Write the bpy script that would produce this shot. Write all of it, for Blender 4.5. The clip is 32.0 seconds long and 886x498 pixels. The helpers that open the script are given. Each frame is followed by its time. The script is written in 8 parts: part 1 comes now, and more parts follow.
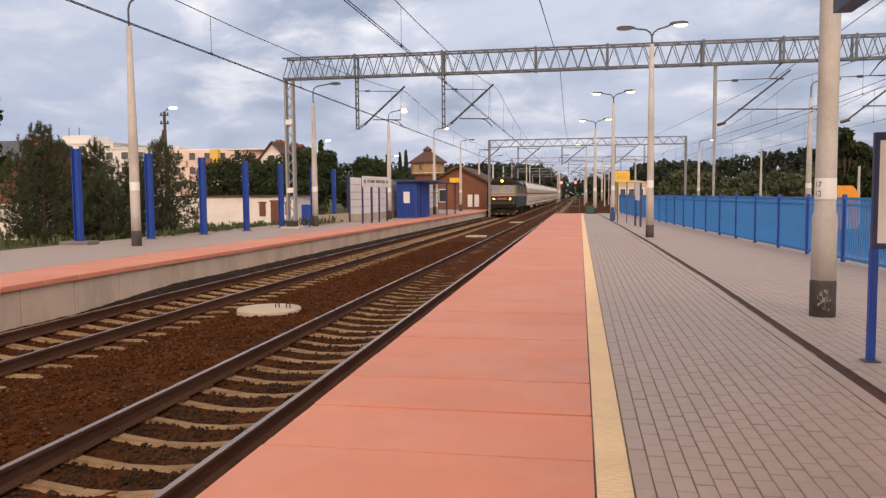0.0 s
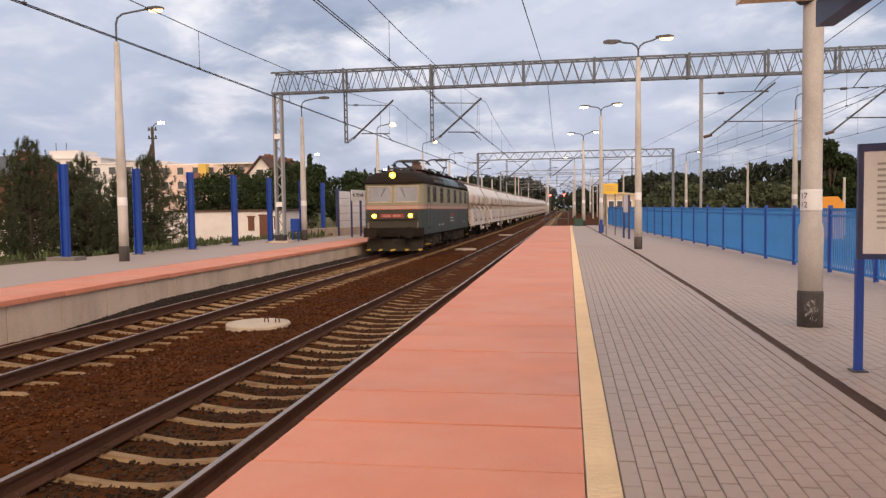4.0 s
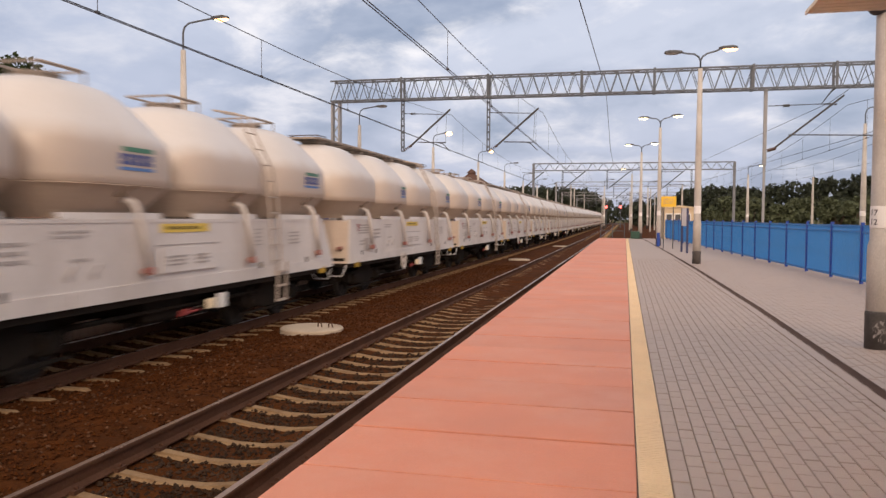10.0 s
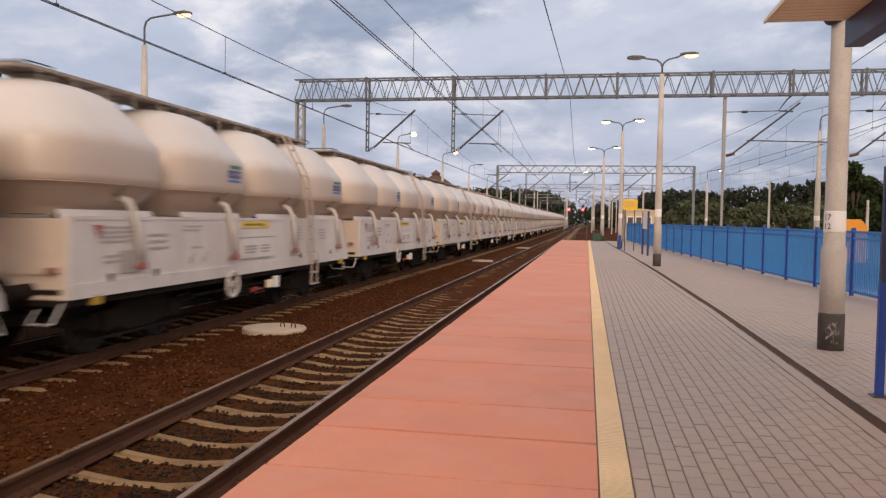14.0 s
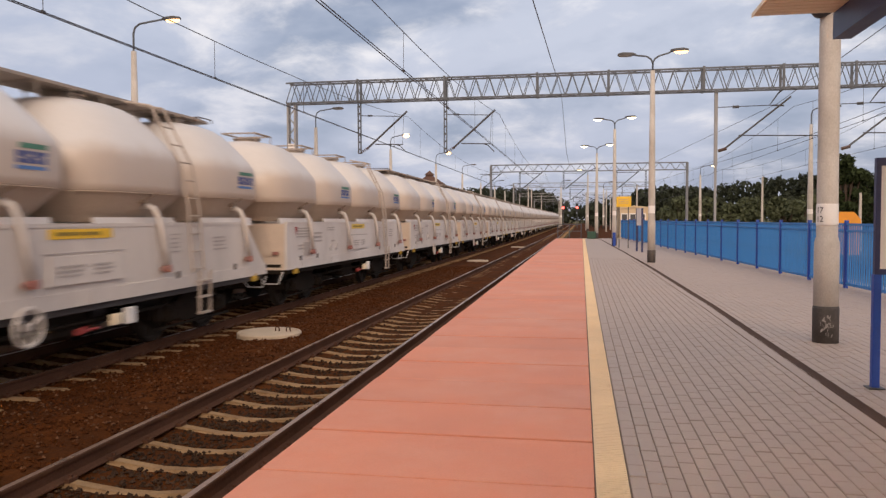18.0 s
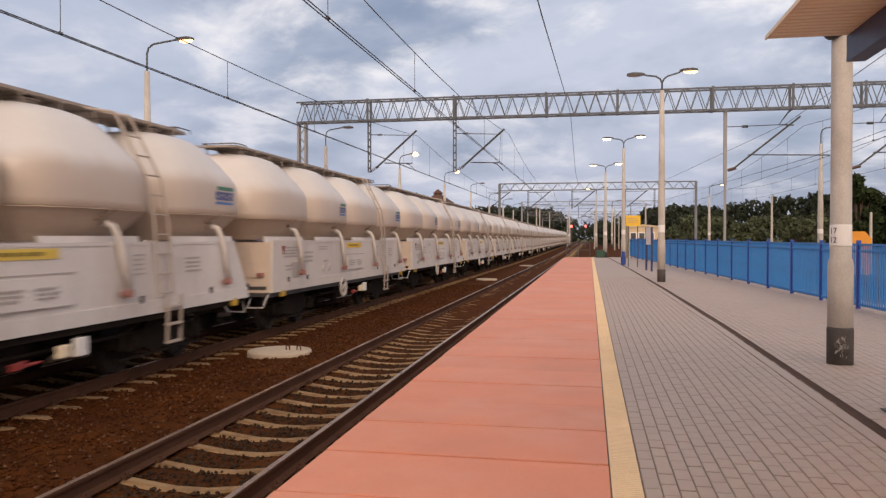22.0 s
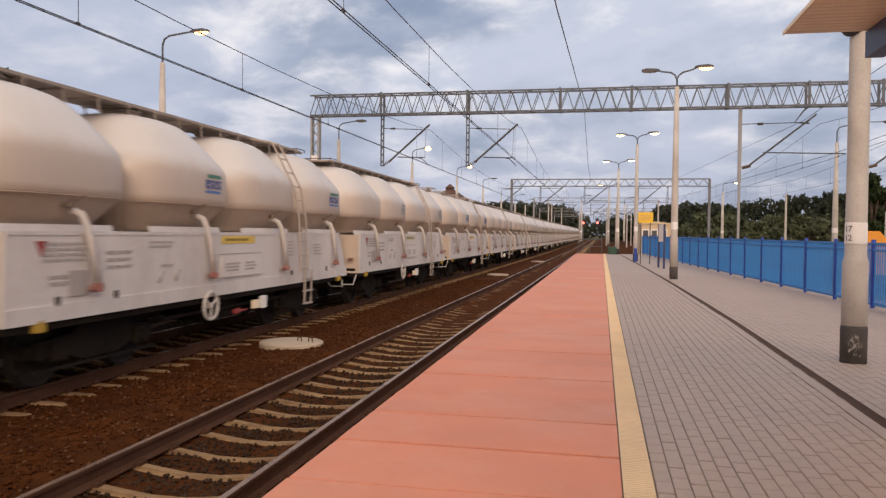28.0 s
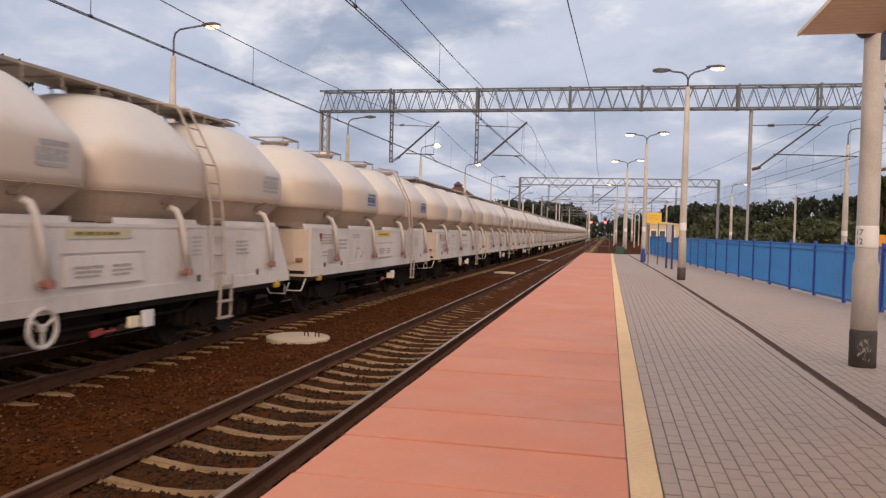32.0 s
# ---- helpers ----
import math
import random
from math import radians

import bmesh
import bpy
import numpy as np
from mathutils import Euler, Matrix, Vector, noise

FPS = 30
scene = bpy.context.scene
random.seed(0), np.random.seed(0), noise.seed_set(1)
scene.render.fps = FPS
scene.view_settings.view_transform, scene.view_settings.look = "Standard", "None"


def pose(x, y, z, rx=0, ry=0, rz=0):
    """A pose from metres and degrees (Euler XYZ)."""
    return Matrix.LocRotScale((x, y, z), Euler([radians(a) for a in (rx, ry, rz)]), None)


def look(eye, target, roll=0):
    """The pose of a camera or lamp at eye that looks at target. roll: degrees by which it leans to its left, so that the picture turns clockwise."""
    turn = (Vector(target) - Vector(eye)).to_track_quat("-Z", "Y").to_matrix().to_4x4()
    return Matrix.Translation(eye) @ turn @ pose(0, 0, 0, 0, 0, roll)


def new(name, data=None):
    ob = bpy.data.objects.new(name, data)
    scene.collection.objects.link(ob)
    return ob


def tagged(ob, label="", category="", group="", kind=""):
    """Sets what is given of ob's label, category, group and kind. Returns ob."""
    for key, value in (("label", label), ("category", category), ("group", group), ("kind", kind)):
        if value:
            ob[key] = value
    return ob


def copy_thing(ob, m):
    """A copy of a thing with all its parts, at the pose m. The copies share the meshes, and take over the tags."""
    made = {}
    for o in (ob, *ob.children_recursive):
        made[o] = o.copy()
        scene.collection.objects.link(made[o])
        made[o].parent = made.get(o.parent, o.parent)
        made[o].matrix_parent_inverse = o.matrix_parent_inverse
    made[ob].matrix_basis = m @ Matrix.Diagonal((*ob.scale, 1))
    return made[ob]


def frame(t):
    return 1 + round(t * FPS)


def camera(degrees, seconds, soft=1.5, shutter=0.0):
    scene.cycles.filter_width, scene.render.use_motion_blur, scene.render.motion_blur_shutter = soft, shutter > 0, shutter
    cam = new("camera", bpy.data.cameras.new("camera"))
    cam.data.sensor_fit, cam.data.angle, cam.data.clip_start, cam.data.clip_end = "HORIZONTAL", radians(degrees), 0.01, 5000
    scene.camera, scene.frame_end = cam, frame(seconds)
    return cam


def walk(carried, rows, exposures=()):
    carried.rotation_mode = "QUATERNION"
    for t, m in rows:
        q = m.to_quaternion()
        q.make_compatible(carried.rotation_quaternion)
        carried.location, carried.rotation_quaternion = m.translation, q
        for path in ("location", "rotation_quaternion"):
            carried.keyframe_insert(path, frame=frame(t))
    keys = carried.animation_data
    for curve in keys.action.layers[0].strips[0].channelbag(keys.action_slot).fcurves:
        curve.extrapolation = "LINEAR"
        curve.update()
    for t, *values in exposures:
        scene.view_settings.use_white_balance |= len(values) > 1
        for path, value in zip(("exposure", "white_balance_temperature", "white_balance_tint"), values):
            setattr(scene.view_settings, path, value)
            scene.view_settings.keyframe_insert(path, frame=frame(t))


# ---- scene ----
cam = camera(60.23, 32.0, soft=1.35, shutter=0.8)
# seconds, eye, yaw to the left of the track, pitch, roll
PATH = [
    (0, -0.089, -0.058, 1.533, 10.16, -4.08, -0.45),
    (0.5, -0.093, -0.059, 1.534, 10.04, -4.10, -0.57),
    (1, -0.091, -0.064, 1.529, 9.79, -3.78, -0.62),
    (1.5, -0.093, -0.064, 1.529, 9.66, -3.72, -0.61),
    (2, -0.084, -0.057, 1.529, 9.48, -3.51, -0.57),
    (2.5, -0.078, -0.057, 1.535, 9.50, -3.21, -0.77),
    (3, -0.086, -0.075, 1.533, 9.47, -3.11, -0.85),
    (3.5, -0.088, -0.073, 1.535, 9.41, -3.10, -0.84),
    (5.5, -0.080, -0.034, 1.534, 9.27, -3.12, -0.72),
    (6, -0.084, -0.055, 1.536, 9.46, -3.14, -0.73),
    (6.5, -0.096, -0.030, 1.528, 9.78, -3.42, -0.65),
    (7, -0.099, -0.031, 1.528, 9.71, -3.41, -0.61),
    (7.5, -0.096, -0.045, 1.530, 9.75, -3.22, -0.61),
    (8, -0.103, -0.055, 1.530, 9.75, -3.17, -0.71),
    (8.5, -0.096, -0.047, 1.527, 10.03, -3.12, -0.33),
    (9, -0.092, -0.047, 1.527, 12.01, -3.16, -0.62),
    (9.5, -0.089, -0.025, 1.533, 13.77, -3.13, -0.13),
    (10, -0.095, -0.036, 1.534, 13.36, -2.40, 0.37),
    (10.5, -0.106, -0.045, 1.528, 12.43, -2.22, 1.31),
    (11, -0.099, -0.045, 1.534, 11.81, -2.17, 1.49),
    (11.5, -0.105, -0.044, 1.532, 11.80, -2.28, 1.09),
    (12, -0.105, -0.043, 1.529, 11.44, -2.31, 1.06),
    (12.5, -0.107, -0.043, 1.533, 11.16, -2.36, 1.11),
    (13, -0.104, -0.036, 1.523, 11.07, -2.27, 1.06),
    (13.5, -0.107, -0.064, 1.533, 10.95, -2.32, 0.81),
    (14, -0.104, -0.064, 1.527, 10.63, -2.30, 0.95),
    (14.5, -0.101, -0.054, 1.525, 10.56, -2.17, 1.04),
    (16.5, -0.085, -0.031, 1.522, 10.70, -2.29, 0.50),
    (17, -0.089, -0.034, 1.527, 10.55, -2.38, 0.38),
    (17.5, -0.082, -0.032, 1.524, 10.28, -2.30, -0.18),
    (18, -0.083, -0.030, 1.523, 10.27, -2.24, -0.19),
    (18.5, -0.074, -0.028, 1.525, 10.27, -2.21, -0.31),
    (19, -0.073, -0.025, 1.522, 10.30, -2.18, -0.19),
    (19.5, -0.082, -0.037, 1.527, 10.66, -1.79, -0.30),
    (20, -0.078, -0.027, 1.523, 10.81, -1.61, -0.29),
    (20.5, -0.082, -0.031, 1.526, 11.13, -1.51, -0.48),
    (21, -0.083, -0.041, 1.529, 11.22, -0.93, -0.35),
    (21.5, -0.110, -0.045, 1.524, 11.11, -0.94, -0.18),
    (22, -0.133, -0.054, 1.544, 10.86, -0.88, -0.04),
    (22.5, -0.139, -0.065, 1.540, 11.02, -0.55, 0.14),
    (23, -0.142, -0.064, 1.539, 12.19, -0.70, 0.33),
    (23.5, -0.163, -0.041, 1.526, 12.31, -0.85, 0.77),
    (24, -0.155, -0.045, 1.534, 12.43, -0.85, 0.66),
    (24.5, -0.158, -0.067, 1.529, 12.14, -0.82, 0.29),
    (25, -0.137, -0.074, 1.527, 11.42, -1.30, 0.12),
    (25.5, -0.145, -0.091, 1.527, 11.47, -1.23, 0.43),
    (27.5, -0.143, -0.086, 1.525, 11.67, -1.20, 0.37),
    (28, -0.147, -0.079, 1.521, 11.70, -1.26, 0.66),
    (28.5, -0.141, -0.076, 1.516, 11.82, -1.47, 0.97),
    (29, -0.138, -0.068, 1.523, 11.84, -1.43, 0.82),
    (29.5, -0.130, -0.066, 1.516, 11.88, -1.34, 0.97),
    (30, -0.132, -0.069, 1.523, 11.90, -1.32, 0.90),
    (30.5, -0.144, -0.081, 1.520, 12.24, -1.45, 0.97),
    (31, -0.144, -0.082, 1.528, 12.36, -1.45, 0.88),
    (31.5, -0.158, -0.080, 1.528, 12.24, -1.53, 1.29),
    (32, -0.165, -0.072, 1.520, 12.22, -1.48, 1.52),
]


def aim(x, y, z, yaw, pitch, roll):
    a, b = radians(yaw), radians(pitch)
    way = Vector((-math.sin(a) * math.cos(b), math.cos(a) * math.cos(b), math.sin(b)))
    return look((x, y, z), Vector((x, y, z)) + way * 5, roll)


walk(cam, [(t, aim(*row)) for t, *row in PATH], exposures=[(0, 0.0), (10.4, 0.0), (11.8, -0.12), (32, -0.12)])

# ---- light: overcast dusk, the brighter warm part of the sky behind the camera ----
world = bpy.data.worlds.new("dusk_sky")
scene.world = world
world.use_nodes = True


def sky_nodes():
    t = world.node_tree
    n, l = t.nodes, t.links
    bg = n["Background"]
    co = n.new("ShaderNodeTexCoord")
    sep = n.new("ShaderNodeSeparateXYZ")
    l.new(co.outputs["Generated"], sep.inputs[0])
    # flatten the dome so that the clouds shrink towards the horizon
    lift = n.new("ShaderNodeMath")
    lift.operation = "ADD"
    l.new(sep.outputs["Z"], lift.inputs[0])
    lift.inputs[1].default_value = 0.30
    top = n.new("ShaderNodeMath")
    top.operation = "MAXIMUM"
    l.new(lift.outputs[0], top.inputs[0])
    top.inputs[1].default_value = 0.05
    div = n.new("ShaderNodeVectorMath")
    div.operation = "DIVIDE"
    comb = n.new("ShaderNodeCombineXYZ")
    for k in range(3):
        l.new(top.outputs[0], comb.inputs[k])
    l.new(co.outputs["Generated"], div.inputs[0])
    l.new(comb.outputs[0], div.inputs[1])
    warp = n.new("ShaderNodeMapping")
    warp.inputs["Scale"].default_value = (1.0, 1.0, 1.0)
    warp.inputs["Rotation"].default_value = (0, 0, 0.5)
    l.new(div.outputs[0], warp.inputs[0])

    def clouds(scale, detail, rough, low, high):
        tex = n.new("ShaderNodeTexNoise")
        tex.inputs["Scale"].default_value = scale
        tex.inputs["Detail"].default_value = detail
        tex.inputs["Roughness"].default_value = rough
        tex.inputs["Distortion"].default_value = 0.25
        l.new(warp.outputs[0], tex.inputs["Vector"])
        r = n.new("ShaderNodeMapRange")
        r.interpolation_type = "SMOOTHSTEP"
        r.inputs["From Min"].default_value, r.inputs["From Max"].default_value = low, high
        l.new(tex.outputs["Fac"], r.inputs["Value"])
        return r.outputs[0]

    def mix(fac, a, b):
        m = n.new("ShaderNodeMix")
        m.data_type = "RGBA"
        if isinstance(fac, float):
            m.inputs["Factor"].default_value = fac
        else:
            l.new(fac, m.inputs["Factor"])
        for sock, v in ((m.inputs["A"], a), (m.inputs["B"], b)):
            if isinstance(v, tuple):
                sock.default_value = (*v, 1)
            else:
                l.new(v, sock)
        return m.outputs["Result"]

    sky = n.new("ShaderNodeTexSky")
    sky.sky_type = "NISHITA"
    sky.sun_disc = False
    sky.sun_elevation, sky.sun_rotation = radians(27), radians(198)
    sky.air_density, sky.dust_density = 1.2, 2.0
    dim = n.new("ShaderNodeVectorMath")
    dim.operation = "SCALE"
    dim.inputs["Scale"].default_value = 0.06
    l.new(sky.outputs[0], dim.inputs[0])
    base = mix(0.7, dim.outputs[0], CLOUD_DARK)
    grey = mix(clouds(1.7, 6, 0.52, 0.34, 0.60), base, CLOUD_MID)
    white = mix(clouds(3.4, 8, 0.58, 0.46, 0.76), grey, CLOUD_LIGHT)
    # paler and slightly pink towards the horizon
    hor = n.new("ShaderNodeMapRange")
    hor.inputs["From Min"].default_value, hor.inputs["From Max"].default_value = 0.0, 0.22
    hor.inputs["To Min"].default_value, hor.inputs["To Max"].default_value = 0.55, 0.0
    l.new(sep.outputs["Z"], hor.inputs["Value"])
    low = mix(hor.outputs[0], white, CLOUD_LOW)
    # thicker cloud to the left of the line
    side = n.new("ShaderNodeMapRange")
    side.interpolation_type = "SMOOTHSTEP"
    side.inputs["From Min"].default_value, side.inputs["From Max"].default_value = -0.25, -0.75
    side.inputs["To Max"].default_value = 0.5
    l.new(sep.outputs["X"], side.inputs["Value"])
    low = mix(side.outputs[0], low, CLOUD_DARK)
    # the west, behind the camera, is brighter and warm; so is the zenith
    back = n.new("ShaderNodeMapRange")
    back.interpolation_type = "SMOOTHSTEP"
    back.inputs["From Min"].default_value, back.inputs["From Max"].default_value = 0.25, -0.8
    l.new(sep.outputs["Y"], back.inputs["Value"])
    west = mix(back.outputs[0], low, CLOUD_WEST)
    zen = n.new("ShaderNodeMapRange")
    zen.interpolation_type = "SMOOTHSTEP"
    zen.inputs["From Min"].default_value, zen.inputs["From Max"].default_value = 0.45, 0.95
    l.new(sep.outputs["Z"], zen.inputs["Value"])
    l.new(mix(zen.outputs[0], west, CLOUD_TOP), bg.inputs["Color"])
    bg.inputs["Strength"].default_value = SKY


CLOUD_DARK, CLOUD_MID, CLOUD_LIGHT = (0.37, 0.44, 0.62), (0.645, 0.69, 0.825), (1.10, 1.06, 1.07)
CLOUD_LOW, CLOUD_WEST, CLOUD_TOP = (0.455, 0.485, 0.635), (1.62, 1.24, 1.02), (0.86, 0.79, 0.76)
SKY = 1.0
sky_nodes()

sun = new("sun", bpy.data.lights.new("sun", "SUN"))
sun.data.energy, sun.data.angle, sun.data.color = 1.35, radians(25), (1.0, 0.78, 0.61)
sun.matrix_world = look((6, -18, 9.5), (0, 0, 0))

# ---- materials ----


def mat(name, color, rough=0.7, metal=0.0, var=0.18, scale=3.0, grain=60.0, bump=0.15, stain=None, stain_amount=0.35,
        emit=None, power=0.0, world_space=False, piece=0.0, island=0.0, streak=1.0, spec=0.5):
    """Procedural surface: base colour varied at a coarse and a fine scale, an optional stain colour, fine relief."""
    m = bpy.data.materials.new(name)
    m.use_nodes = True
    n, l = m.node_tree.nodes, m.node_tree.links
    b = n["Principled BSDF"]
    b.inputs["Roughness"].default_value = rough
    b.inputs["Metallic"].default_value = metal
    b.inputs["Specular IOR Level"].default_value = spec
    if world_space:
        vec = n.new("ShaderNodeNewGeometry").outputs["Position"]
    else:
        vec = n.new("ShaderNodeTexCoord").outputs["Object"]
    if streak != 1.0:
        mp = n.new("ShaderNodeMapping")
        mp.inputs["Scale"].default_value = (1, 1, streak)
        l.new(vec, mp.inputs[0])
        vec = mp.outputs[0]
    a = n.new("ShaderNodeTexNoise")
    a.inputs["Scale"].default_value, a.inputs["Detail"].default_value = scale, 5
    f = n.new("ShaderNodeTexNoise")
    f.inputs["Scale"].default_value, f.inputs["Detail"].default_value = grain, 3
    l.new(vec, a.inputs["Vector"])
    l.new(vec, f.inputs["Vector"])
    addn = n.new("ShaderNodeMath")
    addn.operation = "ADD"
    l.new(a.outputs["Fac"], addn.inputs[0])
    l.new(f.outputs["Fac"], addn.inputs[1])
    fac = addn.outputs[0]
    if piece or island:
        src = n.new("ShaderNodeObjectInfo").outputs["Random"] if piece else n.new("ShaderNodeNewGeometry").outputs["Random Per Island"]
        pm = n.new("ShaderNodeMath")
        pm.operation = "MULTIPLY_ADD"
        l.new(src, pm.inputs[0])
        pm.inputs[1].default_value = piece or island
        l.new(fac, pm.inputs[2])
        fac = pm.outputs[0]
    r = n.new("ShaderNodeMapRange")
    r.inputs["From Min"].default_value, r.inputs["From Max"].default_value = 0.6, 1.4 + (piece or island)
    r.inputs["To Min"].default_value, r.inputs["To Max"].default_value = 1 - var, 1 + var
    l.new(fac, r.inputs["Value"])
    mul = n.new("ShaderNodeVectorMath")
    mul.operation = "SCALE"
    mul.inputs[0].default_value = color
    l.new(r.outputs[0], mul.inputs["Scale"])
    col = mul.outputs[0]
    if stain:
        s = n.new("ShaderNodeTexNoise")
        s.inputs["Scale"].default_value, s.inputs["Detail"].default_value, s.inputs["Roughness"].default_value = scale * 0.45, 8, 0.68
        l.new(vec, s.inputs["Vector"])
        sr = n.new("ShaderNodeMapRange")
        sr.inputs["From Min"].default_value, sr.inputs["From Max"].default_value = 0.45, 0.75
        sr.inputs["To Max"].default_value = stain_amount
        l.new(s.outputs["Fac"], sr.inputs["Value"])
        mx = n.new("ShaderNodeMix")
        mx.data_type = "RGBA"
        l.new(sr.outputs[0], mx.inputs["Factor"])
        l.new(col, mx.inputs["A"])
        mx.inputs["B"].default_value = (*stain, 1)
        col = mx.outputs["Result"]
    l.new(col, b.inputs["Base Color"])
    if bump:
        bp = n.new("ShaderNodeBump")
        bp.inputs["Strength"].default_value, bp.inputs["Distance"].default_value = bump, 0.01
        l.new(f.outputs["Fac"], bp.inputs["Height"])
        l.new(bp.outputs[0], b.inputs["Normal"])
    rr = n.new("ShaderNodeMapRange")
    rr.inputs["To Min"].default_value, rr.inputs["To Max"].default_value = max(rough - 0.1, 0.02), min(rough + 0.1, 1)
    l.new(a.outputs["Fac"], rr.inputs["Value"])
    l.new(rr.outputs[0], b.inputs["Roughness"])
    if emit:
        b.inputs["Emission Color"].default_value = (*emit, 1)
        b.inputs["Emission Strength"].default_value = power
    return m


def glow(name, color, power):
    return mat(name, color, 0.4, bump=0, emit=color, power=power)


M = {}
M["slab"] = mat("red_platform_slab", (0.665, 0.250, 0.150), 0.60, var=0.15, scale=1.3, grain=110, bump=0.2, stain=(0.69, 0.355, 0.255), stain_amount=0.65, world_space=True, piece=0.3, spec=0.42)
M["tactile"] = mat("yellow_tactile", (0.77, 0.60, 0.395), 0.6, var=0.10, scale=2.0, grain=80, bump=0.10, stain=(0.50, 0.36, 0.22), stain_amount=0.3, world_space=True, piece=0.2, spec=0.45)
M["paver"] = mat("grey_paver", (0.405, 0.322, 0.279), 0.62, var=0.10, scale=0.7, grain=140, bump=0.22, stain=(0.345, 0.275, 0.240), stain_amount=0.35, world_space=True, island=0.22, spec=0.5)
M["paver_piece"] = mat("grey_paver_loose", (0.405, 0.322, 0.279), 0.62, var=0.10, scale=0.7, grain=140, bump=0.22, stain=(0.345, 0.275, 0.240), stain_amount=0.35, world_space=True, piece=0.22, spec=0.5)
M["joint"] = mat("joint_sand", (0.205, 0.150, 0.115), 0.95, var=0.2, scale=8, grain=200, world_space=True, spec=0.08)
M["slab_joint"] = mat("dark_joint", (0.035, 0.018, 0.012), 0.95, var=0.2, world_space=True, spec=0.05)
M["channel"] = mat("drain_channel", (0.085, 0.054, 0.043), 0.9, var=0.25, scale=3, grain=120, world_space=True, spec=0.08)
M["concrete"] = mat("cast_concrete", (0.60, 0.475, 0.375), 0.85, var=0.14, scale=1.6, grain=50, bump=0.2, stain=(0.22, 0.17, 0.12), stain_amount=0.6, world_space=True, streak=0.4, spec=0.08)
M["pole"] = mat("spun_concrete", (0.53, 0.50, 0.465), 0.85, var=0.18, scale=3.2, grain=70, bump=0.3, stain=(0.33, 0.285, 0.245), stain_amount=0.75, streak=0.6)
M["tar"] = mat("tar_coating", (0.062, 0.055, 0.052), 0.75, var=0.35, scale=6, grain=60, bump=0.3, stain=(0.16, 0.14, 0.13), stain_amount=0.6)
M["ballast"] = mat("rusty_ballast", (0.0754, 0.0246, 0.0061), 0.95, var=0.5, scale=2.2, grain=30, bump=0.8, stain=(0.034, 0.016, 0.009), stain_amount=0.65, world_space=True, spec=0.05)
M["stone"] = mat("ballast_stone", (0.0656, 0.0209, 0.0054), 0.92, var=0.55, scale=0.9, grain=40, bump=0.3, stain=(0.036, 0.020, 0.013), stain_amount=0.7, world_space=True, island=0.9, spec=0.06)
M["stone_dark"] = mat("oily_ballast_stone", (0.036, 0.0216, 0.0137), 0.85, var=0.8, scale=2.5, grain=40, bump=0.3, stain=(0.095, 0.055, 0.033), stain_amount=0.6, world_space=True, island=0.9, spec=0.08)
M["stone_grey"] = mat("grey_ballast_stone", (0.046, 0.036, 0.031), 0.95, var=0.5, scale=1.0, grain=30, bump=0.6, stain=(0.028, 0.020, 0.016), stain_amount=0.6, world_space=True, island=0.9, spec=0.05)
M["worn_line"] = mat("worn_line_paint", (0.52, 0.41, 0.35), 0.8, var=0.15, scale=1.2, grain=40, stain=(0.40, 0.26, 0.20), stain_amount=0.8, world_space=True, spec=0.1)
M["stone_pale"] = mat("pale_ballast_stone", (0.1105, 0.0544, 0.0289), 0.92, var=0.5, scale=0.9, grain=40, bump=0.3, world_space=True, island=0.9, spec=0.08)
M["sleeper"] = mat("concrete_sleeper", (0.3145, 0.2082, 0.1148), 0.88, var=0.28, scale=5, grain=60, bump=0.3, stain=(0.13, 0.07, 0.038), stain_amount=0.9, world_space=True, piece=0.5, spec=0.1)
# warm tint puts the sunset's reflection into the rail head colour
M["rail_head"] = mat("polished_rail", (0.44, 0.32, 0.25), 0.28, 0.9, var=0.25, scale=1, grain=40, bump=0.04, world_space=True)
M["rail_rust"] = mat("rusty_rail", (0.088, 0.043, 0.027), 0.85, 0.1, var=0.3, scale=2, grain=50, bump=0.2, world_space=True, spec=0.1)
M["steel"] = mat("galvanised_steel", (0.105, 0.12, 0.142), 0.55, 0.35, var=0.15, scale=2, grain=40, bump=0.08, stain=(0.11, 0.10, 0.095), stain_amount=0.4)
M["dark_steel"] = mat("dark_steel", (0.075, 0.075, 0.08), 0.6, 0.3, var=0.2, scale=4, grain=60)
M["steel_pale"] = mat("pale_galvanised_steel", (0.17, 0.18, 0.20), 0.6, 0.3, var=0.15, scale=2, grain=40, bump=0.05)
M["wire"] = mat("catenary_wire", (0.07, 0.07, 0.08), 0.55, 0.5, var=0.1)
M["insulator"] = mat("brown_insulator", (0.08, 0.045, 0.035), 0.3)
M["blue"] = mat("blue_paint", (0.012, 0.060, 0.345), 0.45, var=0.15, scale=2, grain=50, bump=0.06, stain=(0.02, 0.05, 0.20), stain_amount=0.4)
M["fence_blue"] = mat("light_blue_paint", (0.024, 0.20, 0.55), 0.5, var=0.12, scale=2, grain=50, bump=0.05, stain=(0.03, 0.11, 0.30), stain_amount=0.4)
M["navy"] = mat("navy_paint", (0.025, 0.032, 0.10), 0.45, var=0.12)
M["cream"] = mat("cream_cladding", (0.86, 0.73, 0.53), 0.6, var=0.06, scale=1.5, bump=0.03)
M["white"] = mat("white_paint", (0.78, 0.76, 0.74), 0.6, var=0.06)
M["black"] = mat("black_lettering", (0.03, 0.03, 0.035), 0.6, var=0.1)
M["ground"] = mat("trackside_ground", (0.115, 0.105, 0.055), 0.95, var=0.4, scale=0.25, grain=6, bump=0.5, stain=(0.06, 0.085, 0.03), stain_amount=0.8, world_space=True, spec=0.08)
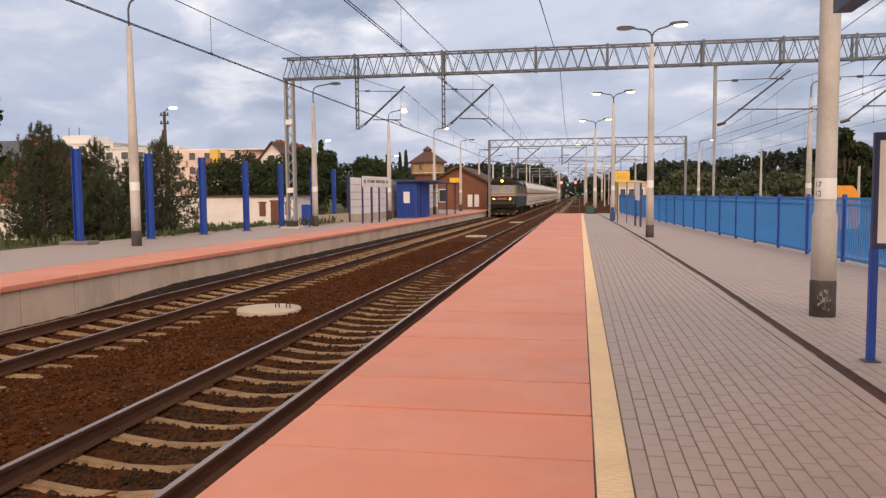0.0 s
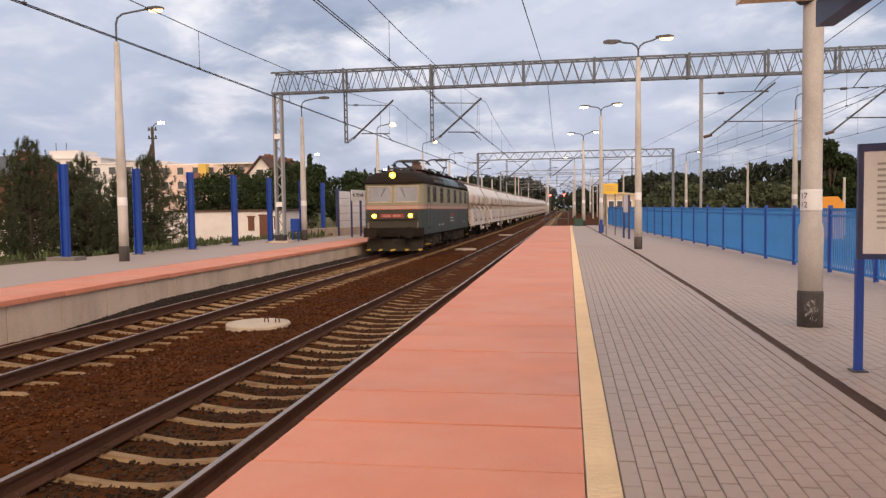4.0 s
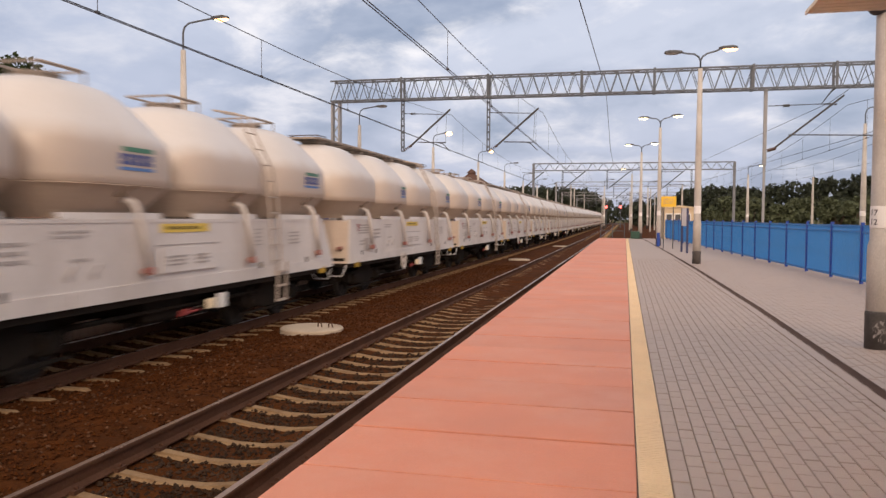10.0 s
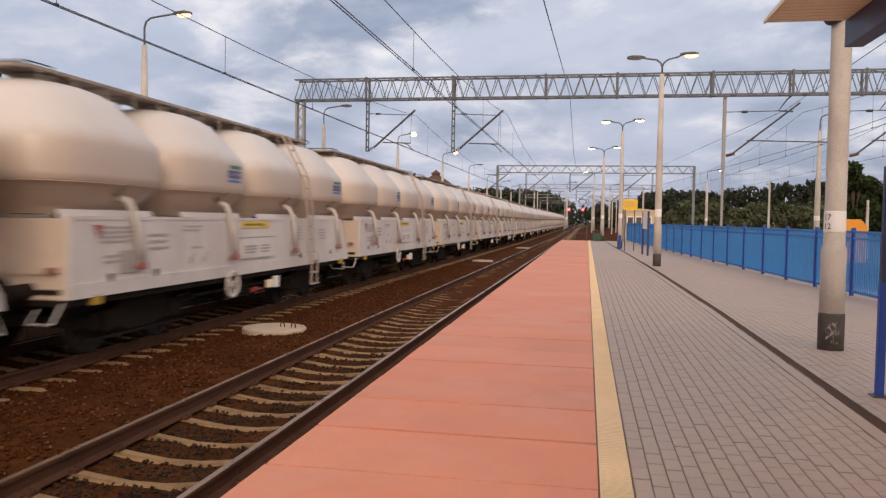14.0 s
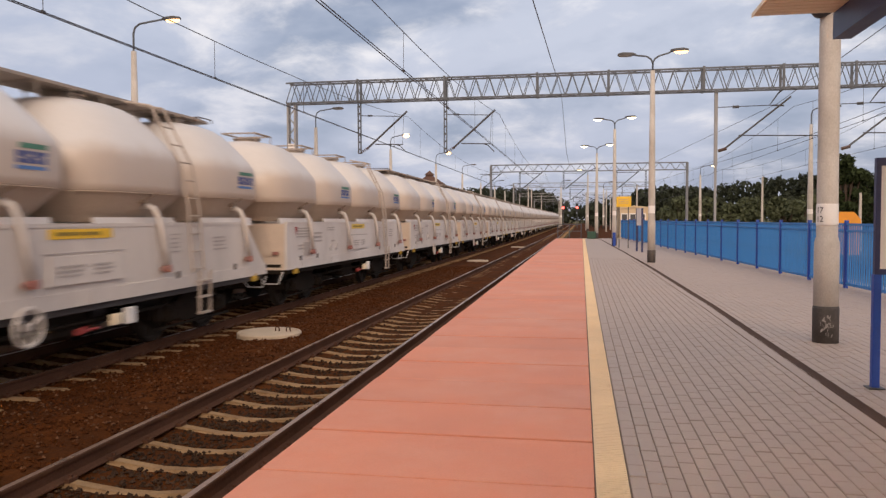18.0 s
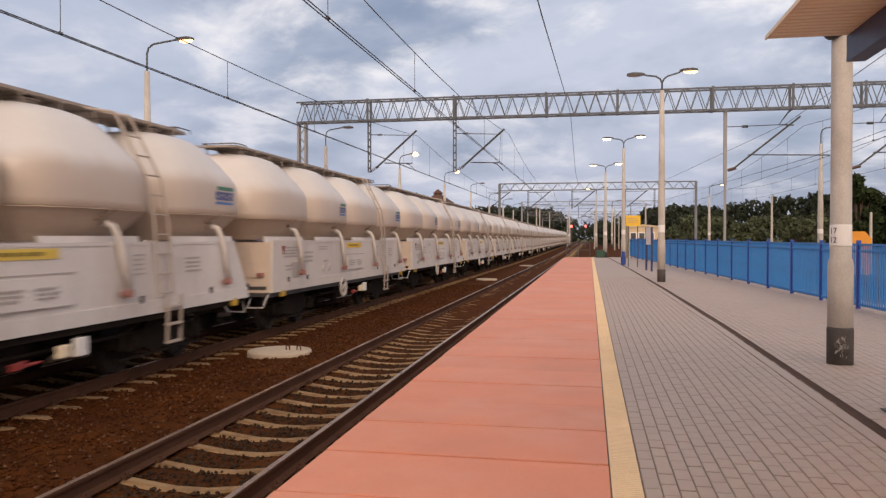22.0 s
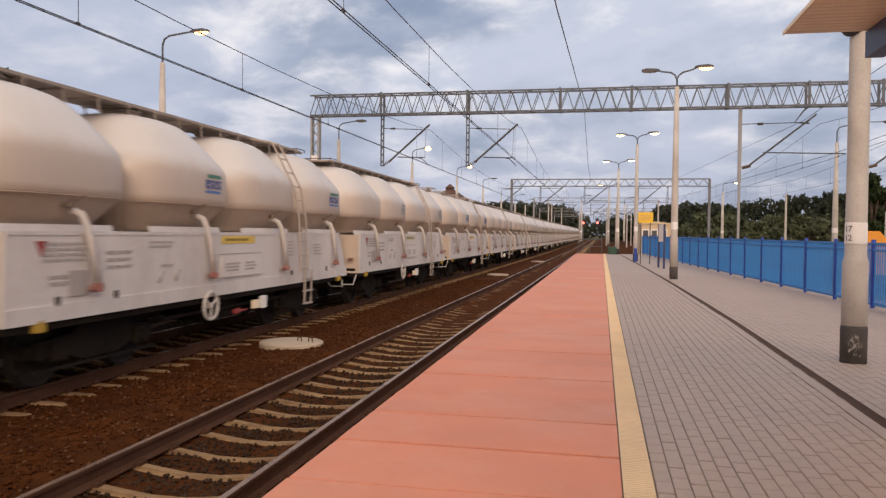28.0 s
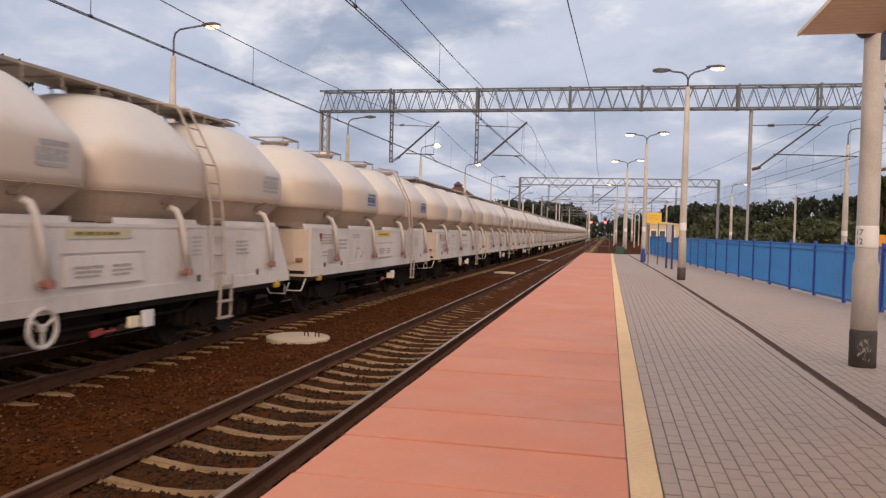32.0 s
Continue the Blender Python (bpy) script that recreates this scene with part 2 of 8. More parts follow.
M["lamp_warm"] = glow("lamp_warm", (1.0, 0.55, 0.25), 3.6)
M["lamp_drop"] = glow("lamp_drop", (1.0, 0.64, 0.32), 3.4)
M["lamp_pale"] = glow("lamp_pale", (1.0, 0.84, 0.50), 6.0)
M["lamp_off"] = mat("lamp_glass_off", (0.30, 0.29, 0.28), 0.35, var=0.05)
M["signal_red"] = glow("signal_red", (1.0, 0.10, 0.08), 6.0)

# ---- mesh helpers ----


def part(name, bm, material, parent=None, label="", smooth=False):
    """Links a bmesh as one mesh object under a thing or a part."""
    me = bpy.data.meshes.new(name)
    bm.normal_update()
    bm.to_mesh(me)
    bm.free()
    for mm in (material if isinstance(material, (list, tuple)) else [material]):
        me.materials.append(M[mm])
    if smooth:
        me.polygons.foreach_set("use_smooth", [True] * len(me.polygons))
    ob = new(name, me)
    ob.parent = parent
    if label:
        ob["label"] = label
    return ob


def thing(name, label, category, group="", kind="", at=None):
    ob = new(name)
    ob.empty_display_size = 0.2
    if at:
        ob.location = at
    return tagged(ob, label, category, group, kind)


def B():
    return bmesh.new()


def box(bm, x0, x1, y0, y1, z0, z1, bevel=0.0, mi=0):
    vs = [bm.verts.new((x, y, z)) for z in (z0, z1) for y in (y0, y1) for x in (x0, x1)]
    fs = [bm.faces.new([vs[i] for i in f]) for f in ((0, 2, 3, 1), (4, 5, 7, 6), (0, 1, 5, 4), (2, 6, 7, 3), (0, 4, 6, 2), (1, 3, 7, 5))]
    for f in fs:
        f.material_index = mi
    if bevel:
        es = list({e for f in fs for e in f.edges})
        got = bmesh.ops.bevel(bm, geom=es, offset=bevel, segments=1, affect="EDGES")
        for f in got["faces"]:
            f.material_index = mi
    return bm


def loft(bm, rings, cap=True, closed=True, mi=0):
    """Joins rings of equally many points into a skin."""
    rows = [[bm.verts.new(p) for p in ring] for ring in rings]
    n = len(rows[0])
    for a, b in zip(rows, rows[1:]):
        for i in range(n if closed else n - 1):
            j = (i + 1) % n
            bm.faces.new((a[i], a[j], b[j], b[i])).material_index = mi
    if cap and closed:
        bm.faces.new(list(reversed(rows[0]))).material_index = mi
        bm.faces.new(rows[-1]).material_index = mi
    return bm


def rod(bm, p, q, r, r2=None, n=8, mi=0):
    """A round bar from p to q, tapered to r2."""
    p, q = Vector(p), Vector(q)
    w = (q - p).normalized()
    u = w.orthogonal().normalized()
    v = w.cross(u)
    r2 = r if r2 is None else r2
    rings = [[c + (u * math.cos(2 * math.pi * k / n) + v * math.sin(2 * math.pi * k / n)) * rad for k in range(n)] for c, rad in ((p, r), (q, r2))]
    return loft(bm, rings, mi=mi)


def pipe(bm, pts, r, n=6, mi=0):
    """A bent round bar through the points."""
    pts = [Vector(p) for p in pts]
    rings = []
    u = None
    for i, p in enumerate(pts):
        w = (pts[min(i + 1, len(pts) - 1)] - pts[max(i - 1, 0)]).normalized()
        u = w.orthogonal().normalized() if u is None else (u - w * u.dot(w)).normalized()
        v = w.cross(u)
        rings.append([p + (u * math.cos(2 * math.pi * k / n) + v * math.sin(2 * math.pi * k / n)) * r for k in range(n)])
    return loft(bm, rings, mi=mi)


def bar(bm, p, q, w, h=None, mi=0, up=(0, 0, 1)):
    """A square bar from p to q, w wide and h high."""
    p, q = Vector(p), Vector(q)
    a = (q - p).normalized()
    up = Vector(up)
    if abs(a.dot(up)) > 0.98:
        up = Vector((0, 1, 0))
    s = a.cross(up).normalized() * w / 2
    t = s.cross(a).normalized() * (h or w) / 2
    return loft(bm, [[c + s + t, c - s + t, c - s - t, c + s - t] for c in (p, q)], mi=mi)


def ring(cx, cy, z, rx, ry, n=24, power=2.0):
    pts = []
    for k in range(n):
        a = 2 * math.pi * k / n
        c, s = math.cos(a), math.sin(a)
        pts.append((cx + rx * math.copysign(abs(c) ** (2 / power), c), cy + ry * math.copysign(abs(s) ** (2 / power), s), z))
    return pts


def turned(bm, x, y, profile, n=16, mi=0, cap=True):
    """A turned solid about a vertical axis from (radius, height) pairs."""
    return loft(bm, [[(x + r * math.cos(2 * math.pi * k / n), y + r * math.sin(2 * math.pi * k / n), z) for k in range(n)] for r, z in profile], mi=mi, cap=cap)


def extrude_y(bm, outline, y0, y1, mi=0):
    """A bar along y with the given outline of (x, z) points, counter-clockwise seen from the front."""
    return loft(bm, [[(x, y, z) for x, z in outline] for y in (y0, y1)], mi=mi)


def slab_mesh(name, verts, faces, material):
    me = bpy.data.meshes.new(name)
    me.from_pydata(verts, [], faces)
    for mm in (material if isinstance(material, (list, tuple)) else [material]):
        me.materials.append(M[mm])
    me.update()
    return me


def spread(keys, y):
    """The value at y on a broken line of (y, value)."""
    return float(np.interp(y, [k[0] for k in keys], [k[1] for k in keys]))


# ---- plan: y runs along the track, x = 0 is the edge between red slabs and yellow strip, z = 0 the platform top ----
RAIL = -0.56
TRACKS = {"near": -3.755, "far": -8.14}
EDGE, EDGE_FAR = -2.02, -9.88
END = 60.0
CHANNEL = [(-8, 2.05), (14, 2.09), (24, 1.98), (36, 1.75), (55, 1.28), (60, 1.13)]
FENCE = [(-8, 7.15), (21.3, 5.35), (60, 2.98)]
rng = random.Random(7)


def fall(y):
    """How far the tracks and the opposite platform lie lower at y: the line runs gently downhill."""
    return 0.0035 * min(max(y - 15.0, 0.0), 80.0)


def ground():
    bm = B()
    x, y = [-900, -60, -26, -17.2, -17.0, 7.6, 8.0, 40, 900], [-300, -20, 30, 60, 120, 300, 1500]
    z = {-900: -0.6, -60: -0.5, -26: -0.45, -17.2: -0.12, -17.0: -1.12, 7.6: -1.12, 8.0: -1.10, 40: -1.0, 900: -0.8}
    vs = [[bm.verts.new((a, b, z[a])) for a in x] for b in y]
    for r0, r1 in zip(vs, vs[1:]):
        for i in range(len(x) - 1):
            bm.faces.new((r0[i], r0[i + 1], r1[i + 1], r1[i]))
    tagged(part("ground", bm, "ground"), "dry trackside ground with patches of grass and weeds", "ground", kind="structure")


def ballast():
    # one bed of rusty stones from platform wall to platform wall, dished between the tracks
    prof = [(-9.95, -0.78), (-9.4, -0.80), (-9.0, -0.765), (-8.75, -0.785), (-8.4, -0.81), (-7.9, -0.81), (-7.5, -0.785), (-7.2, -0.765), (-6.75, -0.75), (-6.4, -0.73), (-5.9, -0.69), (-5.2, -0.69), (-4.95, -0.71), (-4.60, -0.760), (-4.3, -0.778), (-4.05, -0.804), (-3.5, -0.804), (-3.2, -0.778), (-2.9, -0.762), (-2.6, -0.80), (-2.0, -0.9)]
    xs = np.arange(-9.95, -1.99, 0.12)
    ys = np.concatenate([np.arange(-4, 30, 0.14), np.arange(30, 90, 0.6), np.arange(90, 420, 6)])
    verts, faces = [], []
    for b in ys:
        for a in xs:
            jit = 0.022 * noise.noise((a * 3.1, b * 3.1, 0)) + 0.016 * noise.noise((a * 9, b * 9, 4)) if b < 60 else 0
            verts.append((float(a), float(b), float(np.interp(a, [p[0] for p in prof], [p[1] for p in prof])) + jit - fall(b) + (0.035 * min(1.0, max(0.0, (b - 12) / 12)) if -4.7 < a < -2.9 else 0.0)))
    w = len(xs)
    for j in range(len(ys) - 1):
        for i in range(w - 1):
            faces.append((j * w + i, j * w + i + 1, (j + 1) * w + i + 1, (j + 1) * w + i))
    bed = new("ballast_bed", slab_mesh("ballast_bed", verts, faces, "ballast"))
    tagged(bed, "rust-brown crushed stone ballast bed between platforms", "ballast", kind="structure")
    bank = B()
    ys = [13.0, 14.5, 16, 18] + list(range(21, 96, 3))
    loft(bank, [[(a, y, h * min(1.0, (y - 13.0) / 4) - 0.80 * (1 - min(1.0, (y - 13.0) / 4)) + 0.02 * noise.noise((a * 4, y, 0)) - fall(y)) for a, h in ((-9.97, -0.61), (-9.75, -0.60), (-9.5, -0.65), (-9.25, -0.71), (-9.02, -0.78))] for y in ys], closed=False)
    tagged(part("ballast_shoulder", bank, "stone_grey"), "bank of dark grey ballast against the platform wall", "ballast", kind="structure")
    wide = B()
    for x0, x1 in ((-24, -9.95), (-2.0, 16)):
        loft(wide, [[(x0, y, -1.0), (x1, y, -0.95)] for y in (END + 4, 420)], closed=False)
    tagged(part("ballast_field", wide, "ballast"), "wide rusty ballast field beyond the platform ends", "ballast", kind="structure")
    # loose stones; the sleepers' tops stay clear of them
    bed_x, bed_z = [p[0] for p in prof], [p[1] for p in prof]

    def clear(x, y):
        for key, first in (("near", -3.17), ("far", -2.90)):
            if abs(x - TRACKS[key]) < 1.36 and abs((y - first + 0.3) % 0.6 - 0.3) < 0.055 + 0.03 * min(1.0, abs(x - TRACKS[key])):
                return False
        return True

    for name, mm, count, lab in (("ballast_stones", "stone", 36000, "loose rust-brown ballast stones"), ("pale_ballast_stones", "stone_pale", 5200, "scattered paler orange ballast stones"),
                                 ("oily_ballast_stones", "stone_dark", 17000, "dark oil-stained ballast stones between the rails"), ("grey_ballast_stones", "stone_grey", 9000, "heap of dark grey ballast along the platform wall")):
        verts, faces = [], []
        for _ in range(count):
            y = 2.5 + 34 * rng.random() ** 1.9
            r = rng.uniform(0.013, 0.032)
            if mm == "stone_dark":
                x = rng.uniform(-4.42, -2.95)
            elif mm == "stone_grey":
                y = 13.5 + 62 * rng.random() ** 1.5
                x = rng.uniform(-9.86, -9.02)
                r *= 1.3
            else:
                x = rng.uniform(-9.0, -4.75)
            if not clear(x, y):
                continue
            z = float(np.interp(x, bed_x, bed_z)) + rng.uniform(-0.014, 0.022) - fall(y)
            if mm == "stone_grey":
                z = float(np.interp(x, [-9.97, -9.75, -9.5, -9.25, -9.02], [-0.61, -0.60, -0.65, -0.71, -0.78])) * min(1.0, (y - 13) / 4) - 0.80 * (1 - min(1.0, (y - 13) / 4)) + rng.uniform(-0.01, 0.025) - fall(y)
            k = len(verts)
            ang = rng.random() * 6.28
            for dx, dy, dz in ((1, 0, 0), (0, 1, 0), (-1, 0, 0), (0, -1, 0), (0.2, 0.1, 0.8), (0, 0, -0.7)):
                q = r * rng.uniform(0.7, 1.2)
                verts.append((x + q * (dx * math.cos(ang) - dy * math.sin(ang)), y + q * (dx * math.sin(ang) + dy * math.cos(ang)), z + q * dz))
            for i in range(4):
                faces.append((k + i, k + (i + 1) % 4, k + 4))
                faces.append((k + (i + 1) % 4, k + i, k + 5))
        tagged(new(name, slab_mesh(name, verts, faces, mm)), lab, "ballast stones", kind="stuff")


RAIL_OUT = [(-0.075, -0.172), (0.075, -0.172), (0.075, -0.160), (0.012, -0.135), (0.010, -0.045), (0.035, -0.035), (0.036, -0.006), (0.028, 0.0), (-0.028, 0.0), (-0.036, -0.006), (-0.035, -0.035), (-0.010, -0.045), (-0.012, -0.135), (-0.075, -0.160)]


def sleeper_mesh():
    bm = B()
    # twin-block look: the middle of the top is lower
    out = [(-1.30, -0.20), (1.30, -0.20), (1.30, -0.035), (1.22, 0.0), (0.62, 0.0), (0.38, -0.03), (0.16, -0.055), (-0.16, -0.055), (-0.38, -0.03), (-0.62, 0.0), (-1.22, 0.0), (-1.30, -0.035)]
    loft(bm, [[(x, y * (0.36 if z > -0.1 else 1), z) for x, z in out] for y in (-0.13, 0.13)])
    for s in (-1, 1):
        for e in (-1, 1):
            c = s * 0.7535 + e * 0.105
            box(bm, c - 0.03, c + 0.03, -0.06, 0.06, 0.0, 0.035, mi=1)
            rod(bm, (c, 0, 0.03), (c, 0, 0.06), 0.018, n=6, mi=1)
    me = bpy.data.meshes.new("sleeper")
    bm.to_mesh(me)
    bm.free()
    me.materials.append(M["sleeper"])
    me.materials.append(M["rail_rust"])
    return me


def tracks():
    me = sleeper_mesh()
    made = {}
    for key, cx in TRACKS.items():
        tr = thing("railway_track", f"{'near' if key == 'near' else 'middle'} rusty railway track on concrete sleepers in ballast", "railway track", "tracks of the station", at=(cx, 0, 0))
        tr["kind"] = "structure"
        for s in (-1, 1):
            bm = B()
            loft(bm, [[(s * 0.7535 + x, y, RAIL + z - fall(y)) for x, z in RAIL_OUT] for y in (-12, 15, 95, 420)])
            bm.normal_update()
            for f in bm.faces:
                if abs(f.normal.z) > 0.9 and min(v.co.z + fall(v.co.y) for v in f.verts) > RAIL - 0.004:
                    f.material_index = 1
            part("rail", bm, ["rail_rust", "rail_head"], tr, "worn steel rail with a polished top")
        made[key] = tr
    return me, made


def sleepers(me, made):
    for key, tr in made.items():
        n = 0
        rest_v, rest_f = [], []
        src_v = [v.co.copy() for v in me.vertices]
        src_f = [tuple(p.vertices) for p in me.polygons]
        y = -3.3 + (0.13 if key == "near" else 0.4)
        while y < 300:
            dz = RAIL - 0.172 + rng.uniform(-0.006, 0.004) - fall(y)
            if n < 150:
                ob = new("sleeper", me)
                ob.parent = tr
                ob.location = (rng.uniform(-0.015, 0.015), y + rng.uniform(-0.02, 0.02), dz)
                ob.rotation_euler = (0, 0, rng.uniform(-0.012, 0.012))
            elif n % 2 == 0 or y < 160:
                k = len(rest_v)
                rest_v += [(v.x, v.y + y, v.z + dz) for v in src_v]
                rest_f += [tuple(k + i for i in f) for f in src_f]
            n += 1
            y += 0.6
        ob = new("far_sleepers", slab_mesh("far_sleepers", rest_v, rest_f, "sleeper"))
        ob.parent = tr
        ob["kind"] = "stuff"


def platform_near():
    """The platform on which the camera stands: body, wall, bedding; slabs, tiles and pavers are laid last."""
    bm = B()
    ys = [-9, 0, 14, 24, 36, 48, END]
    loft(bm, [[(EDGE + 0.10, y, -1.2), (spread(FENCE, y) + 1.2, y, -1.2), (spread(FENCE, y) + 1.2, y, -0.085), (-0.001, y, -0.085), (-0.001, y, -0.12), (EDGE + 0.10, y, -0.12)] for y in ys])
    tagged(part("platform", bm, "concrete"), "island platform body of weathered concrete", "platform", kind="structure")
    bm = B()
    loft(bm, [[(0.0, y, -0.085), (spread(FENCE, y) + 1.2, y, -0.085), (spread(FENCE, y) + 1.2, y, -0.008), (0.0, y, -0.008)] for y in ys])
    bed = tagged(part("platform_pavement", bm, "joint"), "grey-brown paving of small concrete blocks on the platform", "pavement", kind="structure")
    bm = B()
    loft(bm, [[(spread(CHANNEL, y) + a, y, z) for a, z in ((0.022, -0.05), (0.138, -0.05), (0.138, -0.0015), (0.118, -0.002), (0.106, -0.006), (0.054, -0.006), (0.042, -0.002), (0.022, -0.0015))] for y in [-8, 4, 9, 14, 19, 24, 30, 36, 45, 55, END]])
    tagged(part("drain_channel", bm, "channel"), "dark shallow drainage channel set into the paving", "drain", kind="structure")
    return bed


def platform_far():
    """The opposite platform: concrete retaining wall in panels, red edge slabs, white line, grey paving."""
    bm = B()
    loft(bm, [[(EDGE_FAR - 0.35, y, -1.4), (EDGE_FAR - 0.10, y, -1.4), (EDGE_FAR - 0.10, y, -0.105 - fall(y)), (EDGE_FAR - 0.35, y, -0.105 - fall(y))] for y in (-9, 15, 95)])
    wall = tagged(part("platform_wall", bm, "concrete"), "stained concrete retaining wall of the opposite platform", "wall", kind="structure")
    for k in range(68):
        y = -6 + 1.5 * k
        bm = B()
        box(bm, EDGE_FAR - 0.11, EDGE_FAR - 0.075, y + 0.012, y + 1.488, -1.2, -0.105 - fall(y + 1.5), 0.01)
        part("wall_panel", bm, "concrete", wall)
    bm = B()
    loft(bm, [[(-17.1, y, -1.4), (EDGE_FAR - 0.36, y, -1.4), (EDGE_FAR - 0.36, y, -0.115 - fall(y)), (-17.1, y, -0.115 - fall(y))] for y in (-9, 15, 95)])
    tagged(part("far_platform", bm, "concrete"), "body of the opposite platform", "platform", kind="structure")
    bm = B()
    loft(bm, [[(-16.9, y, -0.22 - fall(y)), (-11.72, y, -0.22 - fall(y)), (-11.72, y, -fall(y)), (-16.9, y, -fall(y))] for y in (-9, 15, 95)])
    pav = tagged(part("far_pavement", bm, "paver"), "grey paving of the opposite platform", "pavement", kind="structure")
    bm = B()
    loft(bm, [[(-11.72, y, -0.22 - fall(y)), (-11.66, y, -0.22 - fall(y)), (-11.66, y, 0.003 - fall(y)), (-11.72, y, 0.003 - fall(y))] for y in (-9, 15, 95)])
    tagged(part("safety_line", bm, "worn_line"), "narrow worn pale safety line along the opposite platform", "line marking", kind="structure")
    return wall


ground()
ballast()
SLEEPER, TRACK_OBS = tracks()
PAVING = platform_near()
platform_far()

# ---- the train ----


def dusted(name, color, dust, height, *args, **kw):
    """A painted surface with cement dust caked on it below a ragged line, caught again in faint runs; its tan also
    takes in the band's dimmer light.
    """
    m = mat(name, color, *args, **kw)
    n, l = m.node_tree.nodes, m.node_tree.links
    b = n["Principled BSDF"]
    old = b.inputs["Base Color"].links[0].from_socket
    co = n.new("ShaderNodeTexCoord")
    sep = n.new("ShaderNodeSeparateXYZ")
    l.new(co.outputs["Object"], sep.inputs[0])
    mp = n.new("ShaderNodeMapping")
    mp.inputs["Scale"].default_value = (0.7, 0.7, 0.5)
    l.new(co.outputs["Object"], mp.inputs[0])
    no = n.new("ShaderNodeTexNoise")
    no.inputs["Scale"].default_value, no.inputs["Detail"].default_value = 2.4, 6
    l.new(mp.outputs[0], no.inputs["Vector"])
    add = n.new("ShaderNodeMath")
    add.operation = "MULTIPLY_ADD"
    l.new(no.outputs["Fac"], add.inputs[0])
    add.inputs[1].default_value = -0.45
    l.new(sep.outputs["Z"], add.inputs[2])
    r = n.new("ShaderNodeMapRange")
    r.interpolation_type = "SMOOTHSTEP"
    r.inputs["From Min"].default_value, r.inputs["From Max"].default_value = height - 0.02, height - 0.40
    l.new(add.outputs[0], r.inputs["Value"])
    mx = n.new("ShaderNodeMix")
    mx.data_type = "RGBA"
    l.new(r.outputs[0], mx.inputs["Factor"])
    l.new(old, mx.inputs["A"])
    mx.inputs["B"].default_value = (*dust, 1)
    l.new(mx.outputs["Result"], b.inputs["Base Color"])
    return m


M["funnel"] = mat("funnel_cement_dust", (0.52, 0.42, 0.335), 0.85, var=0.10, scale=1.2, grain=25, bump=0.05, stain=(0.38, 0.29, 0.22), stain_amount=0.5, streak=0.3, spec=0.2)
M["valve_dark"] = mat("valve_iron", (0.10, 0.08, 0.07), 0.7, 0.3, var=0.2)
M["valve_dusty"] = mat("dusty_valve", (0.20, 0.145, 0.105), 0.8, var=0.25)
M["wagon"] = mat("wagon_white", (0.70, 0.655, 0.625), 0.55, var=0.10, scale=0.9, grain=30, bump=0.04, stain=(0.41, 0.355, 0.32), stain_amount=0.75, streak=0.5)
M["wagon_dirty"] = mat("wagon_dusty", (0.64, 0.585, 0.54), 0.6, var=0.08, scale=0.7, grain=30, bump=0.04, stain=(0.41, 0.38, 0.37), stain_amount=0.75, streak=0.35)
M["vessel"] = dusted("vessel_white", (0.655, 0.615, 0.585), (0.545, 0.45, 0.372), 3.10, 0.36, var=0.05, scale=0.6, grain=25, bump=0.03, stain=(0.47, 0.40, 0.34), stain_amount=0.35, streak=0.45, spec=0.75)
M["frame_dark"] = mat("underframe_grime", (0.021, 0.017, 0.014), 0.9, 0.0, var=0.4, scale=3, grain=40, bump=0.2, stain=(0.042, 0.027, 0.019), stain_amount=0.6, spec=0.1)
M["wheel"] = mat("wheel_steel", (0.034, 0.029, 0.026), 0.75, 0.1, var=0.3, scale=4, spec=0.2)
M["frame_grey"] = mat("sole_bar_grey", (0.060, 0.055, 0.056), 0.75, var=0.3, scale=2)
M["grating"] = mat("walkway_grating", (0.33, 0.28, 0.24), 0.8, 0.1, var=0.25, scale=5)
# wagon ends tinted warmer than the sides
M["end_cream"] = mat("warm_cream_end", (0.66, 0.545, 0.44), 0.55, var=0.10, scale=1.4, grain=30, bump=0.04, stain=(0.48, 0.38, 0.30), stain_amount=0.5)
M["red"] = mat("red_cap", (0.29, 0.042, 0.036), 0.55, var=0.2)
M["red_dusty"] = mat("dusty_red_cap", (0.29, 0.115, 0.095), 0.7, var=0.3, scale=6, stain=(0.40, 0.30, 0.25), stain_amount=0.6)
M["ladder"] = mat("dusty_ladder_steel", (0.43, 0.365, 0.315), 0.75, var=0.15, scale=2, stain=(0.30, 0.24, 0.20), stain_amount=0.5)
M["yellow"] = mat("yellow_plate", (0.80, 0.50, 0.03), 0.5, var=0.1)
M["old_yellow"] = mat("worn_yellow", (0.42, 0.27, 0.035), 0.7, var=0.3, scale=6)
M["bogie_grime"] = mat("bogie_grime", (0.068, 0.052, 0.041), 0.85, var=0.45, scale=4, grain=40, bump=0.3, stain=(0.020, 0.016, 0.012), stain_amount=0.8, spec=0.15)
M["plate_ink"] = mat("plate_ink", (0.22, 0.16, 0.03), 0.7, var=0.2)
M["lemon"] = mat("lemon_plate", (0.72, 0.52, 0.09), 0.5, var=0.1)
M["logo_blue"] = mat("logo_blue", (0.055, 0.085, 0.26), 0.5, var=0.1)
M["logo_pale"] = mat("logo_mid_blue", (0.09, 0.20, 0.46), 0.5, var=0.1)
M["logo_green"] = mat("logo_green", (0.075, 0.22, 0.15), 0.5, var=0.1)
M["logo_fade"] = mat("faded_logo", (0.36, 0.36, 0.38), 0.6, var=0.15)
M["plate_fade"] = mat("bleached_plate", (0.55, 0.52, 0.36), 0.6, var=0.15, scale=5)
M["text"] = mat("grey_stencil", (0.40, 0.36, 0.34), 0.7, var=0.1)
PITCH = 12.8
HALF = PITCH / 2


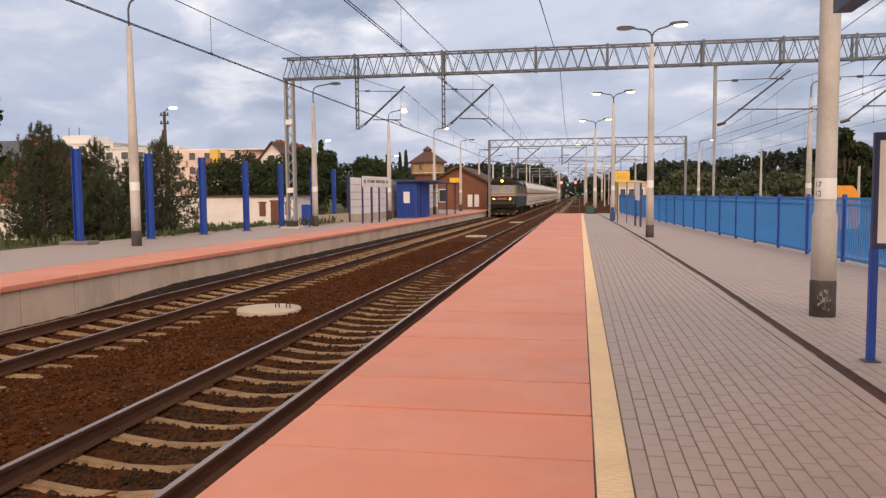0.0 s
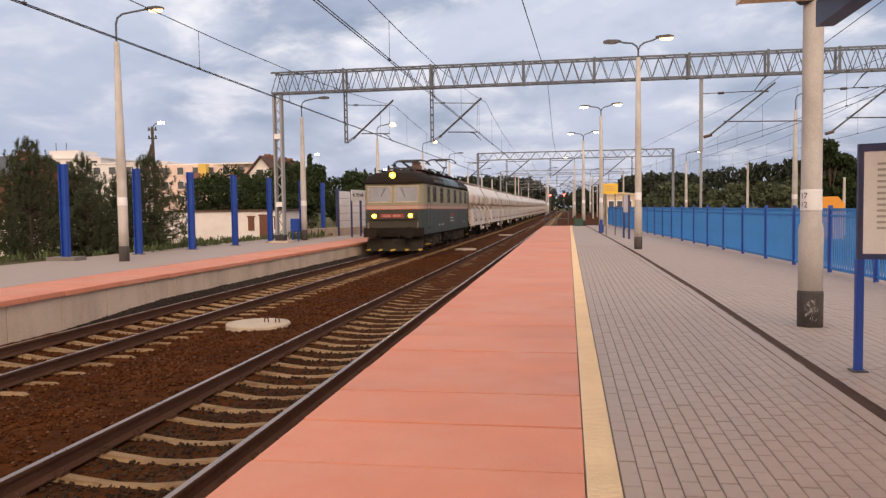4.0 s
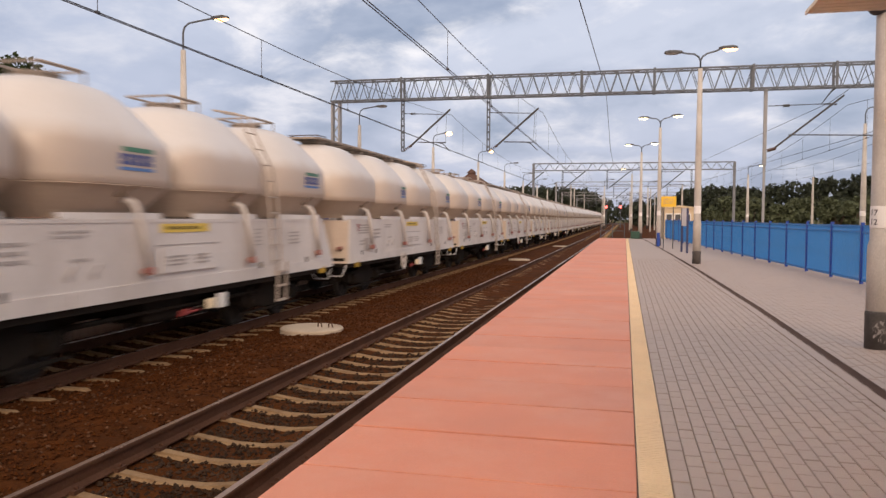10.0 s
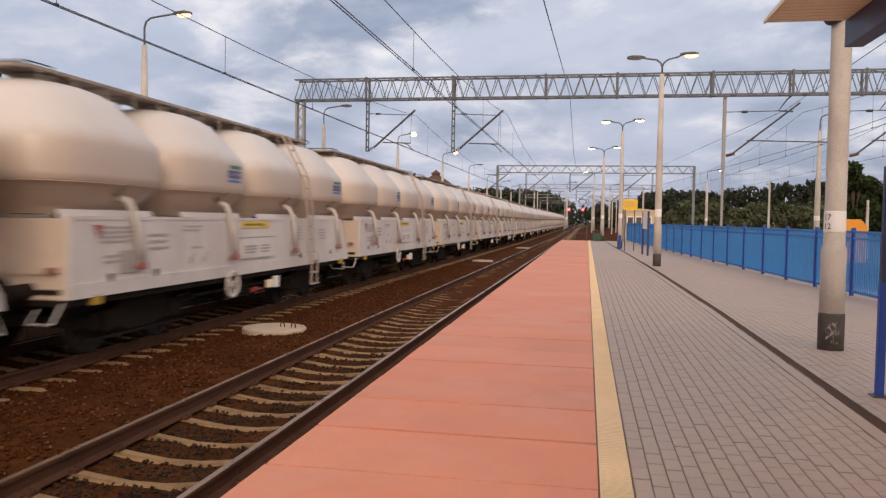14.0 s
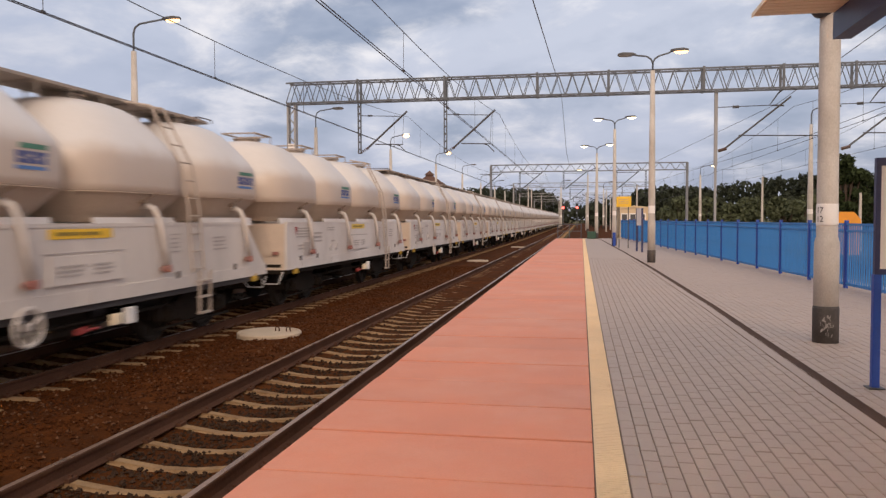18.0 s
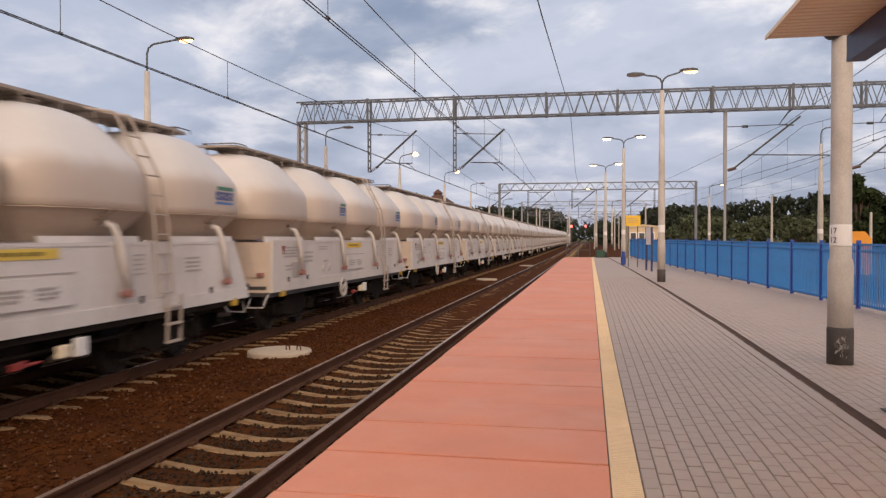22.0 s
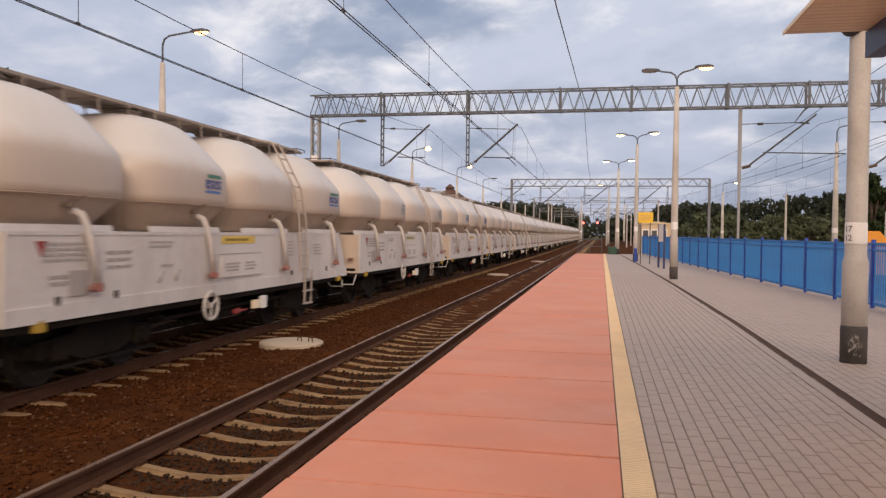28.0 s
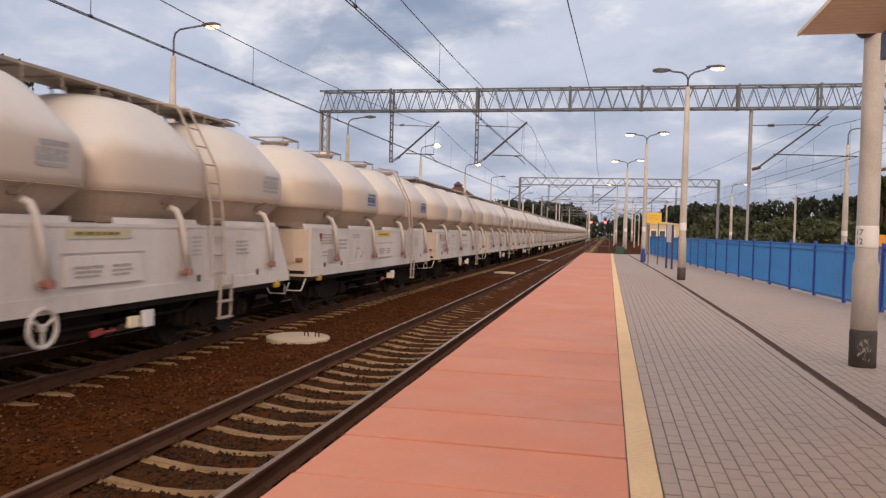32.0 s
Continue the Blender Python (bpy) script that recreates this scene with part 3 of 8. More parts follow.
def vessel_skin(cy):
    """One of the four pressure vessels: upright band, steep shoulders, domed top."""
    bm = B()
    prof = [(2.505, 1.46, 1.52, 3.9), (2.52, 1.475, 1.535, 3.9), (2.62, 1.48, 1.54, 3.9), (2.80, 1.48, 1.54, 3.9), (3.02, 1.475, 1.535, 3.9), (3.12, 1.455, 1.515, 3.8), (3.22, 1.40, 1.465, 3.5), (3.40, 1.275, 1.35, 3.2), (3.60, 1.11, 1.20, 2.9), (3.76, 0.955, 1.06, 2.7), (3.85, 0.82, 0.93, 2.5), (3.915, 0.64, 0.74, 2.4), (3.96, 0.42, 0.50, 2.3), (3.985, 0.20, 0.26, 2.2)]
    loft(bm, [ring(0, cy, z, rx, ry, 44, pw) for z, rx, ry, pw in prof])
    return bm


def funnel_skin(cy):
    """The funnel under a vessel, with the welded lip where it meets the band."""
    bm = B()
    loft(bm, [ring(0, cy, z, rx, ry, 44, pw) for z, rx, ry, pw in ((2.06, 1.10, 1.15, 3.5), (2.16, 1.17, 1.23, 3.5), (2.44, 1.415, 1.475, 3.8), (2.488, 1.46, 1.52, 3.9), (2.489, 1.482, 1.540, 3.9), (2.504, 1.484, 1.542, 3.9), (2.505, 1.46, 1.52, 3.9))])
    return bm


def vessel_x(y, z, cy):
    """How far out the vessel's skin lies at a height, on the side."""
    zs = [2.52, 3.02, 3.12, 3.22, 3.40, 3.60]
    rx = float(np.interp(z, zs, [1.48, 1.475, 1.455, 1.40, 1.275, 1.11]))
    ry = float(np.interp(z, zs, [1.54, 1.535, 1.515, 1.465, 1.35, 1.20]))
    u = min(abs(y - cy) / ry, 0.999)
    return rx * (1 - u ** 3.6) ** (1 / 3.6)


CENTRES = [-4.57, -1.52, 1.52, 4.57]


def decal(bm, cy, y0, y1, z0, z1, mi=0, off=0.008):
    """A thin painted patch that follows the vessel's skin."""
    n = 6
    rows = [[(vessel_x(y0 + (y1 - y0) * i / n, z, cy) + off, y0 + (y1 - y0) * i / n, z) for i in range(n + 1)] for z in (z0, (z0 + z1) / 2, z1)]
    vs = [[bm.verts.new(p) for p in r] for r in rows]
    for a, b in zip(vs, vs[1:]):
        for i in range(n):
            bm.faces.new((a[i], a[i + 1], b[i + 1], b[i])).material_index = mi


def wheelset(parent, y, r, x=0.0):
    bm = B()
    rod(bm, (-0.9, 0, 0), (0.9, 0, 0), 0.08, n=10)
    for s in (-1, 1):
        rings = []
        for dx, rad in ((0.68, r + 0.028), (0.705, r + 0.028), (0.715, r), (0.81, r - 0.008), (0.81, r - 0.06), (0.77, r - 0.09), (0.77, 0.14), (0.83, 0.12)):
            rings.append([(s * dx, rad * math.cos(2 * math.pi * k / 24), rad * math.sin(2 * math.pi * k / 24)) for k in range(24)])
        loft(bm, rings)
        for k in range(5):
            a = 2 * math.pi * k / 5
            rod(bm, (s * 0.77, 0.13 * math.cos(a), 0.13 * math.sin(a)), (s * 0.778, (r - 0.1) * math.cos(a), (r - 0.1) * math.sin(a)), 0.022, n=5)
    ob = part("wheelset", bm, "wheel", parent)
    ob.location = (x, y, r)
    return ob


def bogie_wagon(parent, y):
    bm = B()
    for s in (-1, 1):
        # sideframe, arched over the two axle boxes
        out = [(-1.25, 0.42), (-1.25, 0.62), (-0.62, 0.66), (-0.42, 0.80), (0.42, 0.80), (0.62, 0.66), (1.25, 0.62), (1.25, 0.42), (0.66, 0.40), (0.40, 0.30), (-0.40, 0.30), (-0.66, 0.40)]
        loft(bm, [[(s * dx, y + a, z) for a, z in out] for dx in ((0.96, 1.08) if s > 0 else (1.08, 0.96))])
        for a in (-0.9, 0.9):
            box(bm, min(s * 0.95, s * 1.16), max(s * 0.95, s * 1.16), y + a - 0.14, y + a + 0.14, 0.34, 0.62, 0.03)
            rod(bm, (s * 1.16, y + a, 0.46), (s * 1.2, y + a, 0.46), 0.09, n=10)
            for d in (-0.24, 0.24):
                rod(bm, (s * 1.02, y + a + d, 0.38), (s * 1.02, y + a + d, 0.62), 0.06, n=8)
        bar(bm, (s * 1.1, y - 1.3, 0.26), (s * 1.1, y + 1.3, 0.26), 0.04)
    box(bm, -0.95, 0.95, y - 0.28, y + 0.28, 0.5, 0.86, 0.03)
    for e in (-1.3, 1.3):
        bar(bm, (-1.0, y + e, 0.5), (1.0, y + e, 0.5), 0.1, 0.16)
    return part("bogie", bm, "frame_dark", parent, "grimy two-axle bogie frame")


def buffers(parent, y, s, face=0.24, z=1.04):
    for x in (-0.875, 0.875):
        bm = B()
        rod(bm, (x, y, z), (x, y + s * 0.38, z), 0.11, 0.10, 12)
        rod(bm, (x, y + s * 0.36, z), (x, y + s * 0.58, z), 0.075, n=12)
        rod(bm, (x, y + s * 0.57, z), (x, y + s * 0.62, z), face, face * 0.96, 20)
        part("buffer", bm, "frame_dark", parent)
    bm = B()
    rod(bm, (0, y, z), (0, y + s * 0.30, z), 0.05)
    pipe(bm, [(-0.05, y + s * 0.28, z + 0.02), (-0.06, y + s * 0.45, z - 0.12), (0, y + s * 0.55, z - 0.16), (0.06, y + s * 0.45, z - 0.12), (0.05, y + s * 0.28, z + 0.02)], 0.025)
    part("coupling", bm, "frame_dark", parent)
    bm = B()
    pipe(bm, [(0.35, y, z - 0.1), (0.36, y + s * 0.25, z - 0.15), (0.33, y + s * 0.45, z - 0.45), (0.2, y + s * 0.6, z - 0.5)], 0.025)
    part("brake_hose", bm, "frame_dark", parent)


def text_bars(bm, x, y0, y1, z1, rows, h=0.045, gap=0.075, seed=1):
    r = random.Random(seed)
    for k in range(rows):
        z = z1 - k * gap
        a, end = y0, y0 + (y1 - y0) * r.uniform(0.7, 1)
        while a < end:
            w = r.uniform(0.08, 0.22)
            box(bm, x, x + 0.004, a, min(a + w, end), z - h, z)
            a += w + 0.03


def hopper_wagon(walkway, dusty=False, logo=True, wheel=True, back=5.25, faded=False):
    """White powder hopper wagon: sole bars, panelled sides, four vessels, pipes, ladder, walkway, two bogies."""
    kind = "with a roof walkway" if walkway else "with railed roof hatches"
    w = thing("hopper_wagon", f"{'grey-scuffed' if dusty else 'dusty'} white four-vessel cement hopper wagon {kind}", "freight wagon", "wagons of the train")
    side = "wagon_dirty" if dusty else "wagon"
    # underframe
    bm = B()
    for s in (-1, 1):
        box(bm, min(s * 1.28, s * 1.45), max(s * 1.28, s * 1.45), -5.75, 5.75, 0.84, 1.04, 0.01)
        box(bm, min(s * 0.2, s * 0.4), max(s * 0.2, s * 0.4), -5.7, 5.7, 0.72, 1.05)
    # hidden floor plate, added to shut out light and darken the space below
    box(bm, -1.27, 1.27, -5.65, 5.65, 0.88, 0.92)
    for y in (-5.72, -3.2, -1.1, 1.1, 3.2, 5.72):
        box(bm, -1.35, 1.35, y - 0.07, y + 0.07, 0.85, 1.07)
    for y in (-1.7, 0.2, 1.5):
        rod(bm, (-0.5, y, 0.62), (0.55, y, 0.62), 0.19, n=14)
    gear = B()
    # filler boxes, added to cover the bright gap below the wagon
    for y0, y1, x0, x1, z0 in ((-2.15, -1.35, -1.1, -0.2, 0.42), (-0.75, 0.35, 0.3, 1.15, 0.46), (-0.6, 0.9, -1.15, -0.3, 0.40), (1.05, 2.0, -0.9, 0.5, 0.44)):
        box(gear, x0, x1, y0, y1, z0, 0.9, 0.05)
    for y in (-4.57, -1.52, 1.52, 4.57):
        loft(gear, [[(-0.45, y - 0.45, 0.95), (0.45, y - 0.45, 0.95), (0.45, y + 0.45, 0.95), (-0.45, y + 0.45, 0.95)], [(-0.16, y - 0.16, 0.42), (0.16, y - 0.16, 0.42), (0.16, y + 0.16, 0.42), (-0.16, y + 0.16, 0.42)]])
    for x in (-0.7, 0.0, 0.75):
        bar(gear, (x, -3.0, 0.55), (x, 3.0, 0.58), 0.05, 0.07)
    for s in (-1, 1):
        pipe(gear, [(s * 1.28, -5.6, 0.90), (s * 1.28, -2.6, 0.86), (s * 1.22, -2.2, 0.66), (s * 1.22, 2.2, 0.66), (s * 1.28, 2.6, 0.86), (s * 1.28, 5.6, 0.90)], 0.03)
    part("brake_gear", gear, "frame_dark", w, "grimy brake gear, air tanks and pipes, bulked out to darken the gap")
    part("underframe", bm, "frame_grey" if dusty else "frame_dark", w, "grey sole bars" if dusty else "")
    # sides: one sloped-ended panel each, with a lower lip
    for s in (-1, 1):
        bm = B()
        out = [(-5.82, 0.96), (5.82, 0.96), (5.78, 1.16), (back, 2.02), (-5.78, 2.02), (-5.82, 1.16)]
        loft(bm, [[(s * dx, y, z) for y, z in out] for dx in ((1.44, 1.50) if s > 0 else (1.50, 1.44))])
        bar(bm, (s * 1.47, -5.78, 2.015), (s * 1.47, back, 2.015), 0.08, 0.05)
        loft(bm, [[(s * dx, y, z) for y, z in ((-5.83, 0.945), (5.83, 0.945), (5.79, 1.145), (-5.83, 1.145))] for dx in ((1.46, 1.516) if s > 0 else (1.516, 1.46))])
        for y in (-4.9, -2.7, 0.0, 2.7, 4.9):
            bar(bm, (s * 1.515, y, 0.97), (s * 1.515, y, 1.12), 0.02, 0.05)
        part("side_panel", bm, side, w, "white steel side panel with faded lettering")
    # end plates
    for s in (-1, 1):
        bm = B()
        loft(bm, [[(x, s * y, z) for x in (-1.44, 1.44)] + [(x, s * (y - 0.05), z) for x in (1.44, -1.44)] for y, z in ((5.80, 0.94), (5.76, 1.16), (back if s > 0 else 5.70, 2.00))])
        bmesh.ops.recalc_face_normals(bm, faces=bm.faces)
        ep = part("end_plate", bm, "end_cream", w, "warm cream end wall")
        top = back if s > 0 else 5.70
        bm = B()
        loft(bm, [[(x, s * (y + d), z) for x in (-hw, hw)] + [(x, s * (y + d - 0.02), z) for x in (hw, -hw)] for y, z, hw, d in ((5.74, 1.26, 1.12, 0.035), (top + (5.76 - top) * 0.08, 1.96, 0.98, 0.03))])
        bmesh.ops.recalc_face_normals(bm, faces=bm.faces)
        part("end_panel", bm, "end_cream", ep, "warm cream inset end panel")
        bm = B()
        box(bm, 1.16, 1.30, min(s * 5.76, s * 5.86), max(s * 5.76, s * 5.86), 1.28, 1.36, 0.01)
        part("end_handle", bm, "red_dusty", ep, "small red handle")
        buffers(w, s * 5.76, s)
        for x in (-1, 1):
            bm = B()
            pipe(bm, [(x * 1.00, s * 5.80, 0.80), (x * 1.02, s * 5.98, 0.64), (x * 1.36, s * 5.98, 0.64), (x * 1.40, s * 5.82, 0.90)], 0.013)
            part("shunter_handle", bm, "white", w, "white grab handle")
    bm = B()
    loft(bm, [[(-1.42, y, 1.95), (1.42, y, 1.95), (1.42, y, 1.98), (-1.42, y, 1.98)] for y in (-5.70, back - 0.04)])
    part("deck", bm, side, w)
    # vessels
    for i, cy in enumerate(CENTRES):
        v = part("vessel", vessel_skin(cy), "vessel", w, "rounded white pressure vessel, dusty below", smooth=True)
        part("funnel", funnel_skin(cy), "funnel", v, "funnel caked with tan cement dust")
        for s in (-1, 1):
            bm = B()
            loft(bm, [[(s * x, y, z) for y in (cy - 1.16, cy + 0.98)] + [(s * (x - 0.04), y, z) for y in (cy + 0.98, cy - 1.16)] for x, z in ((1.33, 1.97), (1.29, 2.125))])
            bmesh.ops.recalc_face_normals(bm, faces=bm.faces)
            part("cradle_plate", bm, "wagon", w)
        bm = B()
        turned(bm, 0, cy, [(0.30, 3.93), (0.30, 4.03), (0.34, 4.035), (0.34, 4.06), (0.10, 4.09)], 18)
        bar(bm, (-0.35, cy, 4.07), (0.35, cy, 4.07), 0.05, 0.03)
        part("hatch", bm, "grating", v)
        for s in (-1, 1):
            y = cy + 0.22
            bm = B()
            pipe(bm, [(s * 1.0, y - 0.13, 2.30), (s * 1.36, y - 0.13, 2.31), (s * 1.47, y - 0.12, 2.26), (s * 1.53, y - 0.10, 2.12), (s * 1.572, y - 0.06, 1.88), (s * 1.588, y + 0.05, 1.36)], 0.048, 8)
            pp = part("discharge_pipe", bm, "wagon_dirty", w, "white bent discharge pipe", smooth=True)
            bm = B()
            rod(bm, (s * 1.585, y + 0.048, 1.37), (s * 1.587, y + 0.06, 1.26), 0.062, 0.066, 10)
            box(bm, s * 1.58 - 0.03, s * 1.58 + 0.03, y - 0.09, y + 0.16, 1.28, 1.35, 0.01)
            part("pipe_cap", bm, "red_dusty", pp, "dusty red pipe cap")
            bm = B()
            box(bm, min(s * 1.34, s * 1.43), max(s * 1.34, s * 1.43), y - 0.34, y - 0.22, 2.34, 2.41, 0.01)
            rod(bm, (s * 1.38, y - 0.28, 2.38), (s * 1.2, y - 0.28, 2.38), 0.03)
            rod(bm, (s * 1.41, y - 0.28, 2.39), (s * 1.50, y - 0.10, 2.50), 0.014, n=6)
            part("valve", bm, "valve_dusty", pp)
    # roof: long walkway or separate rails round the hatches
    if walkway:
        bm = B()
        loft(bm, [[(-0.42, y, z), (0.42, y, z), (0.42, y, z + 0.045), (-0.42, y, z + 0.045)] for y, z in ((-5.45, 4.06), (-5.1, 4.09), (5.1, 4.09), (5.45, 4.06))])
        for y in np.arange(-5.0, 5.1, 0.77):
            bar(bm, (-0.44, y, 4.085), (0.44, y, 4.085), 0.04, 0.05)
            for s in (-1, 1):
                bar(bm, (s * 0.4, y, 4.08), (s * 0.4, y + 0.05, 3.86), 0.022)
        part("walkway", bm, "grating", w, "brown grated roof walkway")
        for e in (-5.2, 5.15):
            bm = B()
            for s in (-1, 1):
                pipe(bm, [(s * 0.40, e, 4.10), (s * 0.40, e, 4.17), (s * 0.40, e + 0.5, 4.17), (s * 0.40, e + 0.5, 4.10)], 0.012, 5)
            bar(bm, (-0.40, e, 4.17), (0.40, e, 4.17), 0.025)
            part("walkway_end_rail", bm, "valve_dark", w)
    else:
        for cy in CENTRES:
            bm = B()
            loft(bm, [[(x + 0.03 * math.cos(a), y, 4.15 + 0.03 * math.sin(a)) for a in (0, 2.1, 4.2)] for x, y in ((0.42, cy - 0.45), (0.42, cy + 0.45))])
            pipe(bm, [(0.42, cy - 0.45, 3.95), (0.42, cy - 0.45, 4.15), (-0.42, cy - 0.45, 4.15), (-0.42, cy + 0.45, 4.15), (0.42, cy + 0.45, 4.15), (0.42, cy + 0.45, 3.95)], 0.02)
            part("hatch_rail", bm, "grating", w)
    # ladder near the rear on each side
    for s in (-1, 1):
        bm = B()
        for d in (-0.19, 0.19):
            pipe(bm, [(s * 0.45, 2.62 + d, 4.08), (s * 0.95, 2.62 + d, 4.00), (s * 1.46, 2.66 + d, 3.0), (s * 1.56, 2.7 + d, 2.3), (s * 1.575, 2.80 + d, 1.2)], 0.022)
            bar(bm, (s * 1.575, 3.05 + d, 1.2), (s * 1.55, 3.05 + d, 0.45), 0.04, 0.03)
        for k in range(9):
            z = 1.25 + 0.3 * k
            x = float(np.interp(z, [1.2, 2.3, 3.0, 4.0], [1.575, 1.56, 1.46, 0.95]))
            yy = 2.62 + (4.0 - z) * 0.06
            rod(bm, (s * x, yy - 0.19, z), (s * x, yy + 0.19, z), 0.014, n=5)
        for z in (0.47, 0.75, 1.02):
            bar(bm, (s * 1.555, 2.86, z), (s * 1.555, 3.24, z), 0.10, 0.03)
        part("ladder", bm, "ladder", w, "dusty grey-brown steel ladder")
    # handwheel below the side
    for s in (-1, 1) if wheel else ():
        bm = B()
        n = 20
        pts = [(s * 1.56, -1.3 + 0.23 * math.cos(2 * math.pi * k / n), 0.80 + 0.23 * math.sin(2 * math.pi * k / n)) for k in range(n + 1)]
        pipe(bm, pts, 0.028, 6)
        for k in range(3):
            a = 2 * math.pi * k / 3 + 0.5
            rod(bm, (s * 1.56, -1.3, 0.80), (s * 1.56, -1.3 + 0.22 * math.cos(a), 0.80 + 0.22 * math.sin(a)), 0.020, n=6)
        rod(bm, (s * 1.5, -1.3, 0.80), (s * 1.58, -1.3, 0.80), 0.05)
        part("handwheel", bm, "wagon_dirty", w, "white spoked brake handwheel")
    for s in (-1, 1):
        bm = B()
        box(bm, min(s * 1.42, s * 1.5), max(s * 1.42, s * 1.5), 0.48, 0.68, 0.58, 0.74, 0.01)
        part("brake_lever_plate", bm, "cream", w, "small pale lever plate")
        bm = B()
        box(bm, min(s * 1.44, s * 1.52), max(s * 1.44, s * 1.52), 0.78, 1.0, 0.56, 0.80, 0.01)
        part("rating_plate", bm, "white", w)
        bm = B()
        bar(bm, (s * 1.5, -0.35, 0.60), (s * 1.5, -0.15, 0.62), 0.05, 0.08)
        rod(bm, (s * 1.5, -0.15, 0.60), (s * 1.5, 0.12, 0.60), 0.02)
        part("brake_handle", bm, "red", w)
        for e in (-1, 1):
            bm = B()
            box(bm, min(s * 1.44, s * 1.53), max(s * 1.44, s * 1.53), e * 5.25 - 0.10, e * 5.25 + 0.10, 0.83, 0.94, 0.02)
            rod(bm, (s * 1.50, e * 5.25, 0.84), (s * 1.50, e * 5.25, 0.98), 0.05, 0.04, 8)
            part("tie_hook", bm, "old_yellow", w, "worn yellow tie-down hook")
    # plates and lettering on the side towards the near platform
    bm = B()
    box(bm, 1.505, 1.512, -0.85, 0.45, 1.84, 1.97)
    wp = part("warning_plate", bm, "plate_fade" if faded else "yellow" if dusty else "lemon", w, "bleached warning plate" if faded else "yellow warning plate")
    bm = B()
    text_bars(bm, 1.513, -0.72, 0.34, 1.93, 1, 0.045, 0.06, 12)
    tagged(part("lettering", bm, "plate_ink", wp), kind="stuff")
    bm = B()
    box(bm, 1.502, 1.512, -0.95, 0.75, 1.645, 1.665)
    part("flap_hinge", bm, "text", w)
    for y in (-5.0, -3.85, 2.2, 4.3):
        bm = B()
        box(bm, 1.502, 1.520, y, y + 0.10, 1.12, 1.24, 0.01)
        part("bracket", bm, "valve_dark", w)
    bm = B()
    loft(bm, [[(1.53, y, 1.62) for y in (-0.85, 0.62)] + [(1.50, y, 1.62) for y in (0.62, -0.85)], [(1.545, y, 1.25) for y in (-0.9, 0.68)] + [(1.50, y, 1.25) for y in (0.68, -0.9)]])
    bmesh.ops.recalc_face_normals(bm, faces=bm.faces)
    part("label_board", bm, side, w)
    bm = B()
    text_bars(bm, 1.545, -0.75, -0.2, 1.50, 3, 0.03, 0.06, 2)
    text_bars(bm, 1.545, 0.0, 0.5, 1.50, 3, 0.03, 0.06, 3)
    text_bars(bm, 1.505, -5.2, -4.2, 1.90, 4, 0.035, 0.065, 4)
    text_bars(bm, 1.505, -5.1, -4.7, 1.5, 2, 0.04, 0.08, 5)
    text_bars(bm, 1.505, -4.0, -3.4, 1.78, 3, 0.045, 0.10, 6)
    text_bars(bm, 1.505, -3.0, -2.2, 1.90, 2, 0.03, 0.06, 7)
    text_bars(bm, 1.505, -2.7, -2.3, 1.55, 1, 0.04, 0.06, 8)
    text_bars(bm, 1.505, 2.05, 2.4, 1.86, 5, 0.025, 0.07, 9)
    text_bars(bm, 1.505, 3.5, 4.0, 1.78, 4, 0.03, 0.07, 10)
    for y in (-2.75, -2.3):
        rod(bm, (1.49, y, 1.32), (1.515, y, 1.32), 0.05, n=10)
        bar(bm, (1.51, y, 1.35), (1.51, y + 0.1, 1.45), 0.02, 0.03)
    tagged(part("lettering", bm, "text", w, "unreadable grey stencilled lettering"), kind="stuff")
    bm = B()
    loft(bm, [[(x, y, z) for y, z in ((-5.32, 1.92), (-5.12, 1.92), (-5.22, 1.72))] for x in (1.503, 1.509)])
    part("red_mark", bm, "red", w)
    bm = B()
    box(bm, 1.502, 1.52, -4.75, -4.40, 1.22, 1.55, 0.005)
    part("notice_holder", bm, "text", w)
    if logo:
        shift = 0.0 if wheel else -0.38
        for cy, y0, y1 in ((-1.52, -1.36 + shift, -0.60 + shift), (4.57, 4.58 + shift * 0.7, 5.34 + shift * 0.7)):
            lg = B()
            decal(lg, cy, y0, y1, 2.70, 2.745, 0)
            for k in range(5):
                a = y0 + (y1 - y0) * (k + 0.08) / 5
                decal(lg, cy, a, a + (y1 - y0) / 5 * 0.82, 2.775, 2.925, 1)
                decal(lg, cy, a + 0.05, a + (y1 - y0) / 5 * 0.82, 2.825 + 0.03 * (k % 2), 2.85 + 0.03 * (k % 2), 3, 0.012)
            decal(lg, cy, y0 + (y1 - y0) * 0.1, y1, 2.955, 3.02, 2)
            part("logo", lg, ["logo_fade", "logo_fade", "logo_fade", "vessel"] if faded else ["logo_pale", "logo_blue", "logo_green", "vessel"], w, "faded grey company mark" if faded else "blue and green company mark")
    for y in (-3.55, 3.55):
        bg = bogie_wagon(w, y)
        for a in (-0.9, 0.9):
            wheelset(bg, y + a, 0.46)
    return w


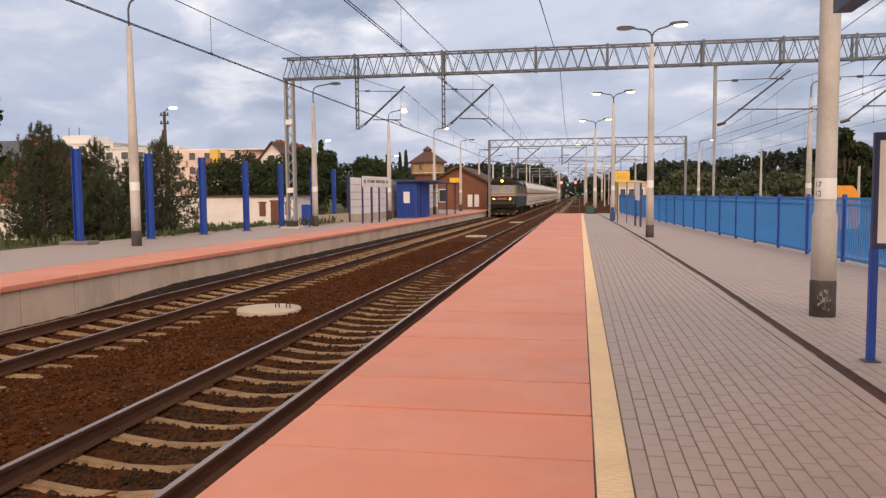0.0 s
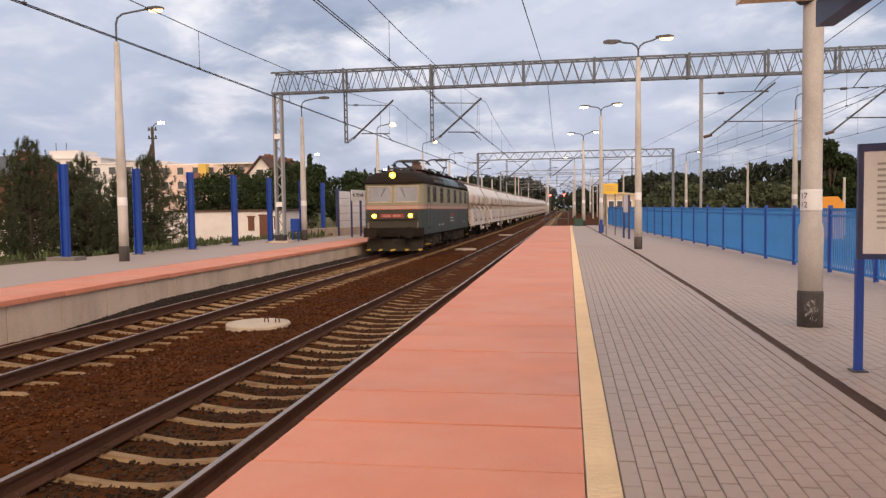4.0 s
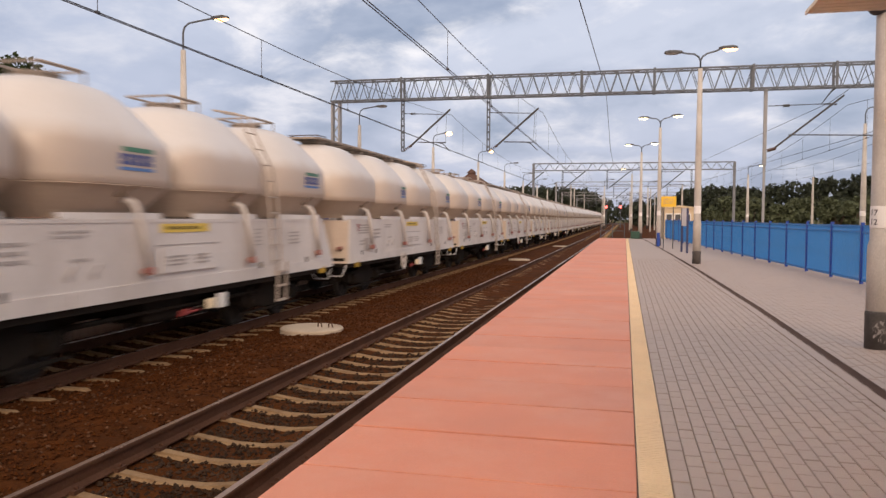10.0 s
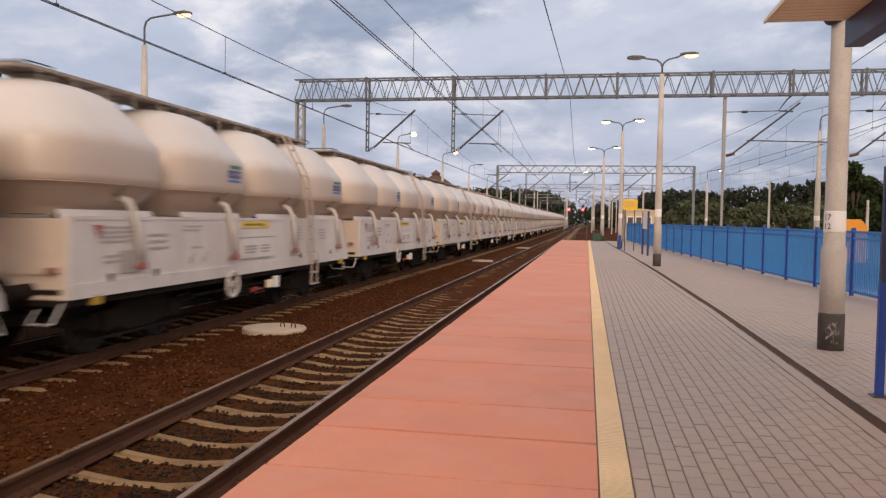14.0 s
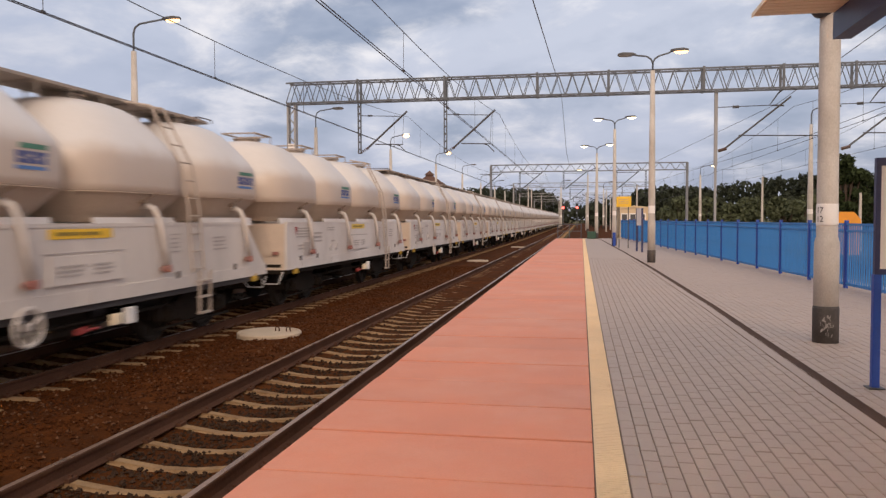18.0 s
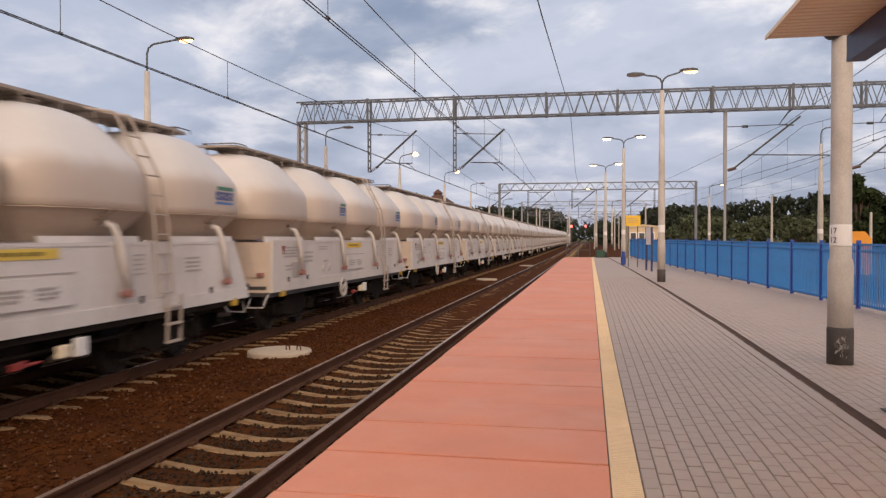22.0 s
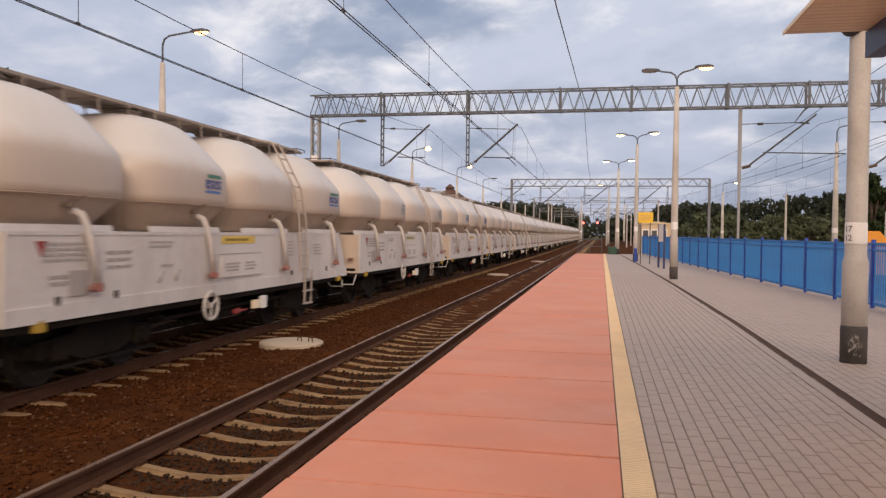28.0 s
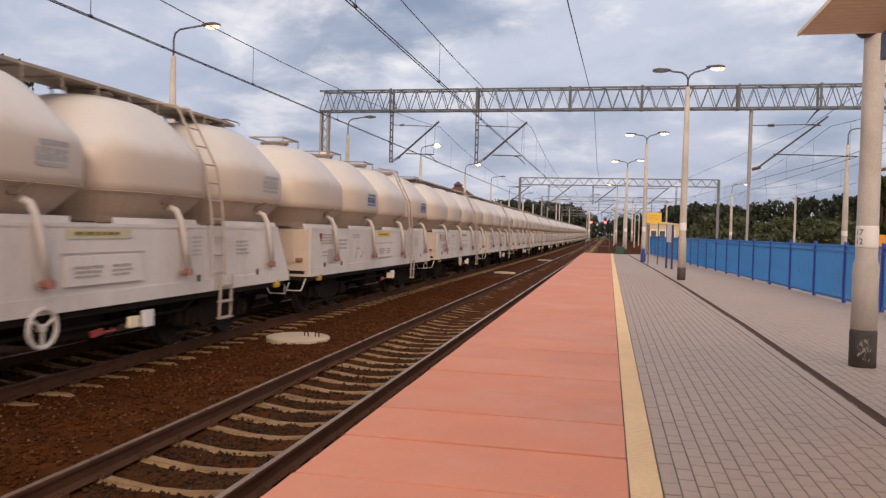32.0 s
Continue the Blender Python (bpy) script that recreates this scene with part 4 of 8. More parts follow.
M["loco_green"] = mat("loco_dark_green", (0.026, 0.046, 0.038), 0.5, var=0.18, scale=0.9, grain=30, bump=0.03, stain=(0.062, 0.054, 0.042), stain_amount=0.65, streak=0.35)
M["loco_cream"] = mat("loco_pale_green", (0.275, 0.258, 0.158), 0.5, var=0.10, scale=0.9, grain=30, bump=0.03, stain=(0.19, 0.165, 0.105), stain_amount=0.6, streak=0.3)
M["loco_stripe"] = mat("loco_cream_stripe", (0.42, 0.29, 0.225), 0.5, var=0.1)
M["loco_red"] = mat("loco_red_line", (0.42, 0.07, 0.05), 0.5, var=0.1)
M["loco_roof"] = mat("loco_roof", (0.020, 0.015, 0.012), 0.85, var=0.3, scale=1.4, grain=30, stain=(0.042, 0.029, 0.021), stain_amount=0.5, spec=0.2)
M["insulator_red"] = mat("brick_red_insulator", (0.24, 0.055, 0.035), 0.35, var=0.2)
M["loco_soot"] = mat("loco_front_soot", (0.046, 0.037, 0.026), 0.75, var=0.22, scale=1.4, grain=30, bump=0.05, stain=(0.030, 0.040, 0.030), stain_amount=0.7, streak=0.5)
M["loco_roof_blue"] = mat("loco_roof_panel", (0.085, 0.13, 0.16), 0.45, var=0.2, scale=1.4)
M["loco_frame"] = mat("cream_window_frame", (0.40, 0.34, 0.25), 0.5, var=0.1)
M["glass"] = mat("dusty_glass", (0.05, 0.047, 0.042), 0.12, var=0.3, scale=2, bump=0, spec=0.9)
M["windscreen"] = mat("windscreen_glass", (0.20, 0.21, 0.235), 0.10, var=0.35, scale=1.5, bump=0, spec=1.0)
M["headlamp"] = glow("headlamp_yellow", (1.0, 0.62, 0.06), 3.2)
M["headlamp_core"] = glow("headlamp_core", (1.0, 0.74, 0.075), 9.0)
M["loco_grime"] = mat("loco_front_grime", (0.017, 0.013, 0.010), 0.9, var=0.25, scale=1.6, grain=30, bump=0.06, stain=(0.026, 0.026, 0.020), stain_amount=0.7, streak=0.6, spec=0.15)
M["plough"] = mat("plough_dusty_green", (0.034, 0.028, 0.020), 0.85, var=0.3, scale=2.2, stain=(0.022, 0.016, 0.012), stain_amount=0.7, spec=0.2)
LOCO = 16.5
YF = -LOCO / 2


def pantograph(parent, y, label, base, foot, knuckle, head):
    """Single-arm collector: base frame on insulators, thick lower arm to the knuckle, paired upper arm, two head strips with horns."""
    p = B()
    for s in (-1, 1):
        bar(p, (s * 0.55, y - base, 4.13), (s * 0.55, y + base, 4.13), 0.07)
        bar(p, (-0.72, y + s * base, 4.13), (0.72, y + s * base, 4.13), 0.08)
    bar(p, (-0.55, y + foot, 4.15), (0.55, y + foot, 4.15), 0.12)
    p = part("pantograph", p, "dark_steel", parent, label)
    for s in (-1, 1):
        for e in (-1, 1):
            bm = B()
            turned(bm, s * 0.68, y + e * base, [(0.09, 3.80), (0.06, 3.86), (0.11, 3.91), (0.06, 3.96), (0.11, 4.01), (0.06, 4.06), (0.08, 4.10)], 10)
            part("insulator", bm, "insulator_red", p, "brick-red insulator")
    f, k, h = (y + foot, 4.20), (y + knuckle[0], knuckle[1]), (y + head[0], head[1])
    bm = B()
    rod(bm, (0, *f), (0, *k), 0.060, 0.045, 8)
    rod(bm, (-0.16, *k), (0.16, *k), 0.055, n=8)
    part("lower_arm", bm, "dark_steel", p)
    bm = B()
    d = 0.30 if foot > knuckle[0] else -0.30
    rod(bm, (0.12, f[0] - d, 4.18), (0.12, k[0] - d * 0.5, k[1] - 0.10), 0.022, n=6)
    part("coupling_rod", bm, "dark_steel", p)
    for s in (-1, 1):
        bm = B()
        rod(bm, (s * 0.10, *k), (s * 0.34, *h), 0.030, 0.024, 6)
        part("upper_arm", bm, "dark_steel", p)
        bm = B()
        rod(bm, (s * 0.34, h[0] - 0.2, h[1] + 0.02), (s * 0.34, h[0] + 0.2, h[1] + 0.02), 0.028, n=6)
        part("head_spring", bm, "dark_steel", p)
    bm = B()
    rod(bm, (-0.36, *h), (0.36, *h), 0.03, n=6)
    part("cross_tie", bm, "dark_steel", p)
    for e in (-0.19, 0.19):
        bm = B()
        yy, z = h[0] + e, h[1] + 0.07
        pipe(bm, [(-0.98, yy, z - 0.26), (-0.86, yy, z - 0.10), (-0.70, yy, z - 0.01), (-0.45, yy, z + 0.01), (0.45, yy, z + 0.01), (0.70, yy, z - 0.01), (0.86, yy, z - 0.10), (0.98, yy, z - 0.26)], 0.028)
        bar(bm, (-0.62, yy, z + 0.01), (0.62, yy, z + 0.01), 0.06, 0.06)
        part("contact_strip", bm, "black", p)


def locomotive():
    lo = thing("electric_locomotive", "old two-tone green electric locomotive with lit yellow headlights", "locomotive")
    F, R = YF, -YF
    # shell, in bands of height
    stations = [(F, 1.18), (F + 0.10, 1.30), (F + 0.28, 1.40), (F + 0.65, 1.45), (F + 3, 1.45), (0, 1.45), (R - 3, 1.45), (R - 0.65, 1.45), (R - 0.28, 1.40), (R - 0.10, 1.30), (R, 1.18)]

    def nose(y, z):
        d = min(y - F, R - y)
        rake = 0.0 if z < 2.3 else (z - 2.3) * 0.16
        return y + (rake if y < 0 else -rake) * max(0, 1 - d / 0.8)

    def band(name, a, b, mm, lab="", out=0.0):
        bm = B()
        rows = []
        for z in (a, (a + b) / 2, b):
            r = [(w + out, nose(y - (out if y < 0 else -out), z), z) for y, w in stations] + [(-w - out, nose(y - (out if y < 0 else -out), z), z) for y, w in reversed(stations)]
            rows.append(r)
        loft(bm, rows)
        bmesh.ops.recalc_face_normals(bm, faces=bm.faces)
        return part(name, bm, mm, lo, lab)

    band("lower_body", 0.92, 2.13, "loco_green", "dark green lower body, dusty towards the frame")
    band("upper_body", 2.27, 3.32, "loco_cream", "pale green upper body")
    band("waist_stripe", 2.13, 2.27, "loco_stripe", "cream waist stripe", 0.006)
    band("red_line", 2.105, 2.13, "loco_red", "thin red line", 0.010)
    band("red_line", 2.27, 2.29, "loco_red", "thin red line", 0.010)
    # roof with overhanging visors
    bm = B()
    rows = []
    for y, w, top, zt in ((F + 0.00, 1.02, 3.50, 3.33), (F + 0.06, 1.25, 3.64, 3.325), (F + 0.22, 1.37, 3.79, 3.32), (F + 0.50, 1.44, 3.89, 3.315), (F + 1.1, 1.47, 3.95, 3.31), (F + 2.6, 1.47, 3.97, 3.31), (R - 2.6, 1.47, 3.97, 3.31), (R - 1.1, 1.47, 3.93, 3.31), (R - 0.50, 1.44, 3.84, 3.315), (R - 0.22, 1.37, 3.74, 3.32), (R - 0.06, 1.25, 3.60, 3.325), (R + 0.0, 1.02, 3.48, 3.33)):
        r = [(w, y, zt - 0.02), (w, y, zt + 0.05)]
        for a in range(15, 180, 15):
            c, s = math.cos(radians(a)), math.sin(radians(a))
            r.append((w * math.copysign(abs(c) ** 0.7, c), y, zt + 0.05 + (top - zt - 0.05) * s ** 0.8))
        r += [(-w, y, zt + 0.05), (-w, y, zt - 0.02)]
        rows.append(r)
    loft(bm, rows)
    part("roof", bm, "loco_roof", lo, "dark grimy rounded roof", smooth=True)
    for a, b, mm in ((F + 2.8, F + 5.75, "loco_roof"), (F + 5.85, F + 11.4, "loco_roof_blue"), (F + 11.5, F + 14.3, "loco_roof")):
        bm = B()
        loft(bm, [[(1.480, y, 3.36), (1.488, y, 3.44), (1.41, y, 3.66), (1.17, y, 3.86), (1.10, y, 3.83), (1.3, y, 3.52)] for y in (a, b)])
        part("roof_panel", bm, mm, lo, "blue-grey roof panel" if mm.endswith("blue") else "", smooth=True)
        bm = B()
        if mm == "loco_roof":
            y = a
            while y < b:
                bar(bm, (1.50, y, 3.42), (1.32, y, 3.76), 0.03, 0.05)
                y += 0.09
            part("vent_grille", bm, "dark_steel", lo)
        else:
            bm.free()
    # roof equipment: walk boards, bus bars on insulators, boxes
    for s in (-1, 1):
        bm = B()
        bar(bm, (s * 0.95, -6.7, 4.00), (s * 0.95, 6.7, 4.00), 0.30, 0.03)
        part("roof_board", bm, "loco_roof", lo)
        bm = B()
        pipe(bm, [(s * 0.35, y, 4.20 + 0.03 * math.sin(y * 3)) for y in np.arange(-6.2, 6.3, 0.6)], 0.022)
        part("roof_cable", bm, "dark_steel", lo)
    for y in np.arange(-4.2, 4.4, 1.2):
        for s in (-1, 1):
            bm = B()
            turned(bm, s * 0.35, y, [(0.07, 3.88), (0.05, 3.92), (0.08, 3.96), (0.05, 4.0), (0.08, 4.04), (0.05, 4.08), (0.06, 4.19)], 10)
            part("roof_insulator", bm, "insulator", lo)
    bm = B()
    box(bm, -0.5, 0.5, -1.2, 1.4, 3.86, 4.06, 0.03)
    box(bm, -0.3, 0.3, 2.2, 3.0, 3.86, 4.12, 0.03)
    part("roof_box", bm, "loco_roof", lo)
    pantograph(lo, F + 3.5, "folded single-arm pantograph on red insulators", 1.15, 0.95, (-1.45, 4.46), (0.85, 4.56))
    pantograph(lo, F + 14.9, "raised single-arm pantograph", 1.15, -0.95, (0.35, 4.84), (-1.12, 5.20))
    for a, b in ((F + 5.9, F + 8.2), (F + 8.8, F + 11.4)):
        bm = B()
        pipe(bm, [(0.75, a, 4.16), (0.75, a + 0.3, 4.28), (0.72, b - 0.3, 4.22), (0.70, b, 4.05)], 0.025)
        part("roof_cable", bm, "dark_steel", lo)
    for y in (F + 5.8, F + 8.5, F + 11.6):
        bm = B()
        box(bm, 0.35, 0.95, y - 0.28, y + 0.28, 3.86, 4.14, 0.05)
        for d in (-0.15, 0.15):
            turned(bm, 0.7, y + d, [(0.08, 4.12), (0.05, 4.16), (0.09, 4.20), (0.04, 4.27)], 8)
        part("roof_switch", bm, "loco_roof", lo)
    # windows along the side
    for s in (-1, 1):
        x = s * 1.452
        for y, w, z0, z1 in ((F + 2.95, 0.84, 2.49, 3.19), (F + 5.13, 0.84, 2.47, 3.19), (F + 7.50, 0.84, 2.48, 3.18), (F + 9.88, 0.82, 2.48, 3.18), (F + 12.24, 0.82, 2.48, 3.18), (F + 14.40, 0.84, 2.48, 3.18)):
            win = B()
            for a, b, c, d in ((y - w / 2 - 0.04, y + w / 2 + 0.04, z1, z1 + 0.04), (y - w / 2 - 0.04, y + w / 2 + 0.04, z0 - 0.04, z0), (y - w / 2 - 0.04, y - w / 2, z0, z1), (y + w / 2, y + w / 2 + 0.04, z0, z1)):
                box(win, min(x, x + s * 0.02), max(x, x + s * 0.02), a, b, c, d)
            if F + 5 < y < F + 6:
                box(win, min(x, x + s * 0.02), max(x, x + s * 0.02), y - w / 2, y + w / 2, 2.93, 2.98)
            fr = part("side_window", win, "dark_steel", lo)
            g = B()
            box(g, min(x, x + s * 0.006), max(x, x + s * 0.006), y - w / 2, y + w / 2, z0, z1)
            part("pane", g, "glass", fr, "dusty dark glass pane")
        for y in (F + 1.38, R - 0.58):
            d = B()
            for a, b, c, e in ((y - 0.36, y - 0.31, 1.42, 3.26), (y + 0.31, y + 0.36, 1.42, 3.26), (y - 0.36, y + 0.36, 3.22, 3.26), (y - 0.3, y + 0.3, 2.70, 2.74), (y - 0.3, y + 0.3, 1.42, 1.47)):
                box(d, min(x, x + s * 0.015), max(x, x + s * 0.015), a, b, c, e)
            door = part("cab_door", d, "loco_green", lo)
            g = B()
            box(g, min(x, x + s * 0.006), max(x, x + s * 0.006), y - 0.22, y + 0.22, 2.44, 3.18)
            part("door_window", g, "glass", door)
            for q in (-0.45, 0.45):
                h = B()
                pipe(h, [(x, y + q, 1.3), (x + s * 0.06, y + q, 1.33), (x + s * 0.06, y + q, 2.1), (x, y + q, 2.13)], 0.018)
                part("handrail", h, "steel", door, "bright handrail")
            for k in range(4):
                st = B()
                z = 0.42 + 0.26 * k
                box(st, min(s * 1.30, s * 1.48), max(s * 1.30, s * 1.48), y - 0.24, y + 0.24, z, z + 0.03)
                part("step", st, "yellow" if k == 0 else "frame_dark", door)
        g = B()
        box(g, min(x, x + s * 0.012), max(x, x + s * 0.012), F + 8.36, F + 9.22, 1.72, 1.86)
        part("number_plate", g, "red", lo, "red plate, lettering not readable")
        g = B()
        text_bars(g, x if s > 0 else x - 0.004, F + 8.15, F + 9.4, 1.63, 1, 0.05, 0.08, 4)
        text_bars(g, x if s > 0 else x - 0.004, F + 8.0, F + 9.5, 1.47, 1, 0.035, 0.06, 5)
        for y in (F + 4.3, F + 5.3, F + 13.65):
            box(g, min(x, x + s * 0.004), max(x, x + s * 0.004), y, y + 0.34, 1.26, 1.34)
        tagged(part("lettering", g, "white", lo, "small white stencilled lettering"), kind="stuff")
    # both cab fronts
    for s in (-1, 1):
        E = F if s < 0 else R

        def at(d, z):
            return E + s * d + (-s) * (0.0 if z < 2.3 else (z - 2.3) * 0.16)

        for x in (-0.64, 0.64):
            fr = B()
            for x0, x1, z0, z1 in ((x - 0.57, x + 0.57, 3.16, 3.22), (x - 0.57, x + 0.57, 2.42, 2.48), (x - 0.57, x - 0.52, 2.48, 3.16), (x + 0.52, x + 0.57, 2.48, 3.16)):
                ys = sorted((at(0.035, (z0 + z1) / 2), at(-0.05, (z0 + z1) / 2)))
                loft(fr, [[(x0, at(0.03, z), z), (x1, at(0.03, z), z), (x1, at(-0.05, z), z), (x0, at(-0.05, z), z)] for z in (z0, z1)])
            bmesh.ops.recalc_face_normals(fr, faces=fr.faces)
            wf = part("windscreen", fr, "loco_frame", lo, "framed windscreen")
            g = B()
            loft(g, [[(x - 0.52, at(0.012, z), z), (x + 0.52, at(0.012, z), z), (x + 0.52, at(-0.02, z), z), (x - 0.52, at(-0.02, z), z)] for z in (2.48, 3.16)])
            bmesh.ops.recalc_face_normals(g, faces=g.faces)
            part("pane", g, "windscreen", wf, "pale blue-grey glass")
            g = B()
            rod(g, (x * 0.6, at(0.05, 3.12), 3.12), (x * 0.9, at(0.05, 2.7), 2.7), 0.012, n=5)
            part("wiper", g, "black", wf)
        # lamp housings with the red number band between them
        bm = B()
        rings = []
        for k in (0.0, 1.0):
            yy = E + s * (0.02 + 0.13 * k)
            rings.append([(x, yy, z) for x, z in ((-1.16 + 0.05 * k, 1.72), (-1.06, 1.62 + 0.03 * k), (1.06, 1.62 + 0.03 * k), (1.16 - 0.05 * k, 1.72), (1.16 - 0.05 * k, 1.90), (1.06, 2.00 - 0.03 * k), (-1.06, 2.00 - 0.03 * k), (-1.16 + 0.05 * k, 1.90))])
        loft(bm, rings)
        bmesh.ops.recalc_face_normals(bm, faces=bm.faces)
        lamp_band = part("lamp_band", bm, "loco_soot", lo)
        for x in (-0.86, 0.86):
            g = B()
            rod(g, (x, E + s * 0.13, 1.81), (x, E + s * 0.19, 1.81), 0.112, 0.10, 18)
            hl = part("headlight", g, "headlamp" if s < 0 else "lamp_off", lamp_band, "lit yellow headlight" if s < 0 else "")
            g = B()
            rod(g, (x, E + s * 0.19, 1.81), (x, E + s * 0.197, 1.81), 0.07, 0.06, 14)
            hl_core = part("bulb", g, "headlamp_core" if s < 0 else "lamp_off", lamp_band)
        g = B()
        box(g, -0.55, 0.55, min(E + s * 0.14, E + s * 0.165), max(E + s * 0.14, E + s * 0.165), 1.72, 1.90, 0.01)
        plate = part("number_plate", g, "red", lamp_band, "red plate, lettering not readable")
        g = B()
        for k in range(7):
            if k != 3:
                box(g, -0.42 + k * 0.12, -0.35 + k * 0.12, min(E + s * 0.166, E + s * 0.172), max(E + s * 0.166, E + s * 0.172), 1.76, 1.86)
        tagged(part("plate_bars", g, "loco_stripe", plate), kind="stuff")
        g = B()
        rod(g, (0, E - s * 0.75, 3.72), (0, E - s * 0.02, 3.69), 0.23, 0.22, 18)
        top = part("top_lamp", g, "loco_roof", lo)
        g = B()
        rod(g, (0, E - s * 0.02, 3.69), (0, E + s * 0.01, 3.69), 0.15, 0.135, 18)
        part("headlight", g, "headlamp" if s < 0 else "lamp_off", top, "lit round top headlight" if s < 0 else "")
        g = B()
        rod(g, (0, E + s * 0.01, 3.69), (0, E + s * 0.018, 3.69), 0.085, 0.07, 14)
        part("bulb", g, "headlamp_core" if s < 0 else "lamp_off", top)
        # grime caked on the front below the lamps, coupler boxes
        g = B()
        loft(g, [[(x, E + s * 0.012, z) for x in (-1.17, 1.17)] + [(x, E - s * 0.01, z) for x in (1.17, -1.17)] for z in (1.24, 2.10)])
        bmesh.ops.recalc_face_normals(g, faces=g.faces)
        part("front_panel", g, "loco_soot", lo, "grimy front panel below the lamps")
        for x in (-0.62, 0.55):
            g = B()
            pipe(g, [(x, E + s * 0.02, 1.10), (x, E + s * 0.16, 1.02), (x + 0.04, E + s * 0.24, 0.72), (x + 0.10, E + s * 0.16, 0.5)], 0.03)
            part("air_hose", g, "frame_dark", lo)
        for x in (-0.75, 0.75):
            g = B()
            bar(g, (x - 0.2, E + s * 0.16, 0.74), (x + 0.2, E + s * 0.16, 0.74), 0.16, 0.03)
            part("shunter_step", g, "loco_grime", lo)
        # horn, rivets, hooks
        for x in (-1.18, 1.18):
            g = B()
            pipe(g, [(x, E - s * 0.05, 1.2), (x, E + s * 0.06, 1.25), (x, E + s * 0.06, 1.5), (x, E - s * 0.05, 1.53)], 0.016)
            part("front_handle", g, "loco_stripe", lo)
            for z in (2.6, 2.95):
                g = B()
                rod(g, (x * 0.98, E - s * 0.1, z), (x, E + s * 0.04, z), 0.03, n=8)
                part("marker_bracket", g, "loco_stripe", lo)
        # buffer beam, plough
        g = B()
        box(g, -1.42, 1.42, min(E - s * 0.25, E + s * 0.06), max(E - s * 0.25, E + s * 0.06), 0.82, 1.26, 0.03)
        part("buffer_beam", g, "loco_grime", lo)
        buffers(lo, E + s * 0.05, s, 0.27, 1.04)
        g = B()
        loft(g, [[(x, E + s * (d - 0.25 * abs(x)), z) for x in (-1.35, -0.7, 0, 0.7, 1.35)] + [(x, E + s * (d - 0.08 - 0.25 * abs(x)), z) for x in (1.35, 0.7, 0, -0.7, -1.35)] for d, z in ((-0.10, 0.75), (0.16, 0.18))])
        bmesh.ops.recalc_face_normals(g, faces=g.faces)
        pl = part("snow_plough", g, "plough", lo, "dark plough with yellow edge stripes")
        for x in (-1.2, -0.6, 0.0, 0.6, 1.2):
            g = B()
            d = 0.145 - 0.25 * abs(x)
            loft(g, [[(x - 0.14, E + s * (d + 0.02), 0.18), (x + 0.08, E + s * (d + 0.02), 0.18), (x + 0.08, E + s * (d - 0.01), 0.18), (x - 0.14, E + s * (d - 0.01), 0.18)],
                     [(x - 0.06, E + s * (d - 0.005), 0.27), (x + 0.16, E + s * (d - 0.005), 0.27), (x + 0.16, E + s * (d - 0.035), 0.27), (x - 0.06, E + s * (d - 0.035), 0.27)]])
            bmesh.ops.recalc_face_normals(g, faces=g.faces)
            part("hazard_stripe", g, "old_yellow", pl)
    # underframe and bogies
    bm = B()
    box(bm, -1.38, 1.38, F + 0.3, R - 0.3, 0.86, 1.03)
    for y0, y1 in ((-1.6, -0.2), (0.1, 1.7)):
        box(bm, -1.35, 1.35, y0, y1, 0.35, 0.9, 0.04)
    rod(bm, (1.2, -1.2, 0.55), (1.2, 1.2, 0.55), 0.2, n=14)
    part("underframe", bm, "frame_dark", lo)
    for y in (-4.5, 4.5):
        bm = B()
        for s in (-1, 1):
            out = [(-2.75, 0.62), (-2.75, 0.86), (2.75, 0.86), (2.75, 0.62), (2.3, 0.58), (0.6, 0.52), (-0.6, 0.52), (-2.3, 0.58)]
            loft(bm, [[(s * dx, y + a, z) for a, z in out] for dx in ((1.02, 1.16) if s > 0 else (1.16, 1.02))])
            for a in (-2.05, 0.0, 2.05):
                box(bm, min(s * 1.0, s * 1.26), max(s * 1.0, s * 1.26), y + a - 0.2, y + a + 0.2, 0.45, 0.80, 0.04)
                for d in (-0.42, 0.42):
                    rod(bm, (s * 1.12, y + a + d, 0.42), (s * 1.12, y + a + d, 0.86), 0.10, n=10)
                bar(bm, (s * 1.2, y + a - 0.7, 0.32), (s * 1.2, y + a + 0.7, 0.34), 0.06, 0.08)
            pipe(bm, [(s * 1.25, y - 2.2, 0.95), (s * 1.25, y - 0.8, 0.7), (s * 1.25, y + 0.8, 0.72), (s * 1.25, y + 2.2, 0.95)], 0.03)
            for d in (-1.02, 1.02):
                box(bm, min(s * 1.06, s * 1.26), max(s * 1.06, s * 1.26), y + d - 0.22, y + d + 0.22, 0.36, 0.62, 0.03)
        bg = part("bogie", bm, "bogie_grime", lo, "grimy bogie with coil springs")
        for a in (-2.05, 0.0, 2.05):
            wheelset(bg, y + a, 0.61)
    return lo


def run(t):
    """How far the train has gone, in metres; it slows down all the way."""
    lag = np.interp(t, [0, 1, 2, 3, 4, 5.5, 6, 6.5, 7, 8, 9, 10, 12, 18, 24, 28, 32], [1.95, 2.08, 2.05, 1.78, 1.48, 0.92, 0.62, 0.41, 0.15, 0.18, 0.30, 0.42, 0.57, 0.57, 0.46, 0.2, 0.15])
    return -1.569e-5 * t ** 4 + 1.1385e-3 * t ** 3 - 0.151336 * t ** 2 + 11.91906 * t - 86.735 - float(lag)



